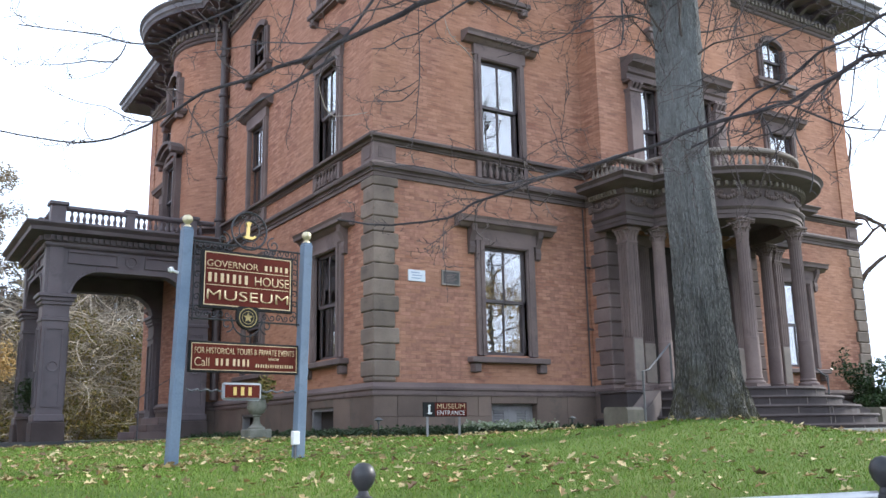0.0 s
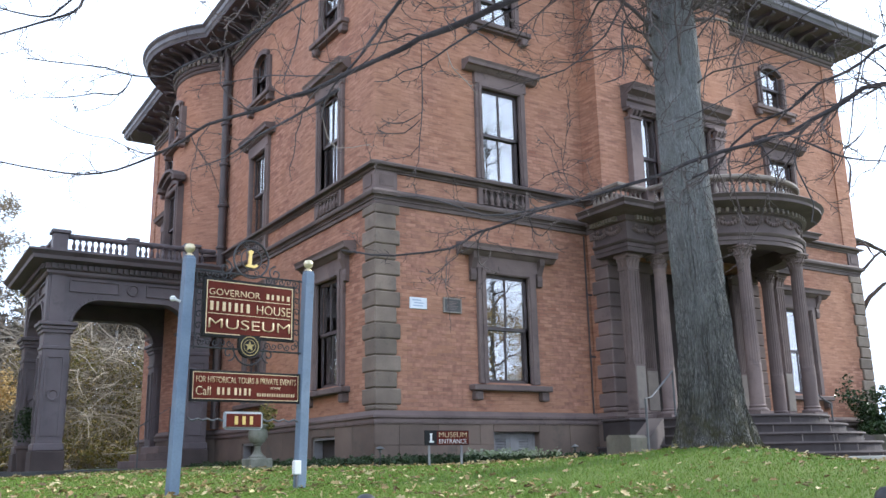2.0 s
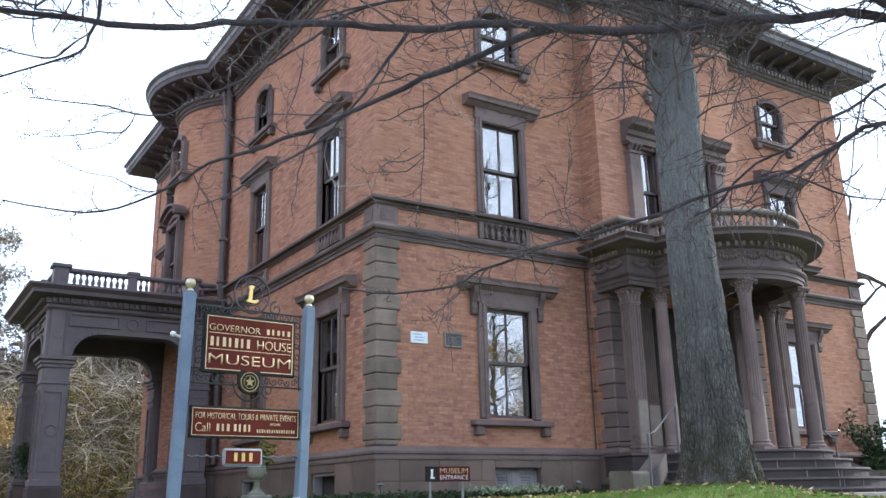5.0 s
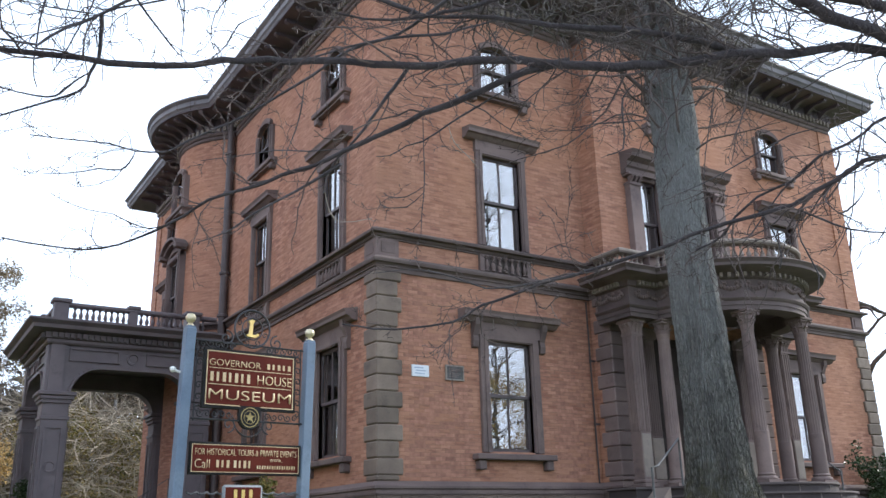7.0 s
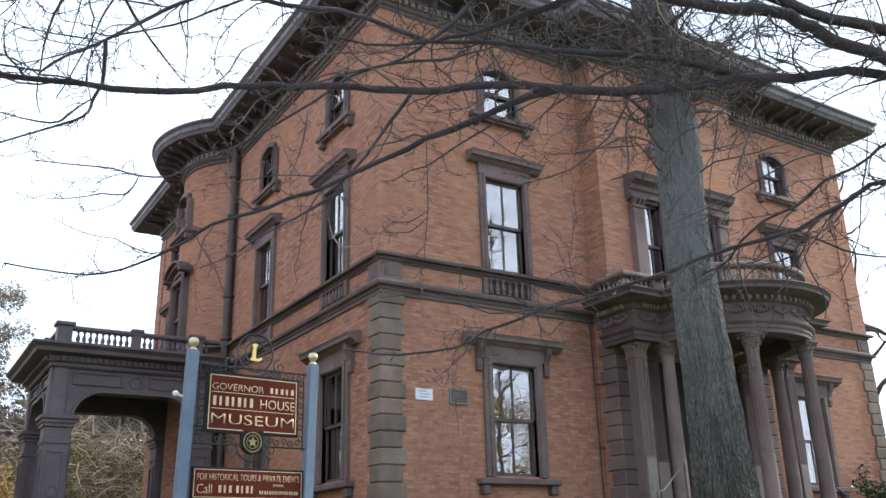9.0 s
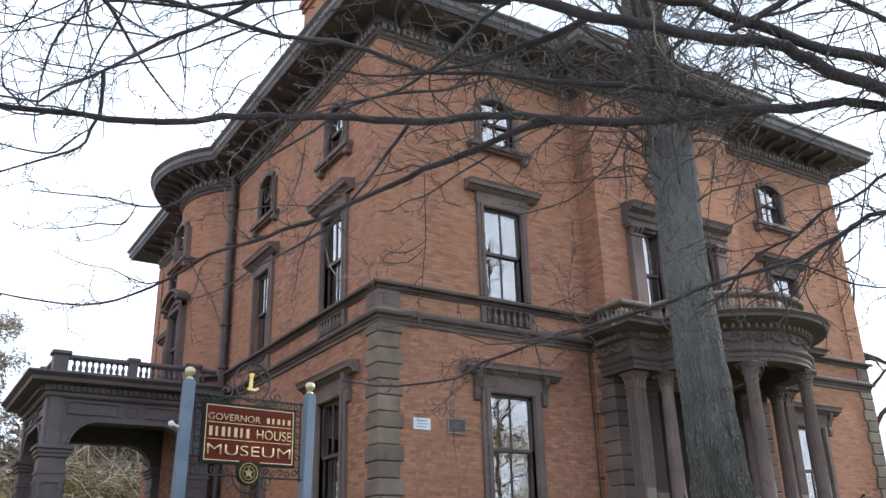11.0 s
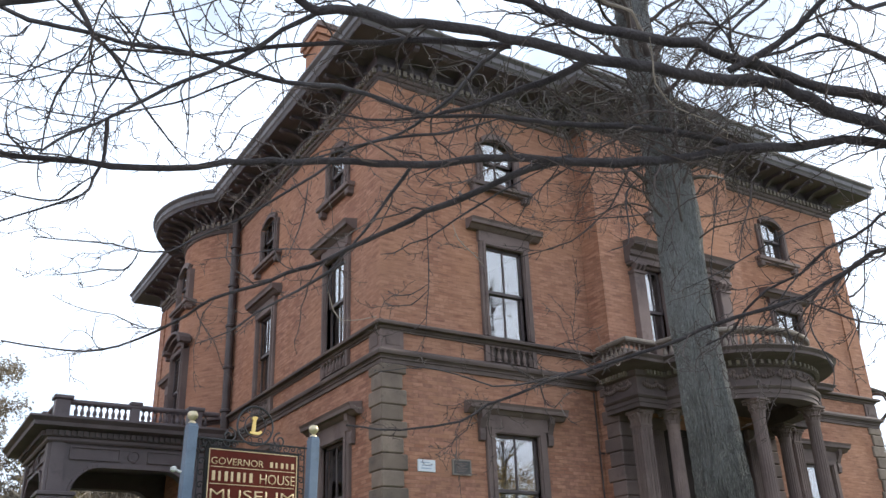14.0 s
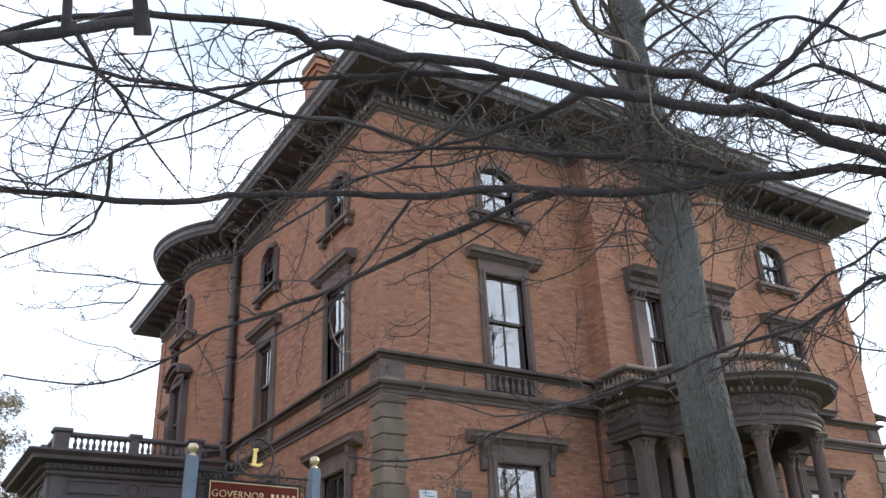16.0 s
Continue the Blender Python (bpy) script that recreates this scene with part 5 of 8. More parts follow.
cc = mix_col(n_, l_, remap(n_, l_, gd.outputs["Value"], 22.0, 40.0), cc, mix_col(n_, l_, noise_node(n_, l_, 0.3, 6), (0.085, 0.078, 0.060), (0.150, 0.135, 0.105)))   # neutral brown farther out, chosen to cut green bounce light on the eaves
l_.new(cc, b_.inputs["Base Color"])
b_.inputs["Roughness"].default_value = 0.9
b_.inputs["Specular IOR Level"].default_value = 0.15
bump_into(n_, l_, b_, noise_node(n_, l_, 60, 4), 0.7, 0.02)
def fence_frame():
    """x along the fence, y towards the house."""
    return Matrix(((FENCE_U.x, FENCE_N.x, 0, FENCE_A.x), (FENCE_U.y, FENCE_N.y, 0, FENCE_A.y), (0, 0, 1, 0), (0, 0, 0, 1)))


FF = fence_frame()
bm = bmesh.new()
gx = [-1800, -500, -150, -70, -45, -34] + [-28 + 0.5 * k for k in range(90)] + [19, 24, 32, 50, 90, 250, 700, 1800]
gy = [-1800, -500, -150, -60, -30, -16, -8, -4, -1, -0.02, 0.02] + [0.25 + 0.4 * k for k in range(66)] + [28, 32, 40, 60, 120, 300, 800, 1800]
vs = []
for gyy in gy:
    row = []
    for gxx in gx:
        p = FF @ Vector((gxx, gyy, 0))
        row.append(bm.verts.new((p.x, p.y, -1.62 if gyy < 0.0 else (lawn_z(p.x, p.y) if abs(gxx) < 60 and gyy < 60 else -0.1))))
    vs.append(row)
for j in range(len(gy) - 1):
    for i in range(len(gx) - 1):
        bm.faces.new((vs[j][i], vs[j][i + 1], vs[j + 1][i + 1], vs[j + 1][i]))
me = mesh_of("ground", bm, SOIL, True)
ground = tagged(new("ground", me), "mown autumn lawn sloping down to the street", "lawn", kind="structure")
ASPHALT = surface("asphalt", (0.045, 0.045, 0.048), (0.070, 0.068, 0.066), 0.6, 90, 0.9, bump=0.5)
CONCRETE = surface("pavement_concrete", (0.26, 0.25, 0.235), (0.36, 0.345, 0.32), 0.7, 60, 0.9, bump=0.3, stain=(0.17, 0.16, 0.15), random_tint=0.08)
GRANITE = surface("granite_kerb", (0.24, 0.23, 0.23), (0.36, 0.35, 0.34), 6, 120, 0.85, bump=0.4)


bm = bmesh.new()
box(bm, -60, 60, -16.0, -4.6, -1.75, -1.60, FF)
tagged(part("road", bm, ASPHALT, None), "asphalt street beside the pavement", "road", kind="structure")
tagged(new("pavement", mesh_of("pavement", (lambda b: (box(b, -40, 40, -4.45, -0.12, -1.75, -1.515, FF), b)[1])(bmesh.new()), CONCRETE)), "concrete pavement along the lawn", "pavement", kind="structure")
bm = bmesh.new()
box(bm, -60, 60, -4.6, -4.45, -1.8, -1.49, FF, 0.02)
tagged(part("kerb", bm, GRANITE, None), "granite kerb of the street", "kerb", kind="structure")
bm = bmesh.new()
box(bm, -40, 40, -0.12, 0.16, -1.75, -1.16, FF, 0.03)
tagged(part("retaining_kerb", bm, GRANITE, None), "low granite retaining kerb under the fence", "kerb", kind="structure")
# side drive through the porte-cochere
bm = bmesh.new()
DRIVE_X = [-5.3, -5.25, -4.2, -3.2, -2.2, -1.2, -0.35, -0.30]
rows = []
for k in range(16):
    y = 4.5 + k * 1.5
    rows.append([bm.verts.new((x + (0.0 if k else 0.25 * (i - 3)), y + 0.25 * i * (k == 0), 0.018 - 0.008 * max(0.0, -x - 1.0) - (0.2 if i in (0, 7) else 0.0))) for i, x in enumerate(DRIVE_X)])
for ra, rb in zip(rows, rows[1:]):
    for i in range(7):
        bm.faces.new((ra[i], ra[i + 1], rb[i + 1], rb[i]))
edge = [bm.verts.new((q.co.x, q.co.y - 0.03, q.co.z - 0.2)) for q in rows[0]]
for i in range(7):
    bm.faces.new((edge[i], edge[i + 1], rows[0][i + 1], rows[0][i]))
tagged(part("drive", bm, ASPHALT, None), "dark asphalt side drive under the porte-cochere", "drive", kind="structure")
# unseen brick wall, added beside the drive to block low sky light
bm = bmesh.new()
box(bm, -14.4, -14.0, -3.0, 19.0, -0.5, 9.0)
box(bm, -14.45, -13.95, -3.05, 19.05, 9.0, 9.12)
tagged(part("wall_west", bm, BRICK, None), "unseen brick wall added to dim the side wall", "wall", kind="structure")
# front path to the steps
bm = bmesh.new()
box(bm, CX - 4.0, CX + 6.0, -5.6, -4.0, -0.3, -0.03)
tagged(part("path", bm, CONCRETE, None), "pale concrete path to the entrance steps", "path", kind="structure")

# ---- trees ----
LIMB_BARK = surface("limb_bark", (0.034, 0.029, 0.031), (0.066, 0.057, 0.058), 9.0, 70, 0.92, bump=0.9, dist=0.010, stain=(0.085, 0.083, 0.076))
WOOD = surface("branch_bark", (0.046, 0.042, 0.046), (0.096, 0.089, 0.092), 9.0, 70, 0.9, bump=0.8, dist=0.008, stain=(0.105, 0.104, 0.096))
TWIG = surface("twig_bark", (0.055, 0.043, 0.041), (0.105, 0.082, 0.072), 6.0, 60, 0.85, bump=0)
VINE = surface("dry_vine", (0.058, 0.049, 0.045), (0.128, 0.110, 0.098), 5.0, 60, 0.9, bump=0)
# much paler bark for a few separate branches
PALE_BARK = surface("pale_branch_bark", (0.20, 0.17, 0.135), (0.36, 0.31, 0.25), 7.0, 60, 0.85, bump=0.2)
TWIG_TAN = surface("far_twig_bark", (0.125, 0.102, 0.080), (0.25, 0.215, 0.170), 0.9, 20, 0.9, bump=0)


class Sticks:
    """Collects many tapered round sticks into one mesh."""

    def __init__(self):
        self.v, self.f = [], []

    def add(self, pts, r0, r1, segs=5, rough=0.0, rng=None, power=1.0, lead=0.0):
        base, n = len(self.v), len(pts)
        u = None
        for i, p in enumerate(pts):
            d = (pts[min(i + 1, n - 1)] - pts[max(i - 1, 0)])
            d = d.normalized() if d.length > 1e-9 else Vector((0, 0, 1))
            u = d.orthogonal().normalized() if u is None else (u - d * u.dot(d)).normalized()
            w = d.cross(u)
            r = r1 + (r0 - r1) * (1 - i / (n - 1)) ** power
            if i < lead * n:
                r *= 0.35 + 0.65 * i / (lead * n)
            for k in range(segs):
                a = 2 * math.pi * k / segs
                rr = r * (1 + (rng.uniform(-rough, rough) if rough else 0))
                self.v.append(p + (u * math.cos(a) + w * math.sin(a)) * rr)
        for i in range(n - 1):
            for k in range(segs):
                j = (k + 1) % segs
                self.f.append((base + i * segs + k, base + i * segs + j, base + (i + 1) * segs + j, base + (i + 1) * segs + k))
        self.f.append(tuple(base + k for k in range(segs))[::-1])
        self.f.append(tuple(base + (n - 1) * segs + k for k in range(segs)))

    def link(self, name, material, parent, label="", kind="", smooth=True):
        o = origin_of(parent) if parent else Vector()
        me = bpy.data.meshes.new(name)
        me.from_pydata([tuple(p - o) for p in self.v], [], self.f)
        me.materials.append(material)
        if smooth:
            smooth_by_angle(me, 60)
        ob = new(name, me)
        ob.parent = parent
        return tagged(ob, label, kind=kind)


def spline(pts, step):
    """Smooth curve through a few unevenly spaced points, about step long between samples."""
    P = [Vector(p) for p in pts]
    P = [P[0] * 2 - P[1]] + P + [P[-1] * 2 - P[-2]]
    out = []
    for a, b, c, d in zip(P, P[1:], P[2:], P[3:]):
        t1 = (b - a).length ** 0.5 + 1e-6
        t2 = t1 + (c - b).length ** 0.5 + 1e-6
        t3 = t2 + (d - c).length ** 0.5 + 1e-6
        n = max(2, int((c - b).length / step))
        for k in range(n):
            t = t1 + (t2 - t1) * k / n
            ab, bc, cd = a.lerp(b, t / t1), b.lerp(c, (t - t1) / (t2 - t1)), c.lerp(d, (t - t2) / (t3 - t2))
            out.append(ab.lerp(bc, t / t2).lerp(bc.lerp(cd, (t - t1) / (t3 - t1)), (t - t1) / (t2 - t1)))
    return out + [P[-2]]


def twig_path(rng, p, d, length, n, curl=0.35, lift=0.05, kink=0.2):
    pts, q = [p], p
    bend = Vector((rng.gauss(0, 1), rng.gauss(0, 1), rng.gauss(0, 1))) * curl / n
    for k in range(n):
        d = (d + bend + Vector((rng.gauss(0, kink), rng.gauss(0, kink), rng.gauss(0, kink) + lift))).normalized()
        q = q + d * (length / n)
        pts.append(q)
    return pts


def spurs(rng, st, pts, r):
    """Short knobbly bud spurs along a stick."""
    for a, b in zip(pts[1:], pts[2:]):
        if rng.random() < min(0.95, 26.0 * (b - a).length):
            ax = (b - a).normalized()
            d = Vector((rng.gauss(0, 1), rng.gauss(0, 1), rng.gauss(0, 1)))
            d = ((d - ax * d.dot(ax)).normalized() + ax * rng.uniform(0.2, 0.9)).normalized()
            p, ln = a.lerp(b, rng.random()), rng.uniform(0.008, 0.024) + r * 0.8
            st.add([p, p + d * ln * 0.6, p + d * ln + ax * ln * 0.25], 0.0014, 0.0008, 3)


def shoots(rng, st, pts, r0, r1, level, density, lengths, droop=0.0, size=1.0):
    """Side shoots along a stick, and shoots of shoots."""
    n = len(pts)
    total = sum((b - a).length for a, b in zip(pts, pts[1:]))
    count = max(1, int(total * density[level] + rng.random()))
    for _ in range(count):
        t = rng.uniform(0.08, 1.0) * (n - 1)
        i = min(int(t), n - 2)
        p = pts[i].lerp(pts[i + 1], t - i)
        ax = (pts[i + 1] - pts[i]).normalized()
        side = Vector((rng.gauss(0, 1), rng.gauss(0, 1), rng.gauss(0, 1)))
        side = (side - ax * side.dot(ax)).normalized()
        side.z *= 0.75
        d = (ax * rng.uniform(0.5, 1.3) + side * rng.uniform(0.45, 1.0) + Vector((0, 0, -droop))).normalized()
        r = (r0 + (r1 - r0) * t / (n - 1)) * rng.uniform(0.3, 0.55)
        r = min(max(r, 0.0034 * size), (0.0088, 0.0052, 0.0040)[level] * size)
        ln = rng.uniform(*lengths[level]) * (0.6 + min(1.4, r / (0.006 * size)) * 0.5)
        seg = (10, 6, 4)[level]
        tp = twig_path(rng, p, d, ln, seg, (1.1, 0.9, 0.7)[level], 0.03, 0.25)
        st.add(tp, r, max(0.0019 * size, r * 0.35), (5, 4, 3)[level])
        if size < 1.0 and level < 2:
            spurs(rng, st, tp, r)
        if level + 1 < len(density):
            shoots(rng, st, tp, r, r * 0.35, level + 1, density, lengths, droop * 0.5, size)


twig_rng = random.Random(41)
limb_twigs = Sticks()


def grow_limb(parent, pts, r0, r1, density, lengths, bark=None):
    sp = spline(pts, 0.055)
    sp = [p + Vector((twig_rng.gauss(0, 1), twig_rng.gauss(0, 1), twig_rng.gauss(0, 1))) * min(0.004, r0 * 0.14) for p in sp]
    st = Sticks()
    st.add(sp, r0, r1, 10 if r0 > 0.010 else 7, 0.13, twig_rng, 0.72 if r0 > 0.018 else 1.0, 0.3 if r0 < 0.006 else 0.0)
    spurs(twig_rng, st, sp, r0)
    st.link("limb", bark or (LIMB_BARK if r0 > 0.009 else WOOD), parent, "pale branch" if bark else "")
    shoots(twig_rng, limb_twigs, sp[len(sp) // 8:], r0, r1, 0, density, lengths, 0.12, 0.38)


def trunk_mesh(name, parent, rings, material, segs=40, flare=0.0, seed=3, furrow=0.02, knots=(), ridge=0.0):
    """Furrowed trunk through (x, y, z, radius) stations with a root flare and swollen knots (z, angle, size, height)."""
    bm = bmesh.new()
    st = []
    for a, b in zip(rings, rings[1:]):
        n = max(2, int((b[2] - a[2]) / (0.06 if ridge else 0.12)))
        for k in range(n):
            st.append([a[i] + (b[i] - a[i]) * k / n for i in range(4)])
    st.append(list(rings[-1]))
    rows = []
    z0 = rings[0][2]
    for x, y, z, r in st:
        h = z - z0
        row = []
        for k in range(segs):
            a = 2 * math.pi * k / segs
            fl = flare * math.exp(-h / 0.30) * (0.55 + 0.45 * math.sin(a * 5 + seed) ** 2)
            nz = noise.noise((math.cos(a) * 4 + seed, math.sin(a) * 4, z * 0.8)) * furrow + noise.noise((math.cos(a) * 1.3, math.sin(a) * 1.3 + seed, z * 0.9)) * 0.03
            rr = r + fl + nz * (0.5 + r)
            if ridge:      # upright ridges, deeper towards the roots
                q = abs(noise.noise((math.cos(a) * 17 + seed, math.sin(a) * 17, z * 1.6))) + 0.4 * abs(noise.noise((math.cos(a) * 33, math.sin(a) * 33 + seed, z * 5.0)))
                rr += ridge * (q - 0.35) * (0.35 + 0.65 * smooth01((3.4 - z) / 2.6))
            for kz, ka, ks, kh in knots:
                q = ((z - kz) ** 2 + (r * math.remainder(a - ka, 2 * math.pi)) ** 2) / (ks * ks)
                if q < 6:
                    rr += kh * (math.exp(-q) - 0.55 * math.exp(-q * 9))
            row.append(bm.verts.new((x + rr * math.cos(a), y + rr * math.sin(a), z)))
        rows.append(row)
    for a, b in zip(rows, rows[1:]):
        for k in range(segs):
            bm.faces.new((a[k], a[(k + 1) % segs], b[(k + 1) % segs], b[k]))
    bm.faces.new(rows[0][::-1])
    bm.faces.new(rows[-1])
    return part("trunk", bm, material, parent, smooth=True)


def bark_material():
    """Grey bark: narrow upright ridges, browner towards the roots, furrow colour darkened by height, with lichen
    patches.
    """
    m, n, l, b = nodes_of("ridged_bark")
    g = n.new("ShaderNodeNewGeometry")
    warp = n.new("ShaderNodeTexNoise")
    warp.inputs["Scale"].default_value, warp.inputs["Detail"].default_value = 5.0, 3.0
    l.new(g.outputs["Position"], warp.inputs["Vector"])
    wv = n.new("ShaderNodeVectorMath")
    wv.operation = "MULTIPLY_ADD"
    wv.inputs[1].default_value = (0.028, 0.028, 0.05)
    l.new(warp.outputs["Color"], wv.inputs[0])
    l.new(g.outputs["Position"], wv.inputs[2])
    mp = n.new("ShaderNodeMapping")
    mp.inputs["Scale"].default_value = (44, 44, 7.5)
    l.new(wv.outputs[0], mp.inputs["Vector"])
    vo = n.new("ShaderNodeTexVoronoi")
    vo.feature = "DISTANCE_TO_EDGE"
    vo.inputs["Scale"].default_value = 1.0
    l.new(mp.outputs[0], vo.inputs["Vector"])
    ms = n.new("ShaderNodeMapping")
    ms.inputs["Scale"].default_value = (110, 110, 34.0)
    l.new(wv.outputs[0], ms.inputs["Vector"])
    grain = remap(n, l, noise_node(n, l, 1.0, 5, 0.6, ms.outputs[0]), 0.38, 0.60, 0.35, 1.0)
    both = n.new("ShaderNodeMath")
    both.operation = "MULTIPLY"
    l.new(remap(n, l, vo.outputs["Distance"], 0.0, 0.22, 0.0, 1.0), both.inputs[0])
    l.new(grain, both.inputs[1])
    ridge = both.outputs[0]
    fine = noise_node(n, l, 70, 4, 0.65)
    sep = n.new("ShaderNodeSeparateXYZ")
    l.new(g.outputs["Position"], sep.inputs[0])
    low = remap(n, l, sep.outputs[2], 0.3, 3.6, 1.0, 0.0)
    old = mix_col(n, l, low, (0.190, 0.190, 0.186), (0.036, 0.031, 0.026))       # furrows, darkest near the ground
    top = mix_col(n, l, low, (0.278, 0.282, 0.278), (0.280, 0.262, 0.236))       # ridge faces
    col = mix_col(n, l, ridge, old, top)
    col = mix_col(n, l, 0.45, col, mix_col(n, l, fine, (0.2, 0.2, 0.2), (0.8, 0.8, 0.8)), "OVERLAY")
    col = mix_col(n, l, remap(n, l, noise_node(n, l, 2.6, 6, 0.7), 0.52, 0.70, 0, 0.35), col, (0.265, 0.272, 0.268))
    col = mix_col(n, l, remap(n, l, noise_node(n, l, 7.0, 6, 0.75), 0.52, 0.68, 0, 0.55), col, (0.105, 0.102, 0.088))
    col = mix_col(n, l, remap(n, l, noise_node(n, l, 3.4, 7, 0.8), 0.50, 0.66, 0, 0.5), col, (0.120, 0.112, 0.104))
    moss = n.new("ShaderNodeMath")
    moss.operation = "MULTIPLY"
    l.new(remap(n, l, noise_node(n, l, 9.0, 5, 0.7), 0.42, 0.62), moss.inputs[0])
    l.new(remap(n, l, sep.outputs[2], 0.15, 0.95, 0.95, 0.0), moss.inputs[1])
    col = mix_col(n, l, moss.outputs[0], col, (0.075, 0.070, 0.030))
    l.new(col, b.inputs["Base Color"])
    b.inputs["Roughness"].default_value = 0.95
    b.inputs["Specular IOR Level"].default_value = 0.2
    add = n.new("ShaderNodeMath")
    add.operation = "MULTIPLY_ADD"
    add.inputs[1].default_value = 0.5
    l.new(fine, add.inputs[0])
    l.new(ridge, add.inputs[2])
    bump_into(n, l, b, add.outputs[0], 1.0, 0.022)
    return m


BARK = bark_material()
# the tree on the lawn before the entrance
TX, TY = 0.92, -6.30
lawn_tree = thing("lawn_tree", (TX, TY, 0.05), "large bare tree with ridged grey bark and lichen on the lawn", "tree")
TRUNK = ((-0.08, 0.03, 0.36), (0.35, 0.024, 0.35), (1.0, 0.025, 0.307), (1.6, 0.004, 0.290), (2.35, -0.025, 0.282), (3.4, -0.055, 0.262), (4.1, -0.045, 0.266), (4.8, -0.040, 0.276), (5.3, -0.060, 0.278), (5.6, -0.060, 0.268), (6.4, -0.09, 0.255), (7.5, -0.19, 0.235), (8.1, -0.22, 0.232), (8.7, -0.18, 0.24), (9.4, -0.20, 0.19), (10.5, -0.25, 0.12), (12.5, -0.30, 0.04))
KNOTS = ((4.95, 1.1, 0.10, 0.05), (5.35, 3.5, 0.09, 0.06), (4.55, 5.2, 0.07, 0.035), (5.75, 0.3, 0.11, 0.05), (6.5, 3.8, 0.10, 0.06), (5.1, 4.4, 0.06, 0.03), (3.9, 4.0, 0.06, 0.025), (8.5, 5.4, 0.18, 0.08))
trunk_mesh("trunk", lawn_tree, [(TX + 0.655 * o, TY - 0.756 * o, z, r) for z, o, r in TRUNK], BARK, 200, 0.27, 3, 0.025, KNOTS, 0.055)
crown_rng = random.Random(7)
crown = Sticks()


def crown_limbs(rng, st, x, y, z0, z1, n, reach, r, up=0.25, density=(1.8, 3.0, 3.0), lengths=((0.5, 1.4), (0.2, 0.6), (0.08, 0.25))):
    for k in range(n):
        z = z0 + (z1 - z0) * (k + rng.random()) / n
        a = 2.4 * k + rng.uniform(-0.5, 0.5)
        d = Vector((math.cos(a), math.sin(a), up + rng.uniform(-0.15, 0.35))).normalized()
        ln = reach * rng.uniform(0.55, 1.0) * (1 - 0.5 * (z - z0) / max(0.1, z1 - z0))
        rr = r * rng.uniform(0.6, 1.1)
        pts = twig_path(rng, Vector((x, y, z)), d, ln, 11, 0.6, 0.03)
        st.add(pts, rr, rr * 0.15, 7)
        shoots(rng, st, pts[2:], rr * 0.9, rr * 0.2, 0, density, lengths, 0.1)


crown_limbs(crown_rng, crown, TX - 0.16, TY + 0.1, 5.1, 11.5, 46, 3.4, 0.045, 0.3, (2.4, 3.6, 3.2))
crown_limbs(crown_rng, crown, TX - 0.08, TY + 0.05, 4.3, 7.0, 34, 2.3, 0.022, 0.15, (5.0, 5.5, 4.5), ((0.3, 1.0), (0.15, 0.5), (0.06, 0.2)))
low_limb = spline([(0.80, -6.30, 7.1), (0.54, -6.44, 7.45), (0.46, -6.35, 7.83), (0.16, -6.04, 8.21), (0.03, -5.91, 8.75), (-0.07, -5.81, 9.43)], 0.12)
crown.add(low_limb, 0.065, 0.03, 8, 0.05, crown_rng)
shoots(crown_rng, crown, low_limb, 0.06, 0.03, 0, (4.0, 4.0, 3.5), ((0.5, 1.4), (0.2, 0.6), (0.08, 0.25)), 0.1)
vines = Sticks()
for _ in range(300):
    u = crown_rng.uniform(-1.0, 1.0)
    p = Vector((TX - 1.05 + 1.75 * u, TY + 0.1 - 1.1 * u, 6.15 - 0.35 * u + crown_rng.gauss(0, 0.20)))
    p += Vector((crown_rng.gauss(0, 0.25), crown_rng.gauss(0, 0.25), 0))
    d = Vector((crown_rng.gauss(0, 1), crown_rng.gauss(0, 0.8), crown_rng.gauss(0, 0.7))).normalized()
    vines.add(twig_path(crown_rng, p, d, crown_rng.uniform(0.3, 1.0), 9, 2.6, 0.0, 0.22), crown_rng.uniform(0.006, 0.012), 0.004, 4)
vines.link("vine_tangle", VINE, lawn_tree, "dry grey-tan tangle of vines and twigs", kind="stuff")
crown.link("branch_crown", TWIG, lawn_tree, "bare branches of the lawn tree", kind="stuff")

# the tree whose limbs reach over the lawn; its trunk stands by the fence
street_tree = thing("street_tree", (-2.6, -12.0, -1.0), "bare tree with long dark limbs reaching over the pavement and lawn", "tree")
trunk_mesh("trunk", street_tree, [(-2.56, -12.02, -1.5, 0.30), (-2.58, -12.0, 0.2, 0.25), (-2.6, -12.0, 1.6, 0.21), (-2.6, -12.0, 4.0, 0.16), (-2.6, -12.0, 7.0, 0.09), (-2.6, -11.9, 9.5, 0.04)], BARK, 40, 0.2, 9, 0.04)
BIG = ((9.5, 8.5, 6.5), ((0.12, 0.42), (0.07, 0.24), (0.03, 0.10)))
LOW = ((12.0, 11.0, 7.5), ((0.10, 0.42), (0.05, 0.20), (0.025, 0.09)))
MID = ((8.0, 8.0, 6.5), ((0.12, 0.42), (0.06, 0.20), (0.03, 0.09)))
THIN = ((5.5, 7.5, 6.0), ((0.08, 0.26), (0.04, 0.13), (0.02, 0.065)))
PALE = ((3.0, 5.0, 2.5), ((0.05, 0.14), (0.03, 0.08), (0.016, 0.04)), PALE_BARK)
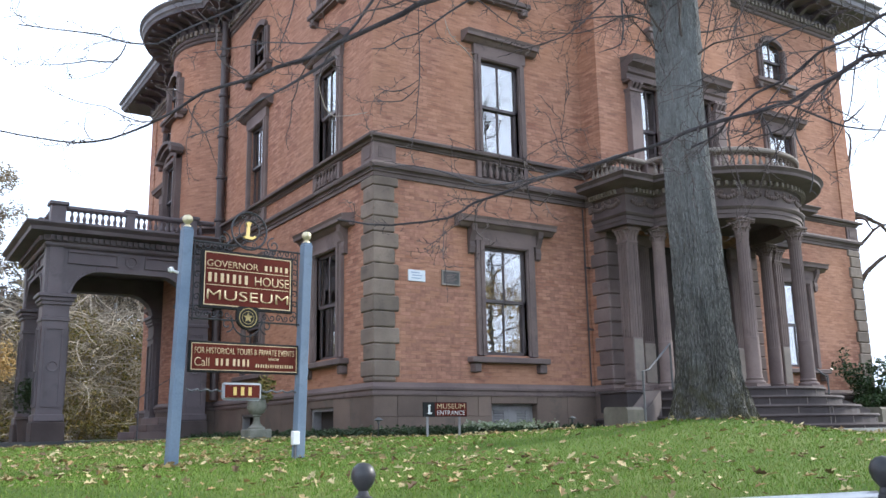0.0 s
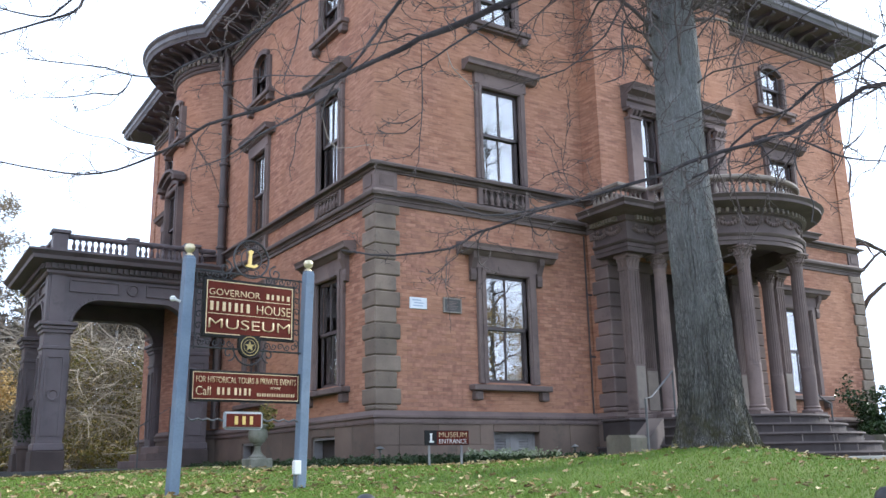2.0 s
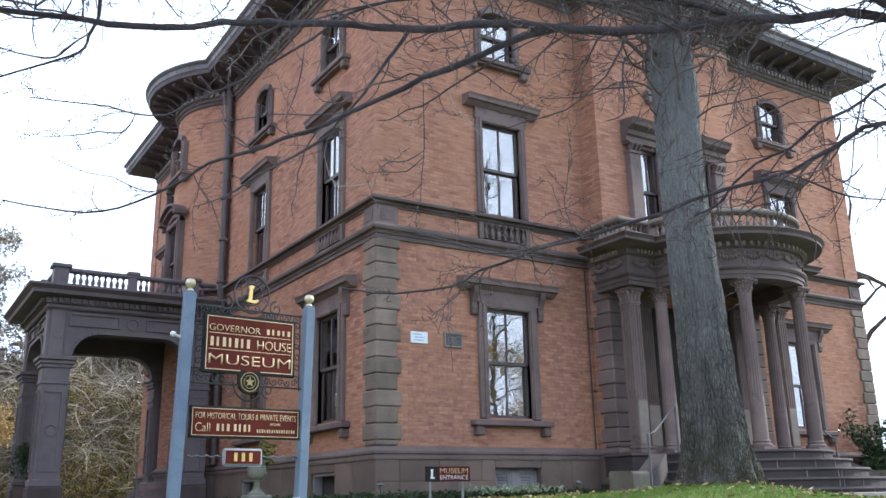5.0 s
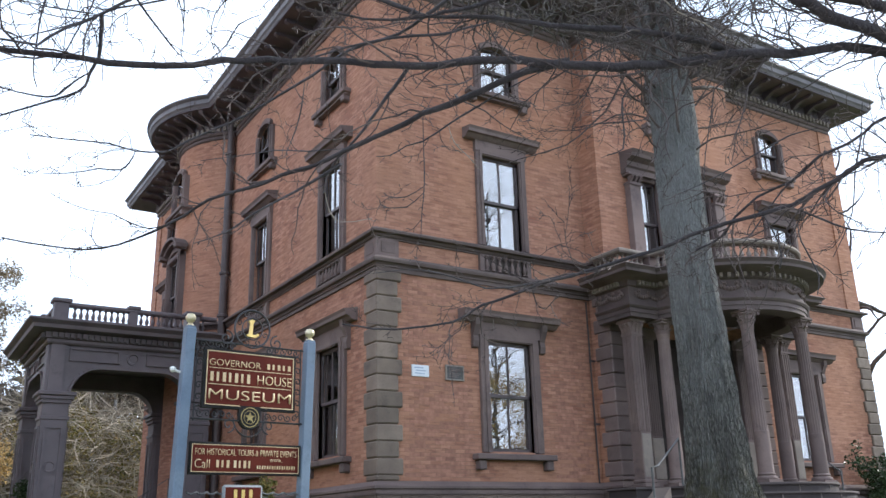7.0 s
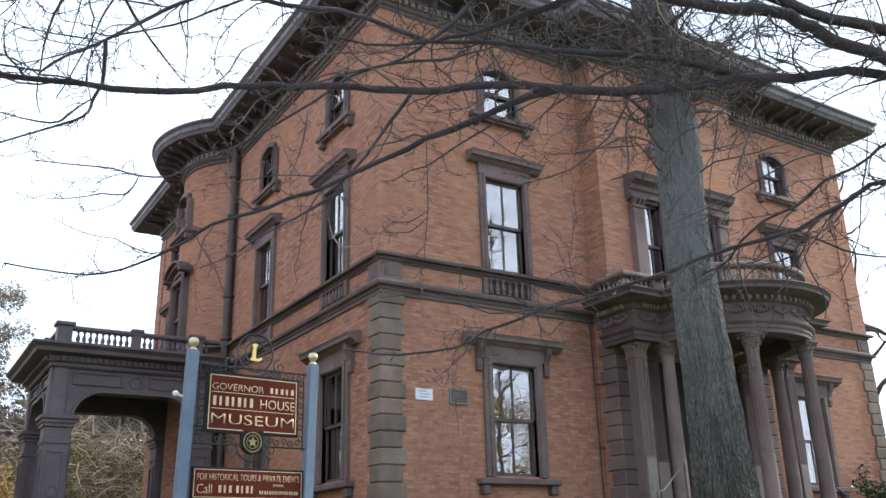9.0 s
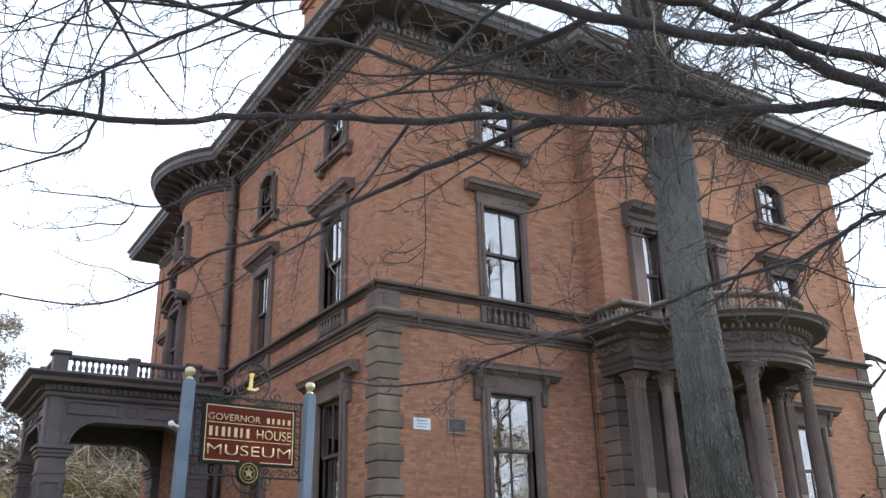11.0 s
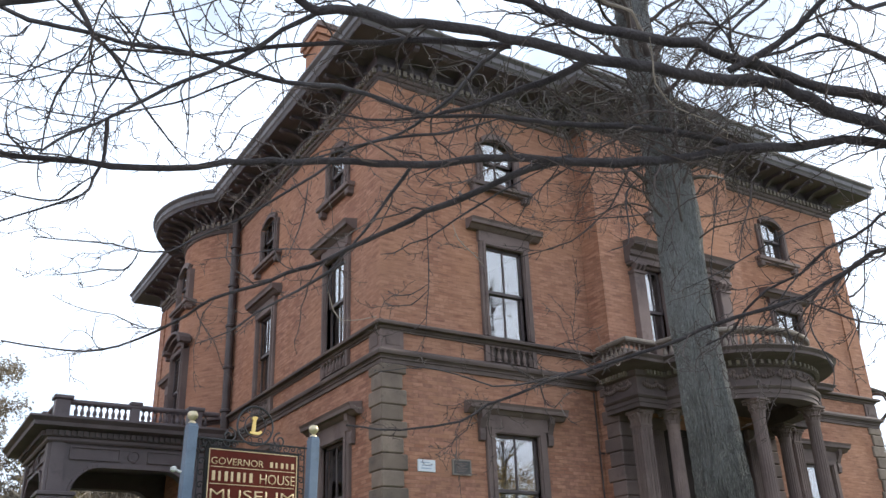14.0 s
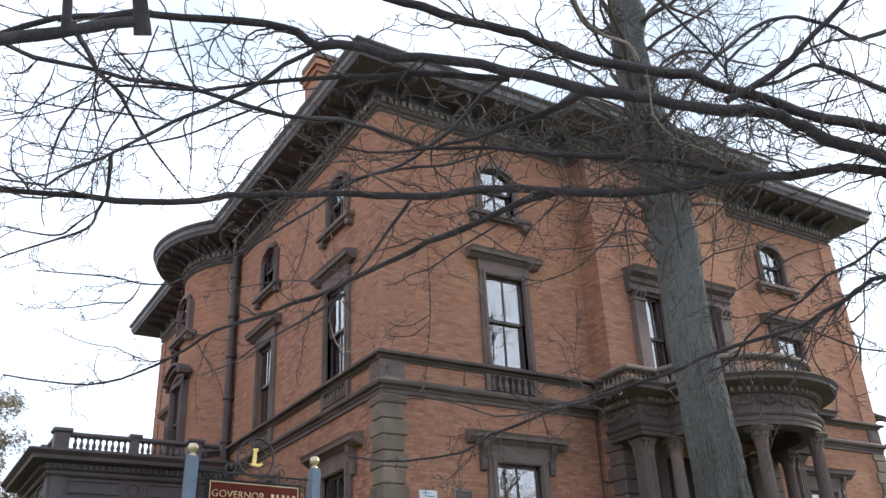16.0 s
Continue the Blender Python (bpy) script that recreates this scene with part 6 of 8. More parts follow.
grow_limb(street_tree, [(-2.600, -12.000, 0.550), (-4.674, -11.962, 1.386), (-4.963, -11.839, 1.362), (-5.141, -11.777, 1.344), (-5.314, -11.713, 1.297), (-5.493, -11.667, 1.260), (-5.601, -11.577, 1.280), (-5.701, -11.508, 1.302), (-5.803, -11.432, 1.304), (-5.948, -11.332, 1.297), (-6.147, -11.233, 1.308), (-6.259, -11.179, 1.299), (-6.430, -11.112, 1.288), (-6.567, -11.058, 1.258), (-6.705, -11.025, 1.247), (-6.841, -11.002, 1.240), (-6.970, -10.987, 1.229), (-7.059, -10.983, 1.227)], 0.0189, 0.0064, *BIG)
grow_limb(street_tree, [(-5.120, -11.764, 1.366), (-5.235, -11.741, 1.374), (-5.349, -11.719, 1.374), (-5.497, -11.690, 1.359), (-5.609, -11.602, 1.384), (-5.683, -11.549, 1.400), (-5.777, -11.490, 1.420), (-5.946, -11.383, 1.430), (-6.019, -11.333, 1.421), (-6.165, -11.267, 1.435)], 0.0115, 0.0032, *BIG)
grow_limb(street_tree, [(-5.943, -11.378, 1.436), (-6.027, -11.348, 1.463), (-6.105, -11.326, 1.489), (-6.180, -11.298, 1.502), (-6.326, -11.240, 1.506), (-6.433, -11.215, 1.523), (-6.539, -11.198, 1.542), (-6.627, -11.181, 1.548), (-6.739, -11.157, 1.545), (-6.838, -11.147, 1.550), (-6.971, -11.134, 1.548), (-7.039, -11.141, 1.560)], 0.0073, 0.0059, *MID)
grow_limb(street_tree, [(-2.600, -12.000, 0.950), (-4.737, -12.010, 1.408), (-4.863, -11.975, 1.432), (-4.996, -11.947, 1.461), (-5.076, -11.937, 1.484), (-5.185, -11.908, 1.485), (-5.330, -11.871, 1.475), (-5.602, -11.821, 1.450), (-5.727, -11.744, 1.497), (-5.859, -11.675, 1.543), (-5.993, -11.605, 1.573), (-6.128, -11.535, 1.587), (-6.270, -11.483, 1.611), (-6.316, -11.470, 1.602), (-6.377, -11.460, 1.620), (-6.463, -11.437, 1.631), (-6.654, -11.377, 1.625), (-6.773, -11.343, 1.613), (-6.945, -11.287, 1.567), (-7.058, -11.241, 1.512)], 0.0268, 0.0063, *BIG)
grow_limb(street_tree, [(-2.600, -12.000, 1.250), (-4.728, -12.026, 1.494), (-4.851, -11.985, 1.505), (-4.980, -11.949, 1.518), (-5.057, -11.932, 1.530), (-5.192, -11.907, 1.547), (-5.366, -11.880, 1.561), (-5.512, -11.852, 1.547), (-5.629, -11.823, 1.549), (-5.691, -11.784, 1.571), (-5.760, -11.753, 1.604), (-5.804, -11.746, 1.614), (-5.875, -11.716, 1.641), (-6.037, -11.641, 1.684), (-6.189, -11.589, 1.724), (-6.312, -11.564, 1.760)], 0.0197, 0.0111, *BIG)
grow_limb(street_tree, [(-5.251, -11.890, 1.510), (-5.182, -11.930, 1.547), (-5.098, -12.024, 1.620), (-5.055, -12.085, 1.685), (-4.999, -12.158, 1.756), (-4.962, -12.226, 1.824)], 0.0103, 0.0075, *MID)
grow_limb(street_tree, [(-4.580, -12.088, 1.582), (-4.721, -12.056, 1.627), (-4.795, -12.039, 1.646), (-4.873, -12.021, 1.663), (-4.949, -12.002, 1.672), (-5.037, -11.938, 1.621), (-5.111, -11.901, 1.597)], 0.0100, 0.0050, *MID)
grow_limb(street_tree, [(-4.844, -12.038, 1.642), (-4.861, -11.994, 1.586), (-4.876, -11.961, 1.545)], 0.0038, 0.0011, *MID)
grow_limb(street_tree, [(-4.825, -12.023, 1.652), (-4.958, -11.958, 1.626), (-5.014, -11.926, 1.605)], 0.0044, 0.0015, *THIN)
grow_limb(street_tree, [(-4.748, -12.044, 1.626), (-4.875, -11.964, 1.580), (-4.956, -11.920, 1.556)], 0.0045, 0.0015, *THIN)
grow_limb(street_tree, [(-4.720, -12.182, 1.788), (-4.838, -12.096, 1.740), (-4.919, -12.082, 1.761), (-5.015, -12.058, 1.772), (-5.088, -12.035, 1.771), (-5.182, -11.980, 1.732), (-5.234, -11.927, 1.677), (-5.283, -11.887, 1.636), (-5.298, -11.861, 1.603)], 0.0069, 0.0042, *MID)
grow_limb(street_tree, [(-5.195, -11.891, 1.583), (-5.283, -11.910, 1.640), (-5.411, -11.925, 1.692), (-5.504, -11.937, 1.725), (-5.553, -11.948, 1.746)], 0.0044, 0.0042, *MID)
grow_limb(street_tree, [(-5.431, -11.844, 1.640), (-5.383, -11.901, 1.710), (-5.319, -11.966, 1.780)], 0.0039, 0.0019, *THIN)
grow_limb(street_tree, [(-5.205, -11.884, 1.577), (-5.244, -11.908, 1.626), (-5.167, -11.983, 1.707), (-5.140, -12.020, 1.748)], 0.0053, 0.0036, *MID)
grow_limb(street_tree, [(-5.636, -11.738, 1.507), (-5.705, -11.642, 1.472), (-5.749, -11.598, 1.465), (-5.818, -11.524, 1.442), (-5.858, -11.486, 1.429), (-5.918, -11.438, 1.420), (-5.960, -11.405, 1.412)], 0.0112, 0.0038, *MID)
grow_limb(street_tree, [(-5.759, -11.493, 1.421), (-5.844, -11.416, 1.401), (-5.896, -11.375, 1.391), (-6.005, -11.305, 1.386), (-6.111, -11.232, 1.359), (-6.219, -11.161, 1.324)], 0.0057, 0.0026, *MID)
grow_limb(street_tree, [(-5.784, -11.590, 1.609), (-5.793, -11.547, 1.605), (-5.803, -11.478, 1.606), (-5.811, -11.370, 1.581), (-5.821, -11.292, 1.565), (-5.840, -11.211, 1.558), (-5.868, -11.104, 1.548), (-5.947, -10.915, 1.563), (-6.006, -10.755, 1.532), (-6.069, -10.611, 1.503), (-6.139, -10.470, 1.472), (-6.271, -10.252, 1.433), (-6.327, -10.165, 1.411), (-6.419, -10.076, 1.432), (-6.509, -10.064, 1.444), (-6.661, -10.038, 1.439), (-6.772, -10.025, 1.437)], 0.0074, 0.0022, *MID)
grow_limb(street_tree, [(-6.415, -10.077, 1.433), (-6.430, -10.055, 1.388), (-6.457, -10.038, 1.359), (-6.530, -10.023, 1.354), (-6.620, -9.999, 1.328), (-6.710, -9.981, 1.312)], 0.0046, 0.0012, *THIN)
grow_limb(street_tree, [(-5.826, -11.641, 1.547), (-5.964, -11.557, 1.566), (-6.045, -11.512, 1.573), (-6.124, -11.463, 1.569), (-6.232, -11.406, 1.566), (-6.367, -11.336, 1.550), (-6.460, -11.290, 1.532), (-6.567, -11.243, 1.511), (-6.703, -11.206, 1.501), (-6.783, -11.185, 1.490)], 0.0103, 0.0032, *MID)
grow_limb(street_tree, [(-6.285, -11.462, 1.627), (-6.383, -11.373, 1.570), (-6.439, -11.318, 1.526), (-6.498, -11.271, 1.487), (-6.559, -11.231, 1.455), (-6.620, -11.193, 1.422), (-6.679, -11.155, 1.382), (-6.737, -11.118, 1.338), (-6.796, -11.088, 1.302), (-6.854, -11.059, 1.264), (-6.881, -11.044, 1.239), (-6.952, -11.036, 1.235), (-7.002, -11.034, 1.235)], 0.0071, 0.0025, *MID)
grow_limb(street_tree, [(-6.273, -11.349, 1.552), (-6.372, -11.290, 1.526), (-6.411, -11.255, 1.499), (-6.460, -11.223, 1.475), (-6.508, -11.192, 1.452), (-6.587, -11.145, 1.411), (-6.706, -11.096, 1.372), (-6.755, -11.072, 1.345), (-6.853, -11.031, 1.295), (-6.938, -11.005, 1.260)], 0.0044, 0.0015, *THIN)
grow_limb(street_tree, [(-6.903, -11.223, 1.627), (-6.874, -11.200, 1.593), (-6.839, -11.180, 1.562), (-6.810, -11.161, 1.531), (-6.763, -11.151, 1.507), (-6.725, -11.131, 1.469), (-6.687, -11.112, 1.430), (-6.632, -11.091, 1.379), (-6.578, -11.075, 1.333), (-6.534, -11.065, 1.297)], 0.0082, 0.0016, *THIN)
grow_limb(street_tree, [(-6.942, -11.172, 1.631), (-6.917, -11.161, 1.613), (-6.840, -11.143, 1.579), (-6.774, -11.123, 1.539), (-6.694, -11.110, 1.502), (-6.617, -11.111, 1.481)], 0.0053, 0.0018, *THIN)
grow_limb(street_tree, [(-6.821, -11.198, 1.616), (-6.746, -11.174, 1.570), (-6.708, -11.154, 1.533), (-6.668, -11.130, 1.489), (-6.635, -11.125, 1.471)], 0.0037, 0.0013, *THIN)
grow_limb(street_tree, [(-6.706, -11.305, 1.631), (-6.711, -11.280, 1.601), (-6.721, -11.232, 1.540), (-6.730, -11.198, 1.497), (-6.739, -11.166, 1.452), (-6.761, -11.131, 1.404), (-6.775, -11.096, 1.351), (-6.800, -11.053, 1.282), (-6.816, -11.024, 1.234), (-6.835, -11.002, 1.195)], 0.0044, 0.0013, *THIN)
grow_limb(street_tree, [(-6.815, -11.145, 1.544), (-6.825, -11.113, 1.500), (-6.849, -11.083, 1.457), (-6.870, -11.046, 1.402), (-6.878, -11.013, 1.349), (-6.878, -10.980, 1.290), (-6.874, -10.942, 1.217), (-6.858, -10.925, 1.179)], 0.0045, 0.0011, *THIN)
grow_limb(street_tree, [(-6.817, -11.160, 1.530), (-6.856, -11.131, 1.495), (-6.913, -11.100, 1.456), (-6.970, -11.070, 1.416), (-7.029, -11.055, 1.393)], 0.0030, 0.0013, *THIN)
grow_limb(street_tree, [(-6.599, -11.167, 1.449), (-6.655, -11.153, 1.447), (-6.752, -11.135, 1.445), (-6.859, -11.116, 1.437), (-6.938, -11.107, 1.433), (-7.038, -11.096, 1.422)], 0.0037, 0.0013, *THIN)
grow_limb(street_tree, [(-6.757, -11.145, 1.532), (-6.785, -11.124, 1.507), (-6.857, -11.085, 1.462), (-6.930, -11.057, 1.428), (-7.027, -11.032, 1.394)], 0.0030, 0.0013, *THIN)
grow_limb(street_tree, [(-6.958, -11.136, 1.548), (-6.973, -11.120, 1.527), (-6.988, -11.107, 1.509), (-7.025, -11.100, 1.500)], 0.0037, 0.0013, *THIN)
grow_limb(street_tree, [(-6.635, -11.322, 1.601), (-6.610, -11.289, 1.552), (-6.588, -11.256, 1.501), (-6.574, -11.213, 1.434), (-6.558, -11.176, 1.372), (-6.541, -11.114, 1.262)], 0.0029, 0.0011, *THIN)
grow_limb(street_tree, [(-6.510, -11.315, 1.681), (-6.597, -11.259, 1.642), (-6.675, -11.223, 1.618), (-6.831, -11.167, 1.577)], 0.0030, 0.0011, *THIN)
grow_limb(street_tree, [(-6.737, -11.042, 1.370), (-6.729, -11.016, 1.322), (-6.726, -10.988, 1.271), (-6.741, -10.965, 1.231), (-6.745, -10.950, 1.203), (-6.778, -10.932, 1.175), (-6.865, -10.902, 1.133), (-6.937, -10.880, 1.095), (-6.971, -10.869, 1.072)], 0.0060, 0.0018, *THIN)
grow_limb(street_tree, [(-6.738, -10.969, 1.239), (-6.794, -10.935, 1.186), (-6.811, -10.924, 1.167), (-6.857, -10.916, 1.160), (-6.951, -10.912, 1.166)], 0.0045, 0.0016, *THIN)
grow_limb(street_tree, [(-6.703, -11.049, 1.371), (-6.793, -11.034, 1.368), (-6.861, -11.024, 1.365), (-6.928, -11.019, 1.365), (-6.996, -11.020, 1.372)], 0.0030, 0.0011, *THIN)
grow_limb(street_tree, [(-6.916, -11.118, 1.554), (-6.920, -11.091, 1.516), (-6.937, -11.063, 1.475), (-6.964, -11.026, 1.419), (-6.995, -11.001, 1.380)], 0.0030, 0.0011, *THIN)
grow_limb(street_tree, [(-6.378, -11.359, 1.583), (-6.380, -11.328, 1.546), (-6.373, -11.307, 1.516), (-6.342, -11.283, 1.468), (-6.323, -11.250, 1.411)], 0.0029, 0.0013, *THIN)
grow_limb(street_tree, [(-6.347, -11.175, 1.424), (-6.398, -11.139, 1.395), (-6.415, -11.103, 1.346), (-6.455, -11.064, 1.300)], 0.0026, 0.0011, *THIN)
grow_limb(street_tree, [(-6.564, -11.218, 1.474), (-6.587, -11.182, 1.430), (-6.561, -11.157, 1.382), (-6.541, -11.131, 1.332)], 0.0029, 0.0011, *THIN)
grow_limb(street_tree, [(-5.591, -11.577, 1.290), (-5.636, -11.532, 1.282), (-5.716, -11.452, 1.261), (-5.736, -11.342, 1.265), (-5.796, -11.122, 1.276), (-5.831, -11.007, 1.268), (-5.882, -10.871, 1.260), (-5.918, -10.779, 1.248), (-5.958, -10.688, 1.236), (-6.027, -10.559, 1.233), (-6.093, -10.437, 1.217), (-6.192, -10.283, 1.204), (-6.281, -10.135, 1.148), (-6.379, -10.020, 1.105), (-6.489, -9.984, 1.060), (-6.656, -9.955, 1.052), (-6.813, -9.942, 1.066)], 0.0115, 0.0027, *MID)
grow_limb(street_tree, [(-5.898, -10.759, 1.226), (-5.956, -10.616, 1.191), (-6.007, -10.510, 1.166), (-6.071, -10.387, 1.132), (-6.120, -10.293, 1.093), (-6.204, -10.167, 1.070)], 0.0062, 0.0018, *THIN)
grow_limb(street_tree, [(-5.842, -11.116, 1.426), (-5.851, -11.043, 1.392), (-5.865, -10.956, 1.349), (-5.877, -10.881, 1.305), (-5.890, -10.825, 1.277), (-5.908, -10.758, 1.246), (-5.921, -10.699, 1.204), (-5.917, -10.666, 1.149)], 0.0067, 0.0021, *THIN)
grow_limb(street_tree, [(-5.917, -10.670, 1.154), (-5.894, -10.667, 1.086), (-5.869, -10.691, 1.046), (-5.808, -10.811, 1.031)], 0.0027, 0.0014, *PALE)
grow_limb(street_tree, [(-5.787, -11.107, 1.285), (-5.754, -11.056, 1.150), (-5.740, -11.032, 1.086), (-5.728, -10.993, 1.006), (-5.718, -10.967, 0.936)], 0.0026, 0.0010, *THIN)
grow_limb(street_tree, [(-5.739, -11.030, 1.082), (-5.761, -10.954, 1.066), (-5.789, -10.894, 1.082), (-5.802, -10.878, 1.098)], 0.0025, 0.0010, *THIN)
grow_limb(street_tree, [(-5.736, -11.024, 1.064), (-5.755, -10.944, 1.036), (-5.802, -10.847, 1.060)], 0.0025, 0.0010, *THIN)
grow_limb(street_tree, [(-5.623, -11.516, 1.288), (-5.698, -11.427, 1.247), (-5.717, -11.312, 1.240), (-5.740, -11.195, 1.230), (-5.769, -11.075, 1.210), (-5.792, -11.009, 1.214), (-5.814, -10.938, 1.202), (-5.836, -10.894, 1.214)], 0.0042, 0.0013, *THIN)
grow_limb(street_tree, [(-5.742, -11.182, 1.225), (-5.724, -11.183, 1.173), (-5.697, -11.217, 1.119), (-5.677, -11.240, 1.075)], 0.0022, 0.0013, *PALE)
grow_limb(street_tree, [(-6.037, -10.759, 1.497), (-6.026, -10.715, 1.426), (-6.024, -10.666, 1.364), (-6.032, -10.591, 1.288)], 0.0036, 0.0014, *THIN)
grow_limb(street_tree, [(-5.904, -10.814, 1.259), (-5.984, -10.674, 1.287), (-6.060, -10.560, 1.319), (-6.112, -10.479, 1.325), (-6.237, -10.303, 1.340)], 0.0031, 0.0012, *THIN)
grow_limb(street_tree, [(-2.600, -12.000, -0.100), (-4.666, -11.903, 1.075), (-4.711, -11.804, 1.048), (-4.745, -11.726, 1.013), (-4.783, -11.648, 0.982), (-4.828, -11.576, 0.967), (-4.898, -11.477, 0.953), (-4.961, -11.390, 0.931), (-5.025, -11.275, 0.902), (-5.093, -11.158, 0.884), (-5.134, -11.090, 0.868), (-5.238, -10.942, 0.843), (-5.299, -10.859, 0.815), (-5.364, -10.779, 0.794), (-5.389, -10.744, 0.769), (-5.430, -10.696, 0.748), (-5.488, -10.637, 0.739), (-5.579, -10.553, 0.732), (-5.643, -10.501, 0.740), (-5.734, -10.435, 0.762)], 0.0130, 0.0031, *LOW)
grow_limb(street_tree, [(-2.600, -12.000, 0.150), (-4.678, -11.928, 1.185), (-4.698, -11.867, 1.155), (-4.715, -11.819, 1.133), (-4.752, -11.746, 1.116), (-4.763, -11.710, 1.090), (-4.783, -11.659, 1.057), (-4.835, -11.568, 1.029), (-4.866, -11.498, 0.978), (-4.878, -11.457, 0.930), (-4.927, -11.379, 0.891)], 0.0094, 0.0033, *LOW)
grow_limb(street_tree, [(-4.772, -11.630, 0.984), (-4.712, -11.691, 0.938), (-4.660, -11.746, 0.893), (-4.591, -11.846, 0.862)], 0.0044, 0.0021, *THIN)
grow_limb(street_tree, [(-4.826, -11.556, 0.989), (-4.789, -11.571, 0.924), (-4.759, -11.569, 0.841), (-4.758, -11.552, 0.803)], 0.0035, 0.0013, *THIN)
grow_limb(street_tree, [(-4.707, -11.887, 1.247), (-4.682, -11.847, 1.149), (-4.673, -11.820, 1.096), (-4.663, -11.792, 1.034), (-4.647, -11.755, 0.939), (-4.656, -11.675, 0.823)], 0.0035, 0.0013, *THIN)
grow_limb(street_tree, [(-4.990, -11.584, 1.387), (-4.968, -11.539, 1.295), (-4.951, -11.482, 1.184), (-4.926, -11.435, 1.059)], 0.0027, 0.0008, *THIN)
grow_limb(street_tree, [(-5.141, -11.397, 1.434), (-5.153, -11.340, 1.395), (-5.134, -11.314, 1.330), (-5.113, -11.280, 1.246), (-5.140, -11.229, 1.236)], 0.0045, 0.0016, *THIN)
grow_limb(street_tree, [(-5.088, -11.382, 1.316), (-5.133, -11.312, 1.326), (-5.182, -11.243, 1.338), (-5.232, -11.171, 1.339)], 0.0031, 0.0014, *THIN)
grow_limb(street_tree, [(-4.758, -11.763, 1.203), (-4.801, -11.692, 1.197), (-4.858, -11.582, 1.154), (-4.911, -11.486, 1.113), (-4.982, -11.378, 1.073)], 0.0035, 0.0013, *THIN)
grow_limb(street_tree, [(-4.750, -11.703, 1.105), (-4.780, -11.612, 1.036), (-4.809, -11.512, 0.930), (-4.824, -11.476, 0.899)], 0.0035, 0.0013, *THIN)
grow_limb(street_tree, [(-4.766, -11.647, 0.931), (-4.750, -11.637, 0.872), (-4.705, -11.650, 0.765), (-4.701, -11.630, 0.707)], 0.0035, 0.0013, *THIN)
grow_limb(street_tree, [(-5.085, -11.092, 0.871), (-5.155, -10.997, 0.878), (-5.227, -10.898, 0.860), (-5.335, -10.776, 0.861), (-5.428, -10.699, 0.910), (-5.523, -10.622, 0.944), (-5.649, -10.512, 0.942)], 0.0045, 0.0011, *THIN)
grow_limb(street_tree, [(-5.575, -11.907, 1.493), (-5.544, -11.878, 1.443), (-5.517, -11.853, 1.396), (-5.431, -11.840, 1.356), (-5.335, -11.849, 1.344), (-5.255, -11.853, 1.323)], 0.0027, 0.0015, *PALE)
grow_limb(street_tree, [(-5.701, -11.801, 1.798), (-5.651, -11.774, 1.733), (-5.586, -11.786, 1.685), (-5.521, -11.810, 1.665), (-5.481, -11.792, 1.632)], 0.0059, 0.0036, *PALE)
grow_limb(street_tree, [(-5.085, -11.969, 1.506), (-5.104, -11.989, 1.545), (-5.131, -11.988, 1.555)], 0.0025, 0.0016, *PALE)

# sawn-off limb with a stub end
cut = Sticks()
cut.add(spline([(-7.55, -11.22, 1.22), (-7.13, -11.325, 1.388), (-7.057, -11.347, 1.42), (-6.947, -11.38, 1.458), (-6.834, -11.423, 1.499), (-6.78, -11.443, 1.513)], 0.04), 0.0185, 0.013, 10, 0.08, twig_rng)
cut.add([Vector((-6.79, -11.475, 1.552)), Vector((-6.772, -11.443, 1.512)), Vector((-6.763, -11.427, 1.488))], 0.018, 0.022, 10, 0.06, twig_rng)
cut.add([Vector((-6.95, -11.47, 1.57)), Vector((-6.935, -11.414, 1.501)), Vector((-6.929, -11.389, 1.466))], 0.011, 0.0125, 10, 0.06, twig_rng)
cut.link("limb", WOOD, street_tree, "sawn-off limb with a blunt stub")
crown_limbs(twig_rng, limb_twigs, -2.6, -12.0, 3.2, 9.0, 11, 3.4, 0.04, 0.5, (1.6, 2.6, 2.0))
limb_twigs.link("twig_mass", TWIG, street_tree, "fine bare twigs on the long limbs", kind="stuff")

# ---- background trees, shrubs ----
def leaf_mass(rng, centres, count, size, spread, flat=0.6):
    """Many small folded leaves scattered about a few centres: (x, y, z, radius)."""
    v, f = [], []
    for _ in range(count):
        cx, cy, cz, cr = centres[rng.randrange(len(centres))]
        d = Vector((rng.gauss(0, 1), rng.gauss(0, 1), rng.gauss(0, flat)))
        p = Vector((cx, cy, cz)) + d.normalized() * cr * rng.random() ** 0.45
        a = Vector((rng.gauss(0, 1), rng.gauss(0, 1), rng.gauss(0, 0.7))).normalized()
        b = a.orthogonal().normalized()
        b.rotate(Matrix.Rotation(rng.uniform(0, 6.28), 3, a))
        s = size * rng.uniform(0.6, 1.3)
        n = a.cross(b) * s * 0.18
        k = len(v)
        v += [p - a * s * 0.5, p + b * s * 0.26 + n, p + a * s * 0.5, p - b * s * 0.26 + n]
        f += [(k, k + 1, k + 2), (k, k + 2, k + 3)]
    return v, f


def leaf_part(name, parent, data, material, label="", kind="stuff"):
    v, f = data
    o = origin_of(parent) if parent else Vector()
    me = bpy.data.meshes.new(name)
    me.from_pydata([tuple(p - o) for p in v], [], f)
    me.materials.append(material)
    ob = new(name, me)
    ob.parent = parent
    return tagged(ob, label, kind=kind)


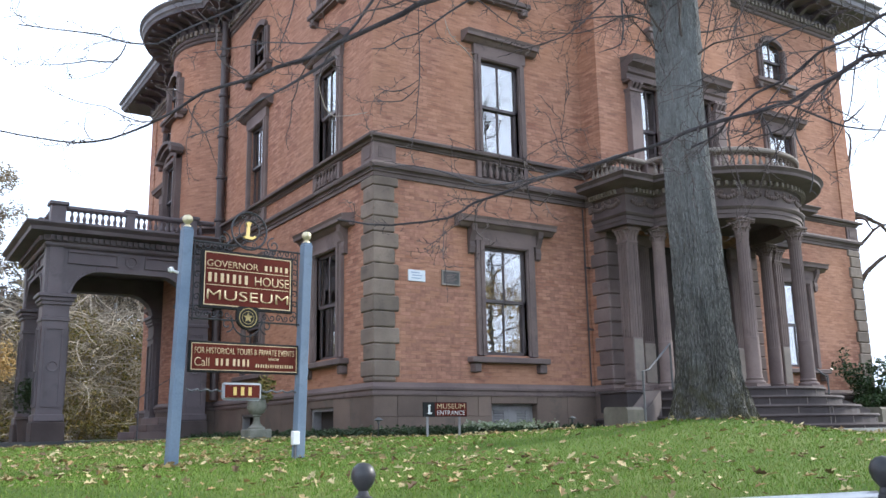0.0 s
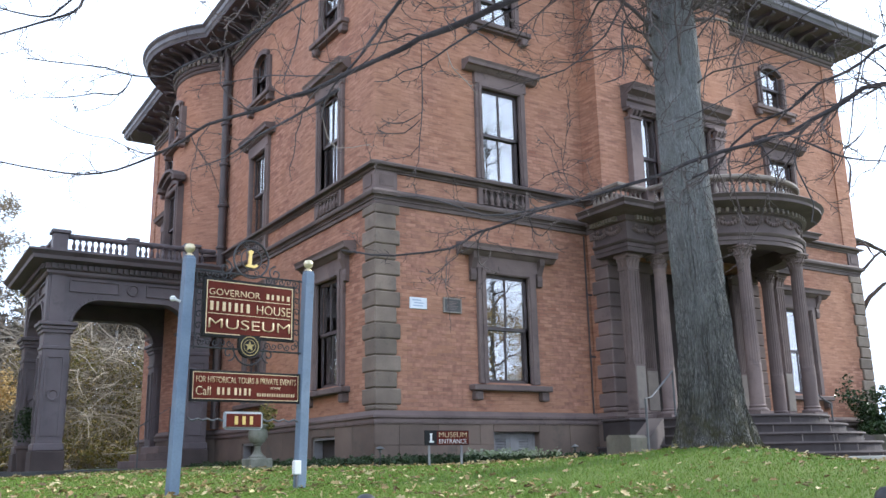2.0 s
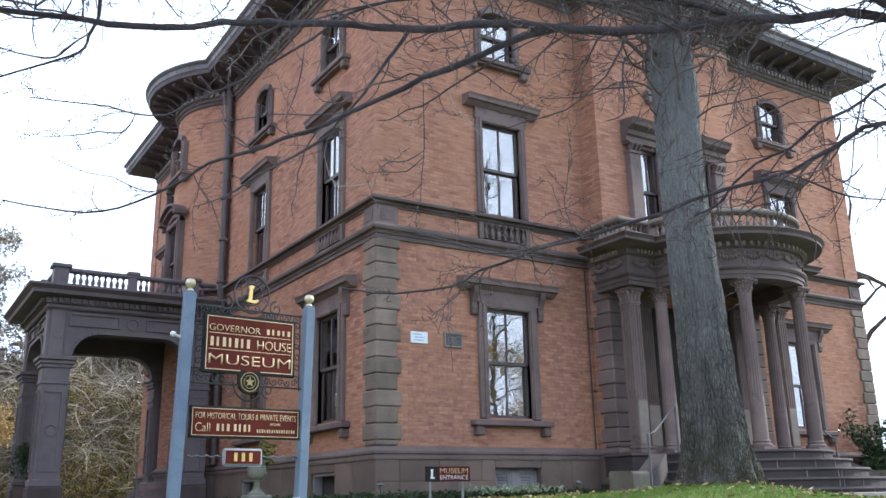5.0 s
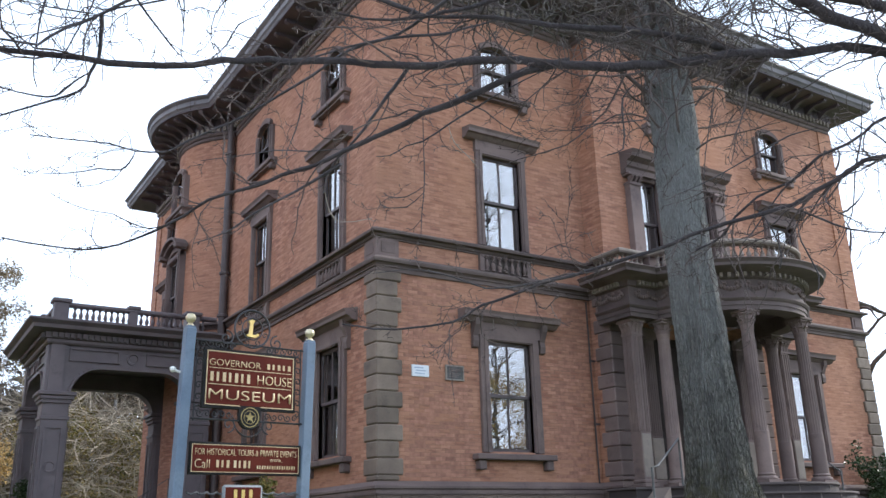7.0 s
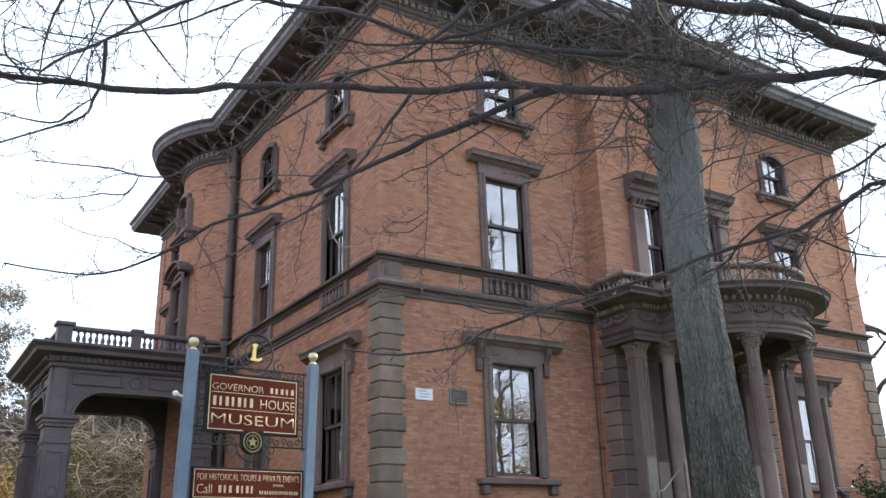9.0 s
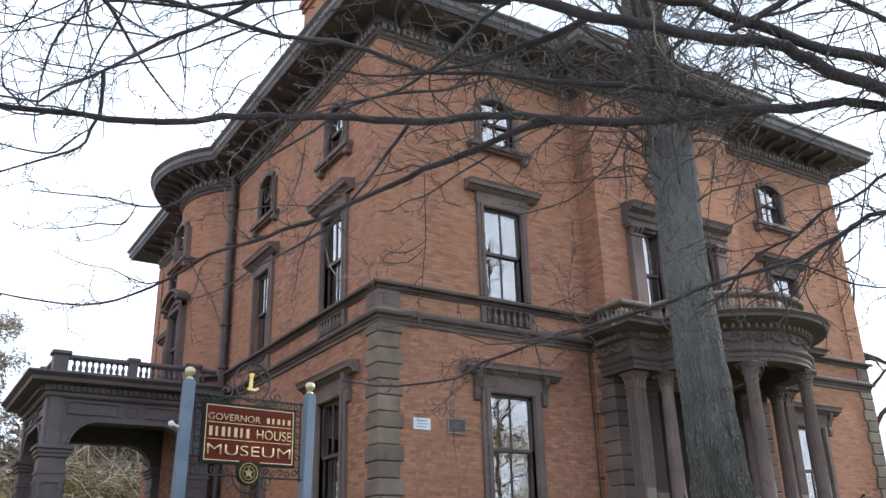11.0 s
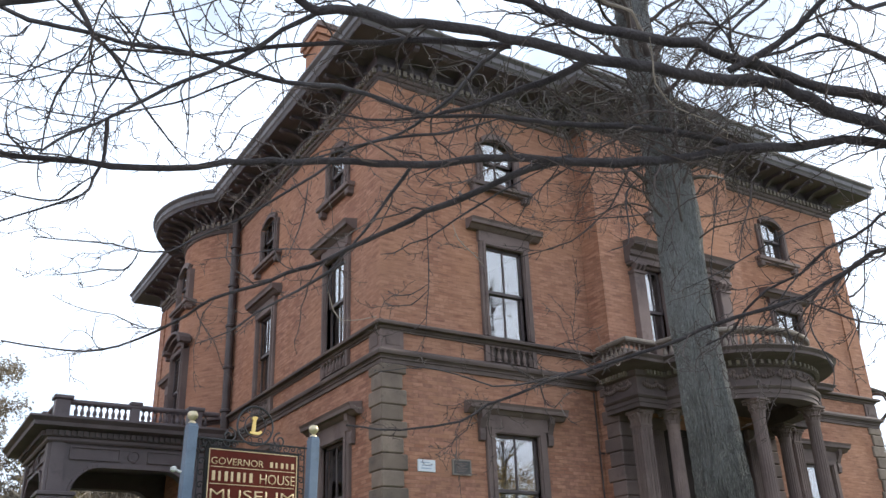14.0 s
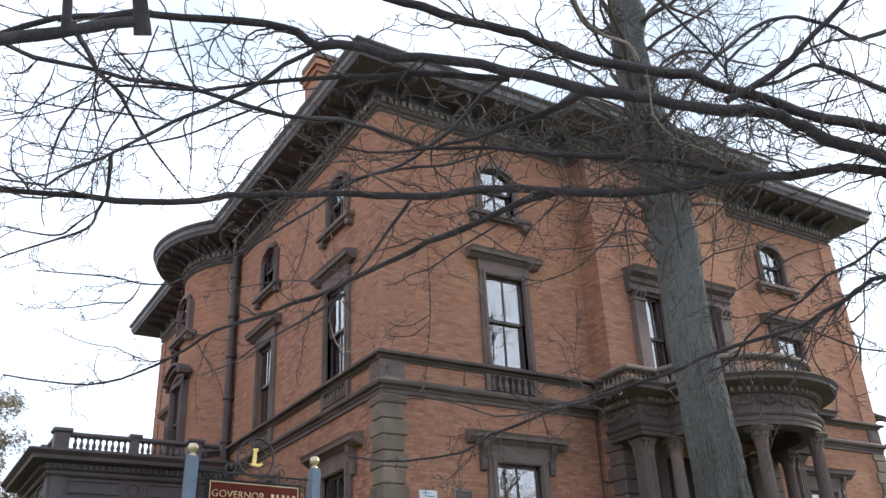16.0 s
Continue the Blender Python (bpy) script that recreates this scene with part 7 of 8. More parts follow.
def leaf_material(name, cols, rough=0.6):
    m, n, l, b = nodes_of(name)
    g = n.new("ShaderNodeNewGeometry")
    r = n.new("ShaderNodeValToRGB")
    while len(r.color_ramp.elements) < len(cols):
        r.color_ramp.elements.new(0.5)
    for i, c in enumerate(cols):
        r.color_ramp.elements[i].position = i / (len(cols) - 1)
        r.color_ramp.elements[i].color = (*c, 1)
    l.new(g.outputs["Random Per Island"], r.inputs["Fac"])
    l.new(mix_col(n, l, 0.3, r.outputs["Color"], mix_col(n, l, noise_node(n, l, 30, 3), (0.2, 0.2, 0.2), (0.8, 0.8, 0.8)), "OVERLAY"), b.inputs["Base Color"])
    b.inputs["Roughness"].default_value = rough
    b.inputs["Specular IOR Level"].default_value = 0.2
    return m


LEAF_TAN = leaf_material("dry_tan_leaf", [(0.22, 0.18, 0.125), (0.32, 0.27, 0.20), (0.17, 0.14, 0.10), (0.28, 0.235, 0.15)], 0.8)
LEAF_GREY = leaf_material("grey_brown_twigs", [(0.085, 0.075, 0.062), (0.13, 0.112, 0.09), (0.07, 0.065, 0.058), (0.16, 0.13, 0.09)], 0.9)
LEAF_YEL = leaf_material("yellow_green_leaf", [(0.14, 0.14, 0.04), (0.25, 0.20, 0.06), (0.08, 0.09, 0.03), (0.36, 0.26, 0.10)], 0.7)
# gold raised in brightness to stand in for light passing through leaves
LEAF_GOLD = leaf_material("golden_leaf", [(0.52, 0.36, 0.14), (0.62, 0.46, 0.20), (0.40, 0.26, 0.10), (0.55, 0.43, 0.22)], 0.7)
LEAF_DARK = leaf_material("evergreen_leaf", [(0.025, 0.050, 0.018), (0.045, 0.075, 0.025), (0.020, 0.038, 0.016), (0.06, 0.085, 0.035)], 0.4)
LEAF_IVY = leaf_material("ivy_leaf", [(0.025, 0.045, 0.020), (0.045, 0.070, 0.028), (0.030, 0.050, 0.026), (0.075, 0.09, 0.05)], 0.45)
LEAF_PALE = leaf_material("variegated_leaf", [(0.35, 0.38, 0.28), (0.22, 0.28, 0.14), (0.45, 0.46, 0.38)], 0.5)


def bare_tree(rng, name, x, y, z, h, r, reach, limbs, material, label, density=(1.3, 2.2, 1.8), up=0.5):
    e = thing(name, (x, y, z), label, "tree")
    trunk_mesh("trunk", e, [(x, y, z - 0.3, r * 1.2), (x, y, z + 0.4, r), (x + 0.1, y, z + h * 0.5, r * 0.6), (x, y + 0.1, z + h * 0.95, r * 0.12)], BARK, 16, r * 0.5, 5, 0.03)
    st = Sticks()
    crown_limbs(rng, st, x, y, z + h * 0.22, z + h * 0.92, limbs, reach, r * 0.4, up, density, ((0.9, 2.2), (0.4, 1.0), (0.2, 0.5)))
    st.link("branch_crown", material, e, "", kind="stuff")
    return e


bg = random.Random(23)
CANE = surface("pale_cane", (0.24, 0.205, 0.16), (0.46, 0.41, 0.33), 1.1, 20, 0.85, bump=0)
# thicket behind the porte-cochere: arching tan canes with a few leaves left;
# its leftmost shrubs are unseen, added to block low sky light
for k in range(12):
    x, y = -10.5 + 1.2 * k + bg.uniform(-0.3, 0.3), 23.0 + bg.uniform(-1.5, 2.0)
    e = thing("bare_shrub", (x, y, 0), "tangled tan shrub nearly bare of leaves behind the drive", "shrub", "thicket behind the drive")
    st = Sticks()
    for q in range(84):
        a = bg.uniform(0, 6.28)
        if q % 2:     # low arching canes
            d = Vector((math.cos(a), math.sin(a), bg.uniform(0.5, 2.0))).normalized()
            pts = twig_path(bg, Vector((x + bg.uniform(-0.5, 0.5), y + bg.uniform(-0.5, 0.5), -0.3)), d, bg.uniform(2.2, 5.0), 9, 1.3, -0.05)
        else:         # long level boughs
            d = Vector((math.cos(a) * 1.0, math.sin(a) * 0.6, bg.uniform(-0.1, 0.35))).normalized()
            pts = twig_path(bg, Vector((x + bg.uniform(-0.8, 0.8), y + bg.uniform(-0.5, 0.5), bg.uniform(1.4, 5.2))), d, bg.uniform(1.6, 3.6), 9, 0.7, -0.02, 0.16)
        st.add(pts, 0.030, 0.010, 4)
        shoots(bg, st, pts[2:], 0.03, 0.012, 1, (0, 2.8, 2.2), ((0, 0), (0.4, 1.2), (0.2, 0.6)))
    st.link("cane", CANE, e, kind="stuff")
    leaf_part("leaf", e, leaf_mass(bg, [(x, y, 0.8, 1.2), (x + 0.4, y, 1.4, 1.2), (x - 0.3, y + 0.5, 2.6, 1.3), (x + 0.2, y + 0.3, 3.9, 1.1)], 3000, 0.12, 1.0), LEAF_YEL if k % 3 else LEAF_TAN)
# taller brush behind it; the leftmost clumps are unseen, added against low sky too
for k in range(11):
    x, y = -13.5 + 1.9 * k, 29.5 + bg.uniform(-1.0, 1.5)
    e = thing("tall_brush", (x, y, 0), "tall dry tan brush behind the drive", "shrub", "thicket behind the drive")
    st = Sticks()
    for _ in range(60):
        a = bg.uniform(0, 6.28)
        d = Vector((math.cos(a) * 0.6, math.sin(a) * 0.6, bg.uniform(0.9, 2.4))).normalized()
        pts = twig_path(bg, Vector((x + bg.uniform(-0.9, 0.9), y + bg.uniform(-0.6, 0.6), 0)), d, bg.uniform(5.5, 10.0), 9, 1.0, -0.02)
        st.add(pts, 0.035, 0.01, 4)
        shoots(bg, st, pts[2:], 0.025, 0.01, 1, (0, 2.2, 1.6), ((0, 0), (0.5, 1.5), (0.3, 0.7)))
    st.link("cane", TWIG_TAN, e, kind="stuff")
    leaf_part("leaf", e, leaf_mass(bg, [(x + bg.uniform(-1.2, 1.2), y, bg.uniform(0.6, 8.2), 1.3) for _ in range(14)], 6600, 0.17, 1.0), (LEAF_GREY, LEAF_YEL, LEAF_TAN)[k % 3])
gold = thing("golden_shrub", (-4.2, 19.6, 0), "golden autumn shrub past the drive", "shrub")
st = Sticks()
for _ in range(22):
    a = bg.uniform(0, 6.28)
    st.add(twig_path(bg, Vector((-4.2, 19.6, -0.1)), Vector((math.cos(a), math.sin(a), bg.uniform(1.0, 2.6))).normalized(), bg.uniform(2.0, 3.6), 8, 0.8, 0.0), 0.02, 0.006, 4)
st.link("stem", TWIG_TAN, gold, kind="stuff")
leaf_part("leaf", gold, leaf_mass(bg, [(-4.2 + bg.uniform(-1.1, 0.7), 19.6 + bg.uniform(-0.6, 0.6), bg.uniform(1.7, 3.2), 0.5) for _ in range(12)], 2600, 0.11, 1.0), LEAF_GOLD, "golden leaves")
# undergrowth at its foot
und = thing("undergrowth", (-2.5, 21.5, 0), "low green and yellow undergrowth behind the drive", "undergrowth", kind="stuff")
leaf_part("leaf", und, leaf_mass(bg, [(-8 + 0.9 * k, 21.3 + bg.uniform(-0.5, 0.8), 0.5, 0.8) for k in range(14)], 5200, 0.14, 1.0), LEAF_YEL)
# tall hazy tree far off, with dry leaves
ft = bare_tree(bg, "far_tree", -4.1, 28.5, 0, 12.0, 0.3, 2.0, 16, TWIG_TAN, "tall far tree with dry tan leaves")
leaf_part("leaf", ft, leaf_mass(bg, [(-4.1 + bg.uniform(-2.2, 1.1) * (1 - 0.3 * (q % 3)), 28.5 + bg.uniform(-2, 2), 4.5 + 7.0 * (q / 34), 0.8) for q in range(34)], 14000, 0.13, 1.0), LEAF_TAN, "dry tan leaves")
bare_tree(bg, "bare_tree", -5.6, 19.0, 0, 7.5, 0.16, 3.4, 12, TWIG_TAN, "grey bare tree beside the drive", up=0.6)
bare_tree(bg, "bare_tree", 1.5, 27.0, 0, 8.0, 0.2, 3.6, 14, TWIG_TAN, "grey bare tree behind the drive", up=0.5)
# far woods that close the view behind the drive
woods = thing("far_woods", (-4.0, 46.0, 0), "grey-brown bare woods far behind the drive", "woods", kind="stuff")
leaf_part("twig_mass", woods, leaf_mass(bg, [(-14 + 1.2 * k, 46 + bg.uniform(-2, 2), bg.uniform(0.8, 8.6), 1.9) for k in range(24) for _ in range(3)], 38000, 0.45, 1.0), LEAF_GREY, "grey-brown twigs and leaves")
# bare tree and evergreen past the far end of the entrance front
bare_tree(bg, "bare_tree", 19.6, 3.6, 0, 13.0, 0.26, 4.4, 20, TWIG, "tall bare tree beyond the house", up=0.7)
lean = thing("leaning_tree", (15.5, -1.4, 0), "grey leaning tree trunk past the house corner", "tree")
st = Sticks()
st.add(spline([(15.6, -1.5, -0.2), (14.7, -1.2, 2.0), (14.4, -1.1, 2.9), (15.4, -1.5, 4.2), (16.4, -1.9, 5.6)], 0.15), 0.16, 0.09, 12, 0.08, bg)
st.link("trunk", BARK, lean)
EVX, EVY = 13.55, -1.05
ev = thing("evergreen_shrub", (EVX, EVY, 0), "dark glossy evergreen shrub at the house corner", "shrub")
st = Sticks()
cl = []
for _ in range(34):
    a = bg.uniform(0, 6.28)
    d = Vector((math.cos(a) * 0.8, math.sin(a) * 0.8, bg.uniform(0.4, 1.6))).normalized()
    pts = twig_path(bg, Vector((EVX + bg.uniform(-0.35, 0.5), EVY + bg.uniform(-0.3, 0.3), 0)), d, bg.uniform(0.9, 2.3), 7, 0.8, 0.0)
    st.add(pts, 0.025, 0.008, 4)
    cl += [(p.x, p.y, p.z, 0.26) for p in pts[1:]]
st.link("stem", TWIG, ev, kind="stuff")
leaf_part("leaf", ev, leaf_mass(bg, cl, 15000, 0.10, 0.4), LEAF_DARK)
low = thing("low_evergreen", (12.6, -1.2, 0), "low dark evergreen beside the entrance steps", "shrub")
leaf_part("leaf", low, leaf_mass(bg, [(11.6 + 0.4 * k, -0.9 + bg.uniform(-0.3, 0.3), 0.15 + 0.05 * (k % 3), 0.35) for k in range(7)], 1800, 0.09, 0.4), LEAF_DARK)
# street trees on the other side of the road, mirrored in the windows
rt = bare_tree(bg, "roadside_tree", 18.0, -21.5, -1.5, 19.0, 0.13, 5.0, 62, TWIG, "nearly bare street tree across the road", up=0.55)
leaf_part("leaf", rt, leaf_mass(bg, [(18.0 + bg.uniform(-3.5, 3.5), -21.5 + bg.uniform(-3.5, 3.5), bg.uniform(1.0, 7.6), 1.2) for _ in range(34)], 9000, 0.15, 1.0), LEAF_GOLD, "thin golden autumn leaves")
tagged(rt, group="street trees across the road")
for x, y, a in ((27.0, -26.0, 1.1), (10.5, -29.5, 2.3), (-18.0, -22.0, 4.4), (-24.0, 4.0, 0.7)):
    copy_thing(rt, Matrix.Translation((x, y, -1.5)) @ Matrix.Rotation(a, 4, "Z"))
hedge = thing("roadside_hedge", (18.0, -27.0, -1.5), "yellowing hedge across the road", "hedge")
leaf_part("leaf", hedge, leaf_mass(bg, [(4 + 1.6 * k, -29 + bg.uniform(-1, 1), bg.uniform(-0.5, 2.5), 1.5) for k in range(18)], 6000, 0.3, 1), LEAF_TAN)

# ---- ground cover, grass and fallen leaves ----
ivy = thing("ground_cover", (2.0, -0.7, 0), "dark ivy bed along the foot of the house", "ivy", kind="stuff")
cen = [(bg.uniform(-0.7, 5.0), bg.uniform(-1.15, -0.2), 0.05, 0.11) for _ in range(190)] + [(bg.uniform(-1.1, -0.25), bg.uniform(-0.6, 7.4), 0.03, 0.11) for _ in range(150)]
leaf_part("leaf", ivy, leaf_mass(bg, cen, 9500, 0.075, 0.3, 0.5), LEAF_IVY, "small dark ivy leaves")
leaf_part("leaf", ivy, leaf_mass(bg, [(bg.uniform(1.1, 2.9), bg.uniform(-1.2, -0.9), 0.14, 0.10) for _ in range(30)], 600, 0.06, 0.3, 0.5), LEAF_PALE, "pale variegated leaves")

GRASS = leaf_material("grass_blade", [(0.090, 0.180, 0.018), (0.148, 0.258, 0.028), (0.125, 0.200, 0.026), (0.230, 0.255, 0.065), (0.075, 0.140, 0.016)], 0.6)
gr = np.random.default_rng(5)


def in_view_lawn(n, d0, d1):
    """Random lawn places in a fan before the fence corner, thicker near it."""
    d = np.sqrt(gr.uniform(d0 ** 2, d1 ** 2, n))
    a = np.radians(gr.uniform(2.0, 63.0, n))
    return -7.08 + d * np.sin(a), -13.23 + d * np.cos(a)


def lawn_ok(x, y):
    if (x > -0.35 and y > -0.95) or (abs(x - CX) < 3.2 and y > -4.3) or (3.1 < x < 13.2 and -5.65 < y < -3.95):
        return False
    return math.hypot(x - TX, y - TY) > 0.42 and y < 7.0 and not (-5.4 < x < -0.2 and y > 4.3)


gv, gf = [], []
for d0, d1, n, hgt, wid in ((4.6, 8.0, 80000, 0.024, 0.0030), (8.0, 12.0, 62000, 0.026, 0.0045), (12.0, 20.0, 24000, 0.030, 0.008)):
    xs, ys = in_view_lawn(n, d0, d1)
    hs, an, le = gr.uniform(0.5, 1.4, n) * hgt, gr.uniform(0, 6.28, n), gr.normal(0, 0.45, (n, 2))
    for x, y, h, a, (lx, ly) in zip(xs.tolist(), ys.tolist(), hs.tolist(), an.tolist(), le.tolist()):
        if not lawn_ok(x, y):
            continue
        z = lawn_z(x, y) - 0.004
        c, s, k = math.cos(a) * wid, math.sin(a) * wid, len(gv)
        gv += [(x - c, y - s, z), (x + c, y + s, z), (x + lx * h, y + ly * h, z + h)]
        gf.append((k, k + 1, k + 2))
me = bpy.data.meshes.new("grass")
me.from_pydata(gv, [], gf)
me.materials.append(GRASS)
tagged(new("grass", me), "short green autumn grass on the lawn", "grass", kind="stuff")
FALLEN = leaf_material("fallen_leaf", [(0.58, 0.47, 0.25), (0.24, 0.14, 0.06), (0.54, 0.46, 0.24), (0.13, 0.075, 0.045), (0.60, 0.50, 0.28), (0.38, 0.25, 0.11), (0.10, 0.06, 0.04)], 0.7)
v, f = [], []
lr = random.Random(77)
xs, ys = in_view_lawn(9000, 4.6, 15.0)
for x, y in zip(xs.tolist(), ys.tolist()):
    if not lawn_ok(x, y):
        continue
    if lr.random() > 0.34 + 0.9 * noise.noise((x * 0.9, y * 0.9, 3.0)) + (0.25 if x < -2 else 0.0):
        continue
    p = Vector((x, y, lawn_z(x, y) + lr.uniform(0.014, 0.032)))
    a = Vector((lr.gauss(0, 1), lr.gauss(0, 1), lr.gauss(0, 0.28))).normalized()
    b = Vector((-a.y, a.x, lr.gauss(0, 0.35))).normalized()
    s = 0.03 + 0.065 * lr.random() ** 1.5
    n = a.cross(b) * s * lr.uniform(0.05, 0.35)
    k = len(v)
    out = [(-0.5, 0.0), (-0.22, 0.27), (-0.05, 0.14), (0.12, 0.36), (0.24, 0.13), (0.5, 0.0), (0.24, -0.13), (0.12, -0.36), (-0.05, -0.14), (-0.22, -0.27)]
    v.append(p)
    v += [p + a * s * u + b * s * w + n * (abs(w) * 3 + (u * u)) for u, w in out]
    f += [(k, k + 1 + i, k + 1 + (i + 1) % 10) for i in range(10)]
me = bpy.data.meshes.new("fallen_leaves")
me.from_pydata([tuple(q) for q in v], [], f)
me.materials.append(FALLEN)
tagged(new("fallen_leaf_litter", me), "dry yellow and brown leaves scattered on the grass", "leaves", kind="stuff")

leaf_part("foliage", pot, leaf_mass(bg, [(POT_AT[0], POT_AT[1], 0.95, 0.38), (POT_AT[0], POT_AT[1], 1.2, 0.28)], 900, 0.08, 0.3, 1.0), LEAF_DARK, "", kind="")

# ---- museum sign on two blue posts ----
BLUE = surface("blue_post_paint", (0.125, 0.170, 0.235), (0.170, 0.220, 0.285), 2.5, 60, 0.6, bump=0.15, stain=(0.095, 0.125, 0.165), spec=0.3)
GOLD = surface("gold_leaf", (0.62, 0.44, 0.13), (0.75, 0.56, 0.22), 9, 90, 0.38, 0.75, bump=0.05)
GOLD_DIM = surface("tarnished_gilding", (0.26, 0.20, 0.075), (0.40, 0.31, 0.13), 14, 90, 0.5, 0.4, bump=0.1)
GOLD_BALL = surface("weathered_gold", (0.55, 0.47, 0.30), (0.68, 0.60, 0.42), 9, 60, 0.4, 0.6, bump=0.1)
MAROON = surface("maroon_sign_paint", (0.080, 0.013, 0.008), (0.108, 0.019, 0.011), 3, 70, 0.6, bump=0.08, spec=0.12)
BLACK = surface("black_sign_paint", (0.012, 0.012, 0.013), (0.022, 0.021, 0.021), 3, 60, 0.75, bump=0.08, spec=0.2)
IRON = surface("wrought_iron", (0.022, 0.022, 0.025), (0.045, 0.044, 0.048), 5, 70, 0.5, 0.3, bump=0.2)
CREAM = surface("gold_lettering", (0.54, 0.40, 0.22), (0.64, 0.50, 0.30), 9, 90, 0.5, 0.1, bump=0)
WHITE = surface("white_paint", (0.70, 0.70, 0.69), (0.80, 0.80, 0.78), 4, 70, 0.6, bump=0.1)
GREY_B = surface("grey_border_paint", (0.26, 0.27, 0.28), (0.34, 0.35, 0.36), 4, 70, 0.6, bump=0.1)
SIGN_A, SIGN_H, SIGN_L = (-4.805, -5.347), 5.94, 1.239
MS = on_wall(SIGN_A[0], SIGN_A[1], SIGN_H)


def lettering(text, x0, x1, z0, h, y, material, parent, M, depth=0.004, name="lettering", serif=0.0):
    """Raised letters fitted between x0 and x1 with the given cap height, from the built-in font."""
    cu = bpy.data.curves.new(name, "FONT")
    cu.body, cu.size, cu.extrude, cu.offset = text, 1.0, 0.0, -0.010
    tmp = bpy.data.objects.new(name, cu)
    scene.collection.objects.link(tmp)
    bpy.context.view_layer.update()
    me = bpy.data.meshes.new_from_object(tmp.evaluated_get(bpy.context.evaluated_depsgraph_get()))
    bpy.data.objects.remove(tmp)
    bm = bmesh.new()
    bm.from_mesh(me)
    xs, ys = [q.co.x for q in bm.verts], [q.co.y for q in bm.verts]
    sx, sy = (x1 - x0) / (max(xs) - min(xs)), h / (max(ys) - min(0, min(ys)))
    for q in bm.verts:
        q.co = Vector((x0 + (q.co.x - min(xs)) * sx, y, z0 + (q.co.y - min(ys)) * sy))
    ex = bmesh.ops.extrude_face_region(bm, geom=bm.faces[:])
    bmesh.ops.translate(bm, verts=[g for g in ex["geom"] if isinstance(g, bmesh.types.BMVert)], vec=(0, -depth, 0))
    bmesh.ops.transform(bm, matrix=M, verts=bm.verts)
    return part(name, bm, material, parent)


def bar(x0, x1, z0, z1, y, material, parent, M, name="name_bar"):
    bm = bmesh.new()
    box(bm, x0, x1, y - 0.004, y, z0, z1, M)
    return part(name, bm, material, parent)


def bars(x0, x1, z0, z1, y, count, material, parent, M, name="name_bar"):
    """A row of plain bars, one for each letter, where a name or number stands."""
    w = (x1 - x0) / count
    for k in range(count):
        bar(x0 + w * (k + 0.24), x0 + w * (k + 0.74) - 0.14 * w * (k % 2), z0, z1, y, material, parent, M, name)


sign = thing("museum_sign", (SIGN_A[0] + 0.6, SIGN_A[1] + 0.06, -0.19), "maroon and gold museum sign hung between two blue posts", "sign")
for u, lean_ in ((0.006, 0.026), (SIGN_L + 0.012, 0.028)):
    bm = bmesh.new()
    LEAN = MS @ Matrix(((1, 0, lean_, -1.9 * lean_), (0, 1, 0, 0), (0, 0, 1, 0), (0, 0, 0, 1)))
    box(bm, u - 0.047, u + 0.047, -0.047, 0.047, -0.6, 1.88, LEAN, 0.006)
    box(bm, u - 0.039, u + 0.039, -0.039, 0.039, 1.88, 1.90, MS)
    post = part("post", bm, BLUE, sign, "square blue-painted wooden post")
    bm = bmesh.new()
    lathe(bm, [(0.036, 1.90), (0.032, 1.915), (0.018, 1.925), (0.022, 1.935), (0.040, 1.950), (0.048, 1.972), (0.046, 1.992), (0.032, 2.012), (0.004, 2.020)], (0, 0, 0), 16, MS @ Matrix.Translation((u, 0, 0)))
    part("ball_finial", bm, GOLD_BALL, post, "gilded ball finial", smooth=True)
# main board with a hanging roundel
bm = bmesh.new()
bu0, bu1, bz0, bz1 = 0.150, 1.092, 1.172, 1.722
box(bm, bu0, bu1, -0.022, 0.022, bz0, bz1, MS, 0.003)
box(bm, 0.515, 0.735, -0.0219, 0.0219, 1.08, 1.172, MS)
lathe(bm, [(0.11, -0.0218), (0.11, 0.0218)], (0, 0, 0), 28, MS @ Matrix.Translation((0.625, 0, 1.105)) @ Matrix.Rotation(radians(90), 4, "X"))
board = part("board", bm, BLACK, sign, "black-edged board with a hanging roundel")
bm = bmesh.new()
box(bm, bu0 + 0.035, bu1 - 0.035, -0.0245, 0.0245, bz0 + 0.035, bz1 - 0.035, MS)
part("field", bm, MAROON, board, "maroon painted field")
bm = bmesh.new()
for a, b, c, d in ((bu0 + 0.026, bu1 - 0.026, bz1 - 0.034, bz1 - 0.026), (bu0 + 0.026, 0.52, bz0 + 0.026, bz0 + 0.034), (0.73, bu1 - 0.026, bz0 + 0.026, bz0 + 0.034), (bu0 + 0.026, bu0 + 0.034, bz0 + 0.026, bz1 - 0.026), (bu1 - 0.034, bu1 - 0.026, bz0 + 0.026, bz1 - 0.026)):
    box(bm, a, b, -0.0275, -0.02, c, d, MS)
for z in (1.535, 1.385):
    box(bm, 0.20, 1.04, -0.027, -0.02, z, z + 0.006, MS)
part("gold_line", bm, CREAM, board)
lettering("GOVERNOR", 0.20, 0.715, 1.560, 0.060, -0.025, CREAM, board, MS)
bars(0.77, 1.045, 1.566, 1.616, -0.025, 5, CREAM, board, MS)
bars(0.20, 0.625, 1.415, 1.500, -0.025, 7, CREAM, board, MS)
lettering("HOUSE", 0.685, 1.045, 1.414, 0.086, -0.025, CREAM, board, MS)
lettering("MUSEUM", 0.205, 1.04, 1.252, 0.092, -0.025, CREAM, board, MS)
bm = bmesh.new()
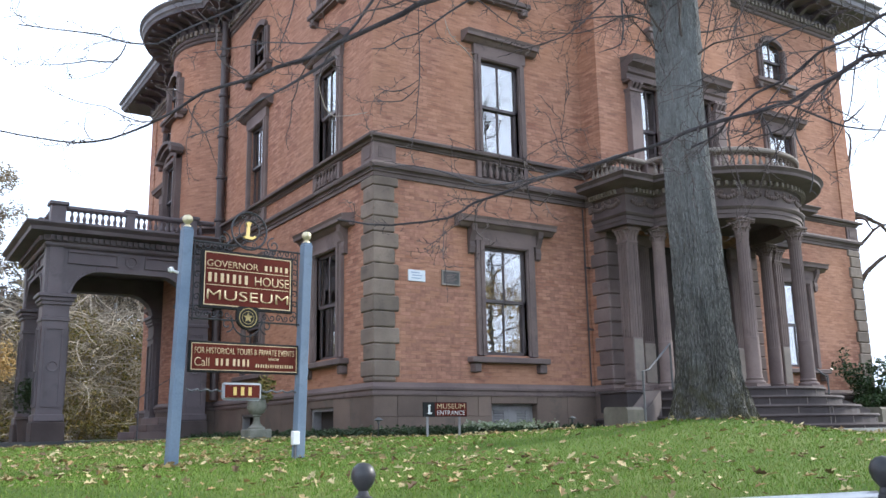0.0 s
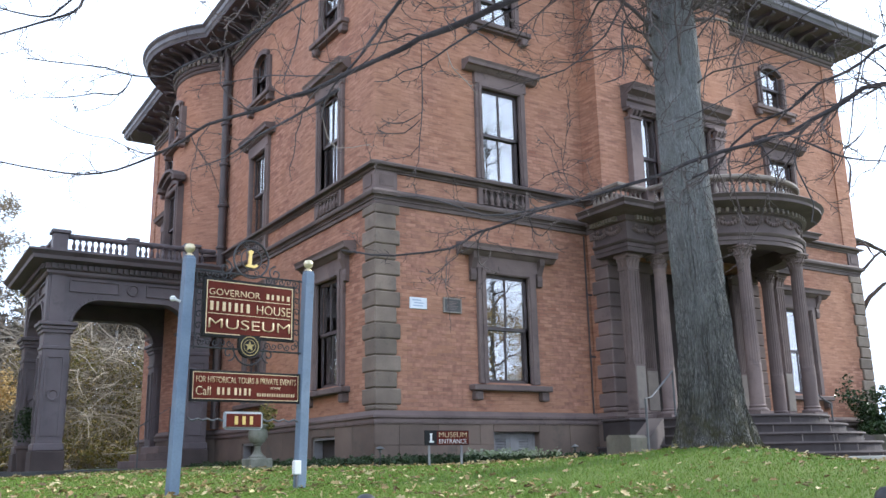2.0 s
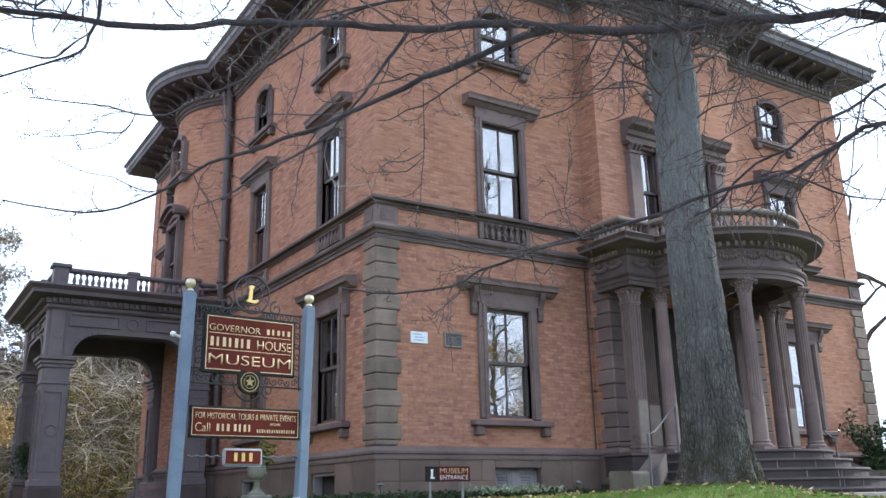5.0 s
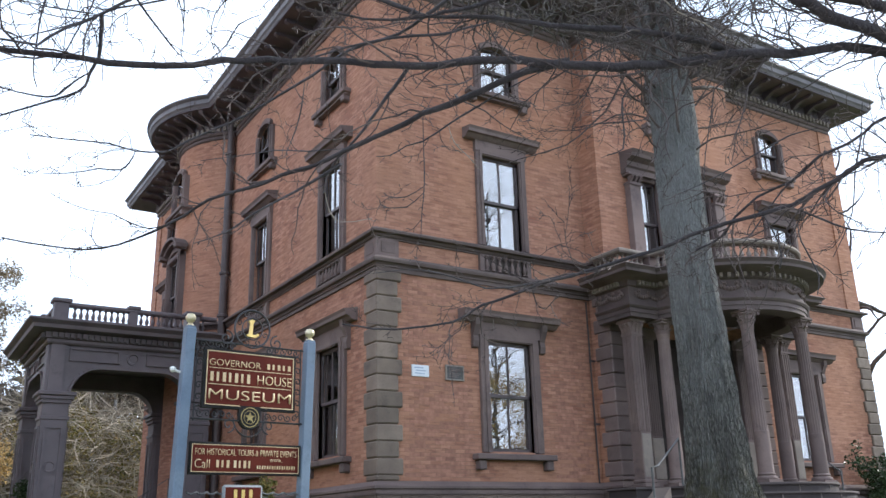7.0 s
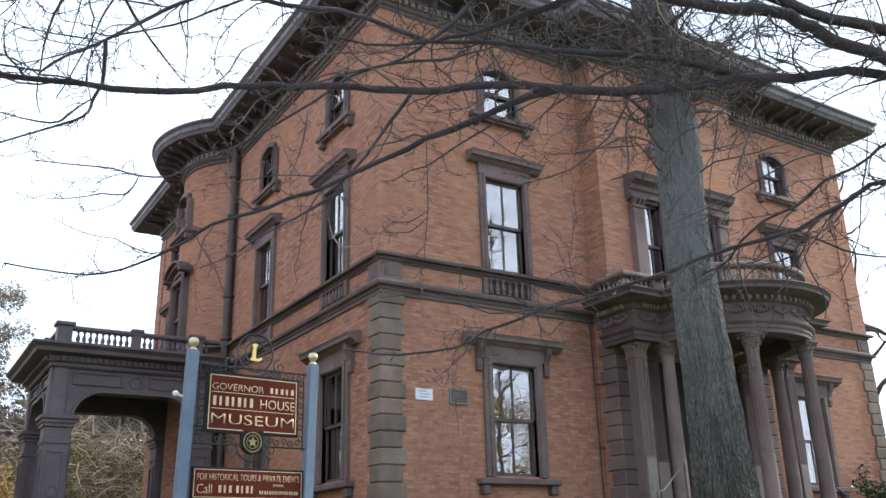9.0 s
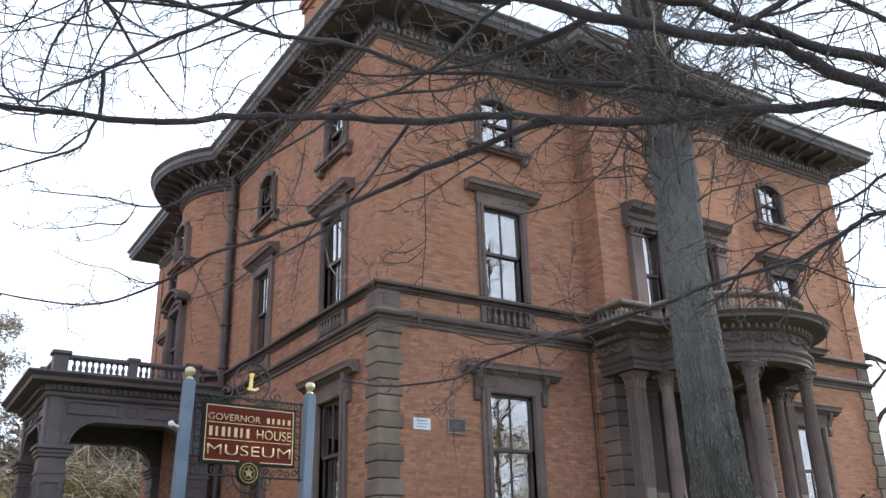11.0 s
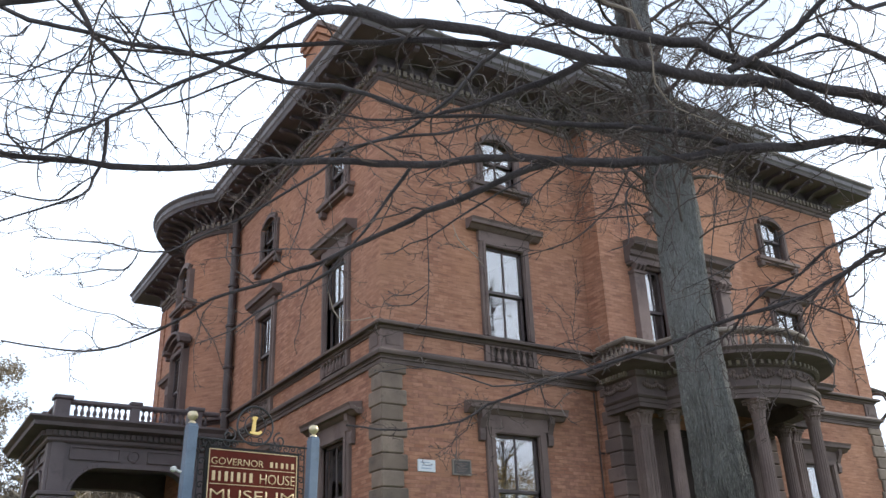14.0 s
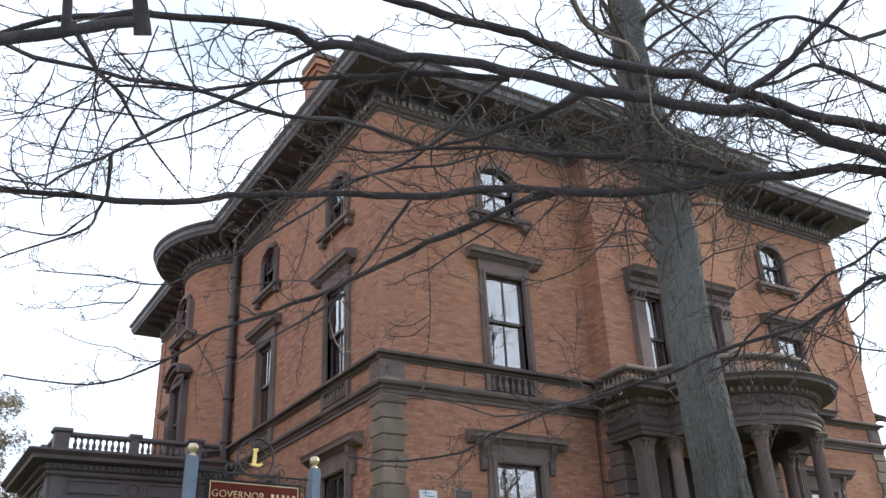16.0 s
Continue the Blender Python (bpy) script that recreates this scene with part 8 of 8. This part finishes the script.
RT = MS @ Matrix.Translation((0.625, -0.022, 1.105)) @ Matrix.Rotation(radians(90), 4, "X")
lathe(bm, [(0.092, -0.002), (0.092, 0.004), (0.084, 0.004), (0.084, -0.002)], (0, 0, 0), 28, RT)
lathe(bm, [(0.062, -0.002), (0.062, 0.003), (0.057, 0.003), (0.057, -0.002)], (0, 0, 0), 28, RT)
star = []
for k in range(10):
    a, r = math.pi / 2 + math.pi * k / 5, 0.05 if k % 2 == 0 else 0.022
    star.append((0.625 + r * math.cos(a), 1.105 + r * math.sin(a)))
extrude_profile(bm, star, -0.027, -0.018, MS)
part("star_roundel", bm, GOLD_DIM, board, "gilded star in a ring")
# scrolled iron frame
bm = bmesh.new()


def scroll(parent, u, z, r, turns, start, flip, M, thick=0.006):
    bm, pts = bmesh.new(), []
    for k in range(22):
        t = k / 21
        a = start + flip * turns * 2 * math.pi * t
        rr = r * (1 - 0.8 * t)
        pts.append(M @ Vector((u + rr * math.cos(a), 0, z + rr * math.sin(a))))
    tube(bm, pts, thick, 6)
    return part("scroll", bm, IRON, parent, smooth=True)


for z0, z1 in ((1.785, 1.785), (1.072, 1.072)):
    tube(bm, [MS @ Vector((0.06, 0, z0)), MS @ Vector((SIGN_L - 0.06, 0, z1))], 0.009, 6)
for u in (0.085, SIGN_L - 0.085):
    tube(bm, [MS @ Vector((u, 0, 1.05)), MS @ Vector((u, 0, 1.80))], 0.007, 6)
iron = part("iron_frame", bm, IRON, sign, "black wrought-iron scrolled frame", smooth=True)
bm = bmesh.new()
for k in range(6):
    z = 1.16 + 0.105 * k
    scroll(iron, 0.118, z, 0.036, 1.1, 0.3, 1, MS)
    scroll(iron, SIGN_L - 0.115, z, 0.036, 1.1, 2.8, -1, MS)
for k in range(5):
    for s, u0 in ((1, 0.14), (-1, SIGN_L - 0.14)):
        u = u0 + s * 0.072 * k
        scroll(iron, u, 1.752 + 0.006 * (k % 2), 0.034, 1.2, math.pi if k % 2 else 0, s, MS)
        scroll(iron, u, 1.120, 0.034, 1.2, math.pi if k % 2 else 0, -s, MS)
for s in (-1, 1):
    scroll(iron, 0.625 + s * 0.26, 1.83, 0.075, 1.3, math.pi * 0.5, s, MS, 0.008)
    scroll(iron, 0.625 + s * 0.2, 1.03, 0.07, 1.2, -math.pi * 0.5, -s, MS, 0.007)
for r in (0.182, 0.105):
    bm = bmesh.new()
    tube(bm, [MS @ Vector((0.625 + r * math.cos(2 * math.pi * k / 32), 0, 1.945 + r * math.sin(2 * math.pi * k / 32))) for k in range(33)], 0.010 if r > 0.15 else 0.007, 6)
    part("ring", bm, IRON, iron, smooth=True)
bm = bmesh.new()
for k in range(8):
    a = 2 * math.pi * (k + 0.5) / 8
    scroll(iron, 0.625 + 0.143 * math.cos(a), 1.945 + 0.143 * math.sin(a), 0.032, 1.1, a, 1, MS, 0.005)
tube(bm, [MS @ Vector((0.625 + 0.155 * math.cos(math.pi + math.pi * k / 16), 0, 1.10 + 0.17 * math.sin(math.pi + math.pi * k / 16))) for k in range(17)], 0.008, 6)
part("hanger_arc", bm, IRON, iron, smooth=True)
# gilded emblem in the ring: an upright with a curled foot
bm = bmesh.new()
extrude_profile(bm, [(0.590, 1.885), (0.625, 1.895), (0.628, 1.99), (0.645, 2.025), (0.615, 2.035), (0.585, 2.02), (0.600, 1.99)], -0.012, 0.012, MS)
extrude_profile(bm, [(0.575, 1.868), (0.66, 1.862), (0.695, 1.885), (0.680, 1.905), (0.655, 1.888), (0.600, 1.893), (0.565, 1.885)], -0.0115, 0.0115, MS)
part("emblem", bm, GOLD, sign, "gilded emblem in the iron ring")
# lower information board
bm = bmesh.new()
box(bm, 0.065, 1.165, -0.018, 0.018, 0.585, 0.868, MS, 0.003)
b2 = part("lower_board", bm, BLACK, sign, "black-edged lower board")
bm = bmesh.new()
box(bm, 0.085, 1.145, -0.0205, 0.0205, 0.605, 0.848, MS)
part("field", bm, MAROON, b2, "maroon painted field")
bm = bmesh.new()
for a, b, c, d in ((0.083, 1.147, 0.842, 0.848), (0.083, 1.147, 0.605, 0.611), (0.083, 0.089, 0.605, 0.848), (1.141, 1.147, 0.605, 0.848)):
    box(bm, a, b, -0.023, -0.017, c, d, MS)
part("gold_line", bm, CREAM, b2)
lettering("FOR HISTORICAL TOURS & PRIVATE EVENTS", 0.115, 1.12, 0.755, 0.055, -0.0205, CREAM, b2, MS, 0.003)
lettering("Call", 0.115, 0.255, 0.640, 0.078, -0.0205, CREAM, b2, MS, 0.003)
bars(0.305, 0.455, 0.648, 0.712, -0.0205, 3, CREAM, b2, MS, "number_bar")
bars(0.475, 0.665, 0.648, 0.712, -0.0205, 4, CREAM, b2, MS, "number_bar")
lettering("WWW.", 0.845, 0.965, 0.708, 0.025, -0.0205, CREAM, b2, MS, 0.003)
bars(0.71, 1.115, 0.642, 0.672, -0.0205, 16, CREAM, b2, MS)
# house-number plate on a twisted rod
bm = bmesh.new()
box(bm, 0.395, 0.790, -0.016, 0.016, 0.338, 0.502, MS, 0.02)
plate = part("number_plate", bm, GREY_B, sign, "small grey-edged plate on an iron rod")
bm = bmesh.new()
box(bm, 0.420, 0.765, -0.019, 0.019, 0.362, 0.478, MS)
part("field", bm, MAROON, plate, "maroon painted field")
for k in range(3):
    bar(0.500 + 0.075 * k, 0.532 + 0.075 * k, 0.382, 0.458, -0.0185, GOLD, plate, MS, "number_bar")
for u0, u1 in ((0.06, 0.395), (0.79, SIGN_L - 0.06)):
    bm = bmesh.new()
    tube(bm, [MS @ Vector((u0 + (u1 - u0) * k / 14, 0.010 * math.sin(k * 1.6), 0.425 + 0.010 * math.cos(k * 1.6))) for k in range(15)], 0.009, 6)
    part("twisted_rod", bm, PIPE, sign, "twisted iron rod", smooth=True)
bm = bmesh.new()
box(bm, 1.075, 1.150, -0.11, -0.06, -0.075, 0.055, MS, 0.008)
bx = part("junction_box", bm, WHITE, sign, "pale weatherproof electric box")
bm = bmesh.new()
tube(bm, [MS @ Vector((1.112, -0.08, -0.07)), MS @ Vector((1.112, -0.08, -0.25))], 0.014, 8)
part("conduit", bm, PIPE, bx)
bm = bmesh.new()
tube(bm, [MS @ Vector((-0.06, 0, 1.47)), MS @ Vector((-0.10, 0, 1.48)), MS @ Vector((-0.125, 0, 1.50))], 0.012, 6)
lathe(bm, [(0.010, 0), (0.026, 0.012), (0.03, 0.035), (0.012, 0.05)], (0, 0, 0), 10, MS @ Matrix.Translation((-0.13, 0, 1.465)))
part("lamp_bracket", bm, WHITE, sign, "small white lamp bracket")

# ---- garden urn on a stone block ----
URN = surface("weathered_cast_stone", (0.110, 0.112, 0.088), (0.205, 0.200, 0.165), 6, 50, 0.9, bump=0.4, stain=(0.070, 0.082, 0.045))
ux, uy = -2.29, -0.60
urn = thing("garden_urn", (ux, uy, -0.06), "weathered pale garden urn on a mossy stone block", "urn")
bm = bmesh.new()
box(bm, ux - 0.175, ux + 0.175, uy - 0.175, uy + 0.175, -0.25, 0.12, bevel=0.015)
part("plinth", bm, URN, urn, "mossy stone plinth")
bm = bmesh.new()
lathe(bm, [(0.125, 0.12), (0.125, 0.145), (0.095, 0.16), (0.060, 0.20), (0.045, 0.25), (0.047, 0.30), (0.069, 0.315), (0.065, 0.33), (0.112, 0.36), (0.142, 0.42), (0.138, 0.50), (0.125, 0.54), (0.150, 0.575), (0.163, 0.60), (0.146, 0.605), (0.103, 0.58)], (ux, uy, 0), 22)
part("bowl", bm, URN, urn, smooth=True)
leaf_part("plant", urn, leaf_mass(bg, [(ux + 0.02, uy, 0.70, 0.16), (ux + 0.14, uy, 0.78, 0.15), (ux - 0.1, uy, 0.66, 0.14), (ux + 0.12, uy - 0.05, 0.6, 0.10)], 620, 0.07, 0.2), LEAF_YEL, "green plant growing in the urn", kind="")

# ---- small entrance sign in the ivy bed ----
ME = on_wall(0.155, -1.30, 0)
es = thing("entrance_sign", (0.56, -1.3, 0.0), "low black and maroon sign on two white stakes", "sign")
bm = bmesh.new()
box(bm, 0, 0.82, -0.012, 0.012, 0.268, 0.496, ME, 0.003)
eb = part("board", bm, BLACK, es)
bm = bmesh.new()
box(bm, 0.215, 0.81, -0.0145, 0.0, 0.278, 0.486, ME)
part("field", bm, MAROON, eb, "dark maroon field")
lettering("MUSEUM", 0.255, 0.775, 0.392, 0.075, -0.0145, CREAM, eb, ME, 0.003)
lettering("ENTRANCE", 0.255, 0.775, 0.295, 0.068, -0.0145, WHITE, eb, ME, 0.003)
bm = bmesh.new()
extrude_profile(bm, [(0.085, 0.325), (0.125, 0.33), (0.125, 0.425), (0.14, 0.45), (0.10, 0.452), (0.08, 0.44), (0.095, 0.42)], -0.016, -0.010, ME)
extrude_profile(bm, [(0.075, 0.312), (0.15, 0.308), (0.165, 0.33), (0.15, 0.335), (0.08, 0.332)], -0.0165, -0.0105, ME)
part("emblem", bm, WHITE, eb)
for u in (0.09, 0.69):
    bm = bmesh.new()
    box(bm, u - 0.018, u + 0.018, 0.0125, 0.03, -0.15, 0.28, ME)
    part("stake", bm, GREY_PAINT, es)
# low path lights
for x, y in ((3.19, -1.3), (-0.63, -1.3), (4.55, -1.6)):
    gl = thing("garden_light", (x, y, 0.0), "small stake light with a flat cap in the ivy", "garden light", "stake lights")
    bm = bmesh.new()
    tube(bm, [(x, y, -0.15), (x, y, 0.18)], 0.008, 8)
    part("stake", bm, IRON, gl)
    bm = bmesh.new()
    lathe(bm, [(0.02, 0.17), (0.024, 0.21), (0.075, 0.225), (0.02, 0.262), (0.004, 0.268)], (x, y, 0), 14)
    part("cap", bm, PIPE, gl, smooth=True)

# ---- street fence: iron posts with ball tops and a pale rail ----
FENCE_IRON = surface("fence_iron", (0.030, 0.030, 0.033), (0.055, 0.054, 0.056), 6, 70, 0.45, 0.4, bump=0.25)
# pale metal paints the light that lies along the top rail
RAIL_M = surface("lit_rail_metal", (0.42, 0.42, 0.43), (0.56, 0.56, 0.56), 4, 70, 0.35, 0.7, bump=0.1)
fence = thing("street_fence", (FENCE_A.x, FENCE_A.y, -1.2), "iron fence with ball-topped posts and a pale top rail", "fence")
fp = bmesh.new()
lathe(fp, [(0.032, -1.05), (0.032, -0.12), (0.040, -0.105), (0.040, -0.085), (0.024, -0.075), (0.020, -0.058), (0.026, -0.050), (0.042, -0.030), (0.0505, -0.004), (0.050, 0.012), (0.042, 0.034), (0.024, 0.049), (0.003, 0.054)], segs=20)
fp_me = mesh_of("fence_post", fp, FENCE_IRON, True)
for k in range(-6, 7):
    p = FF @ Vector((k * 1.975, 0, 0))
    piece("fence_post", fp_me, fence, (p.x, p.y, -0.161 + (0.0 if 0 <= k <= 1 else 0.002 * k)))
for k in range(-6, 6):
    bm = bmesh.new()
    za, zb = (-0.336, -0.250) if k == 0 else (-0.222, -0.222) if k > 0 else (-0.285, -0.285)
    tube(bm, [FF @ Vector((k * 1.975 + 0.03, 0.0, za)), FF @ Vector((k * 1.975 + 1.945, 0.0, zb))], 0.019, 10)
    part("top_rail", bm, RAIL_M, fence, smooth=True)
    bm = bmesh.new()
    tube(bm, [FF @ Vector((k * 1.975 + 0.03, 0.0, -0.98)), FF @ Vector((k * 1.975 + 1.945, 0.0, -0.98))], 0.015, 8)
    part("bottom_rail", bm, FENCE_IRON, fence, smooth=True)

# ---- neighbour's house glimpsed past the drive ----
nb = thing("neighbour_house", (-9.0, 40.0, 0), "dark shingled neighbouring house with white windows", "house")
SHING = surface("dark_shingle", (0.07, 0.055, 0.05), (0.11, 0.085, 0.075), 2, 12, 0.9, bump=0.4)
bm = bmesh.new()
box(bm, -15.0, -4.0, 40.0, 48.0, -0.2, 4.4)
part("wall", bm, SHING, nb)
bm = bmesh.new()
extrude_profile(bm, [(-15.6, 4.4), (-3.4, 4.4), (-9.5, 7.2)], 39.5, 48.5, Matrix.Identity(4))
part("roof", bm, ROOF, nb)
for x in (-6.4, -8.3, -10.6):
    bm = bmesh.new()
    for a, b, c, d in ((x - 0.55, x - 0.45, 1.2, 2.9), (x + 0.45, x + 0.55, 1.2, 2.9), (x - 0.55, x + 0.55, 1.1, 1.2), (x - 0.55, x + 0.55, 2.9, 3.0), (x - 0.03, x + 0.03, 1.2, 2.9), (x - 0.45, x + 0.45, 2.02, 2.08)):
        box(bm, a, b, 39.93, 40.02, c, d)
    w = part("window", bm, WHITE, nb, "white-framed window")
    bm = bmesh.new()
    box(bm, x - 0.45, x + 0.45, 39.975, 39.985, 1.2, 2.9)
    part("pane", bm, GLASS, w)

# ---- bricks of the entrance front that stand a little proud ----
BRICK_PIECE = surface("single_brick", (0.270, 0.128, 0.090), (0.405, 0.205, 0.140), 9.0, 60, 0.9, bump=0.3, random_tint=0.18)
front_wall = next(o for o in house.children if o.name == "wall")
bm = bmesh.new()
box(bm, 0.004, 0.201, -0.0035, 0.01, 0.004, 0.064)
brick_me = mesh_of("brick", bm, BRICK_PIECE)
br = random.Random(12)
spots = []
for row in range(14, 65):
    for col in range(2, 24):
        x = col * 0.205 - (0.1025 if row % 2 == 0 else 0.0)
        z = row * 0.068
        if x < 0.50 or x > 4.6 or (1.55 < x < 3.95 and z > 3.2) or (1.75 < x < 3.70 and z > 0.88) or (0.45 < x < 1.8 and 2.55 < z < 2.95):
            continue
        spots.append((x, z))
for x, z in br.sample(spots, min(300, len(spots))):
    piece("brick", brick_me, front_wall, (x, br.uniform(-0.002, 0.001), z))
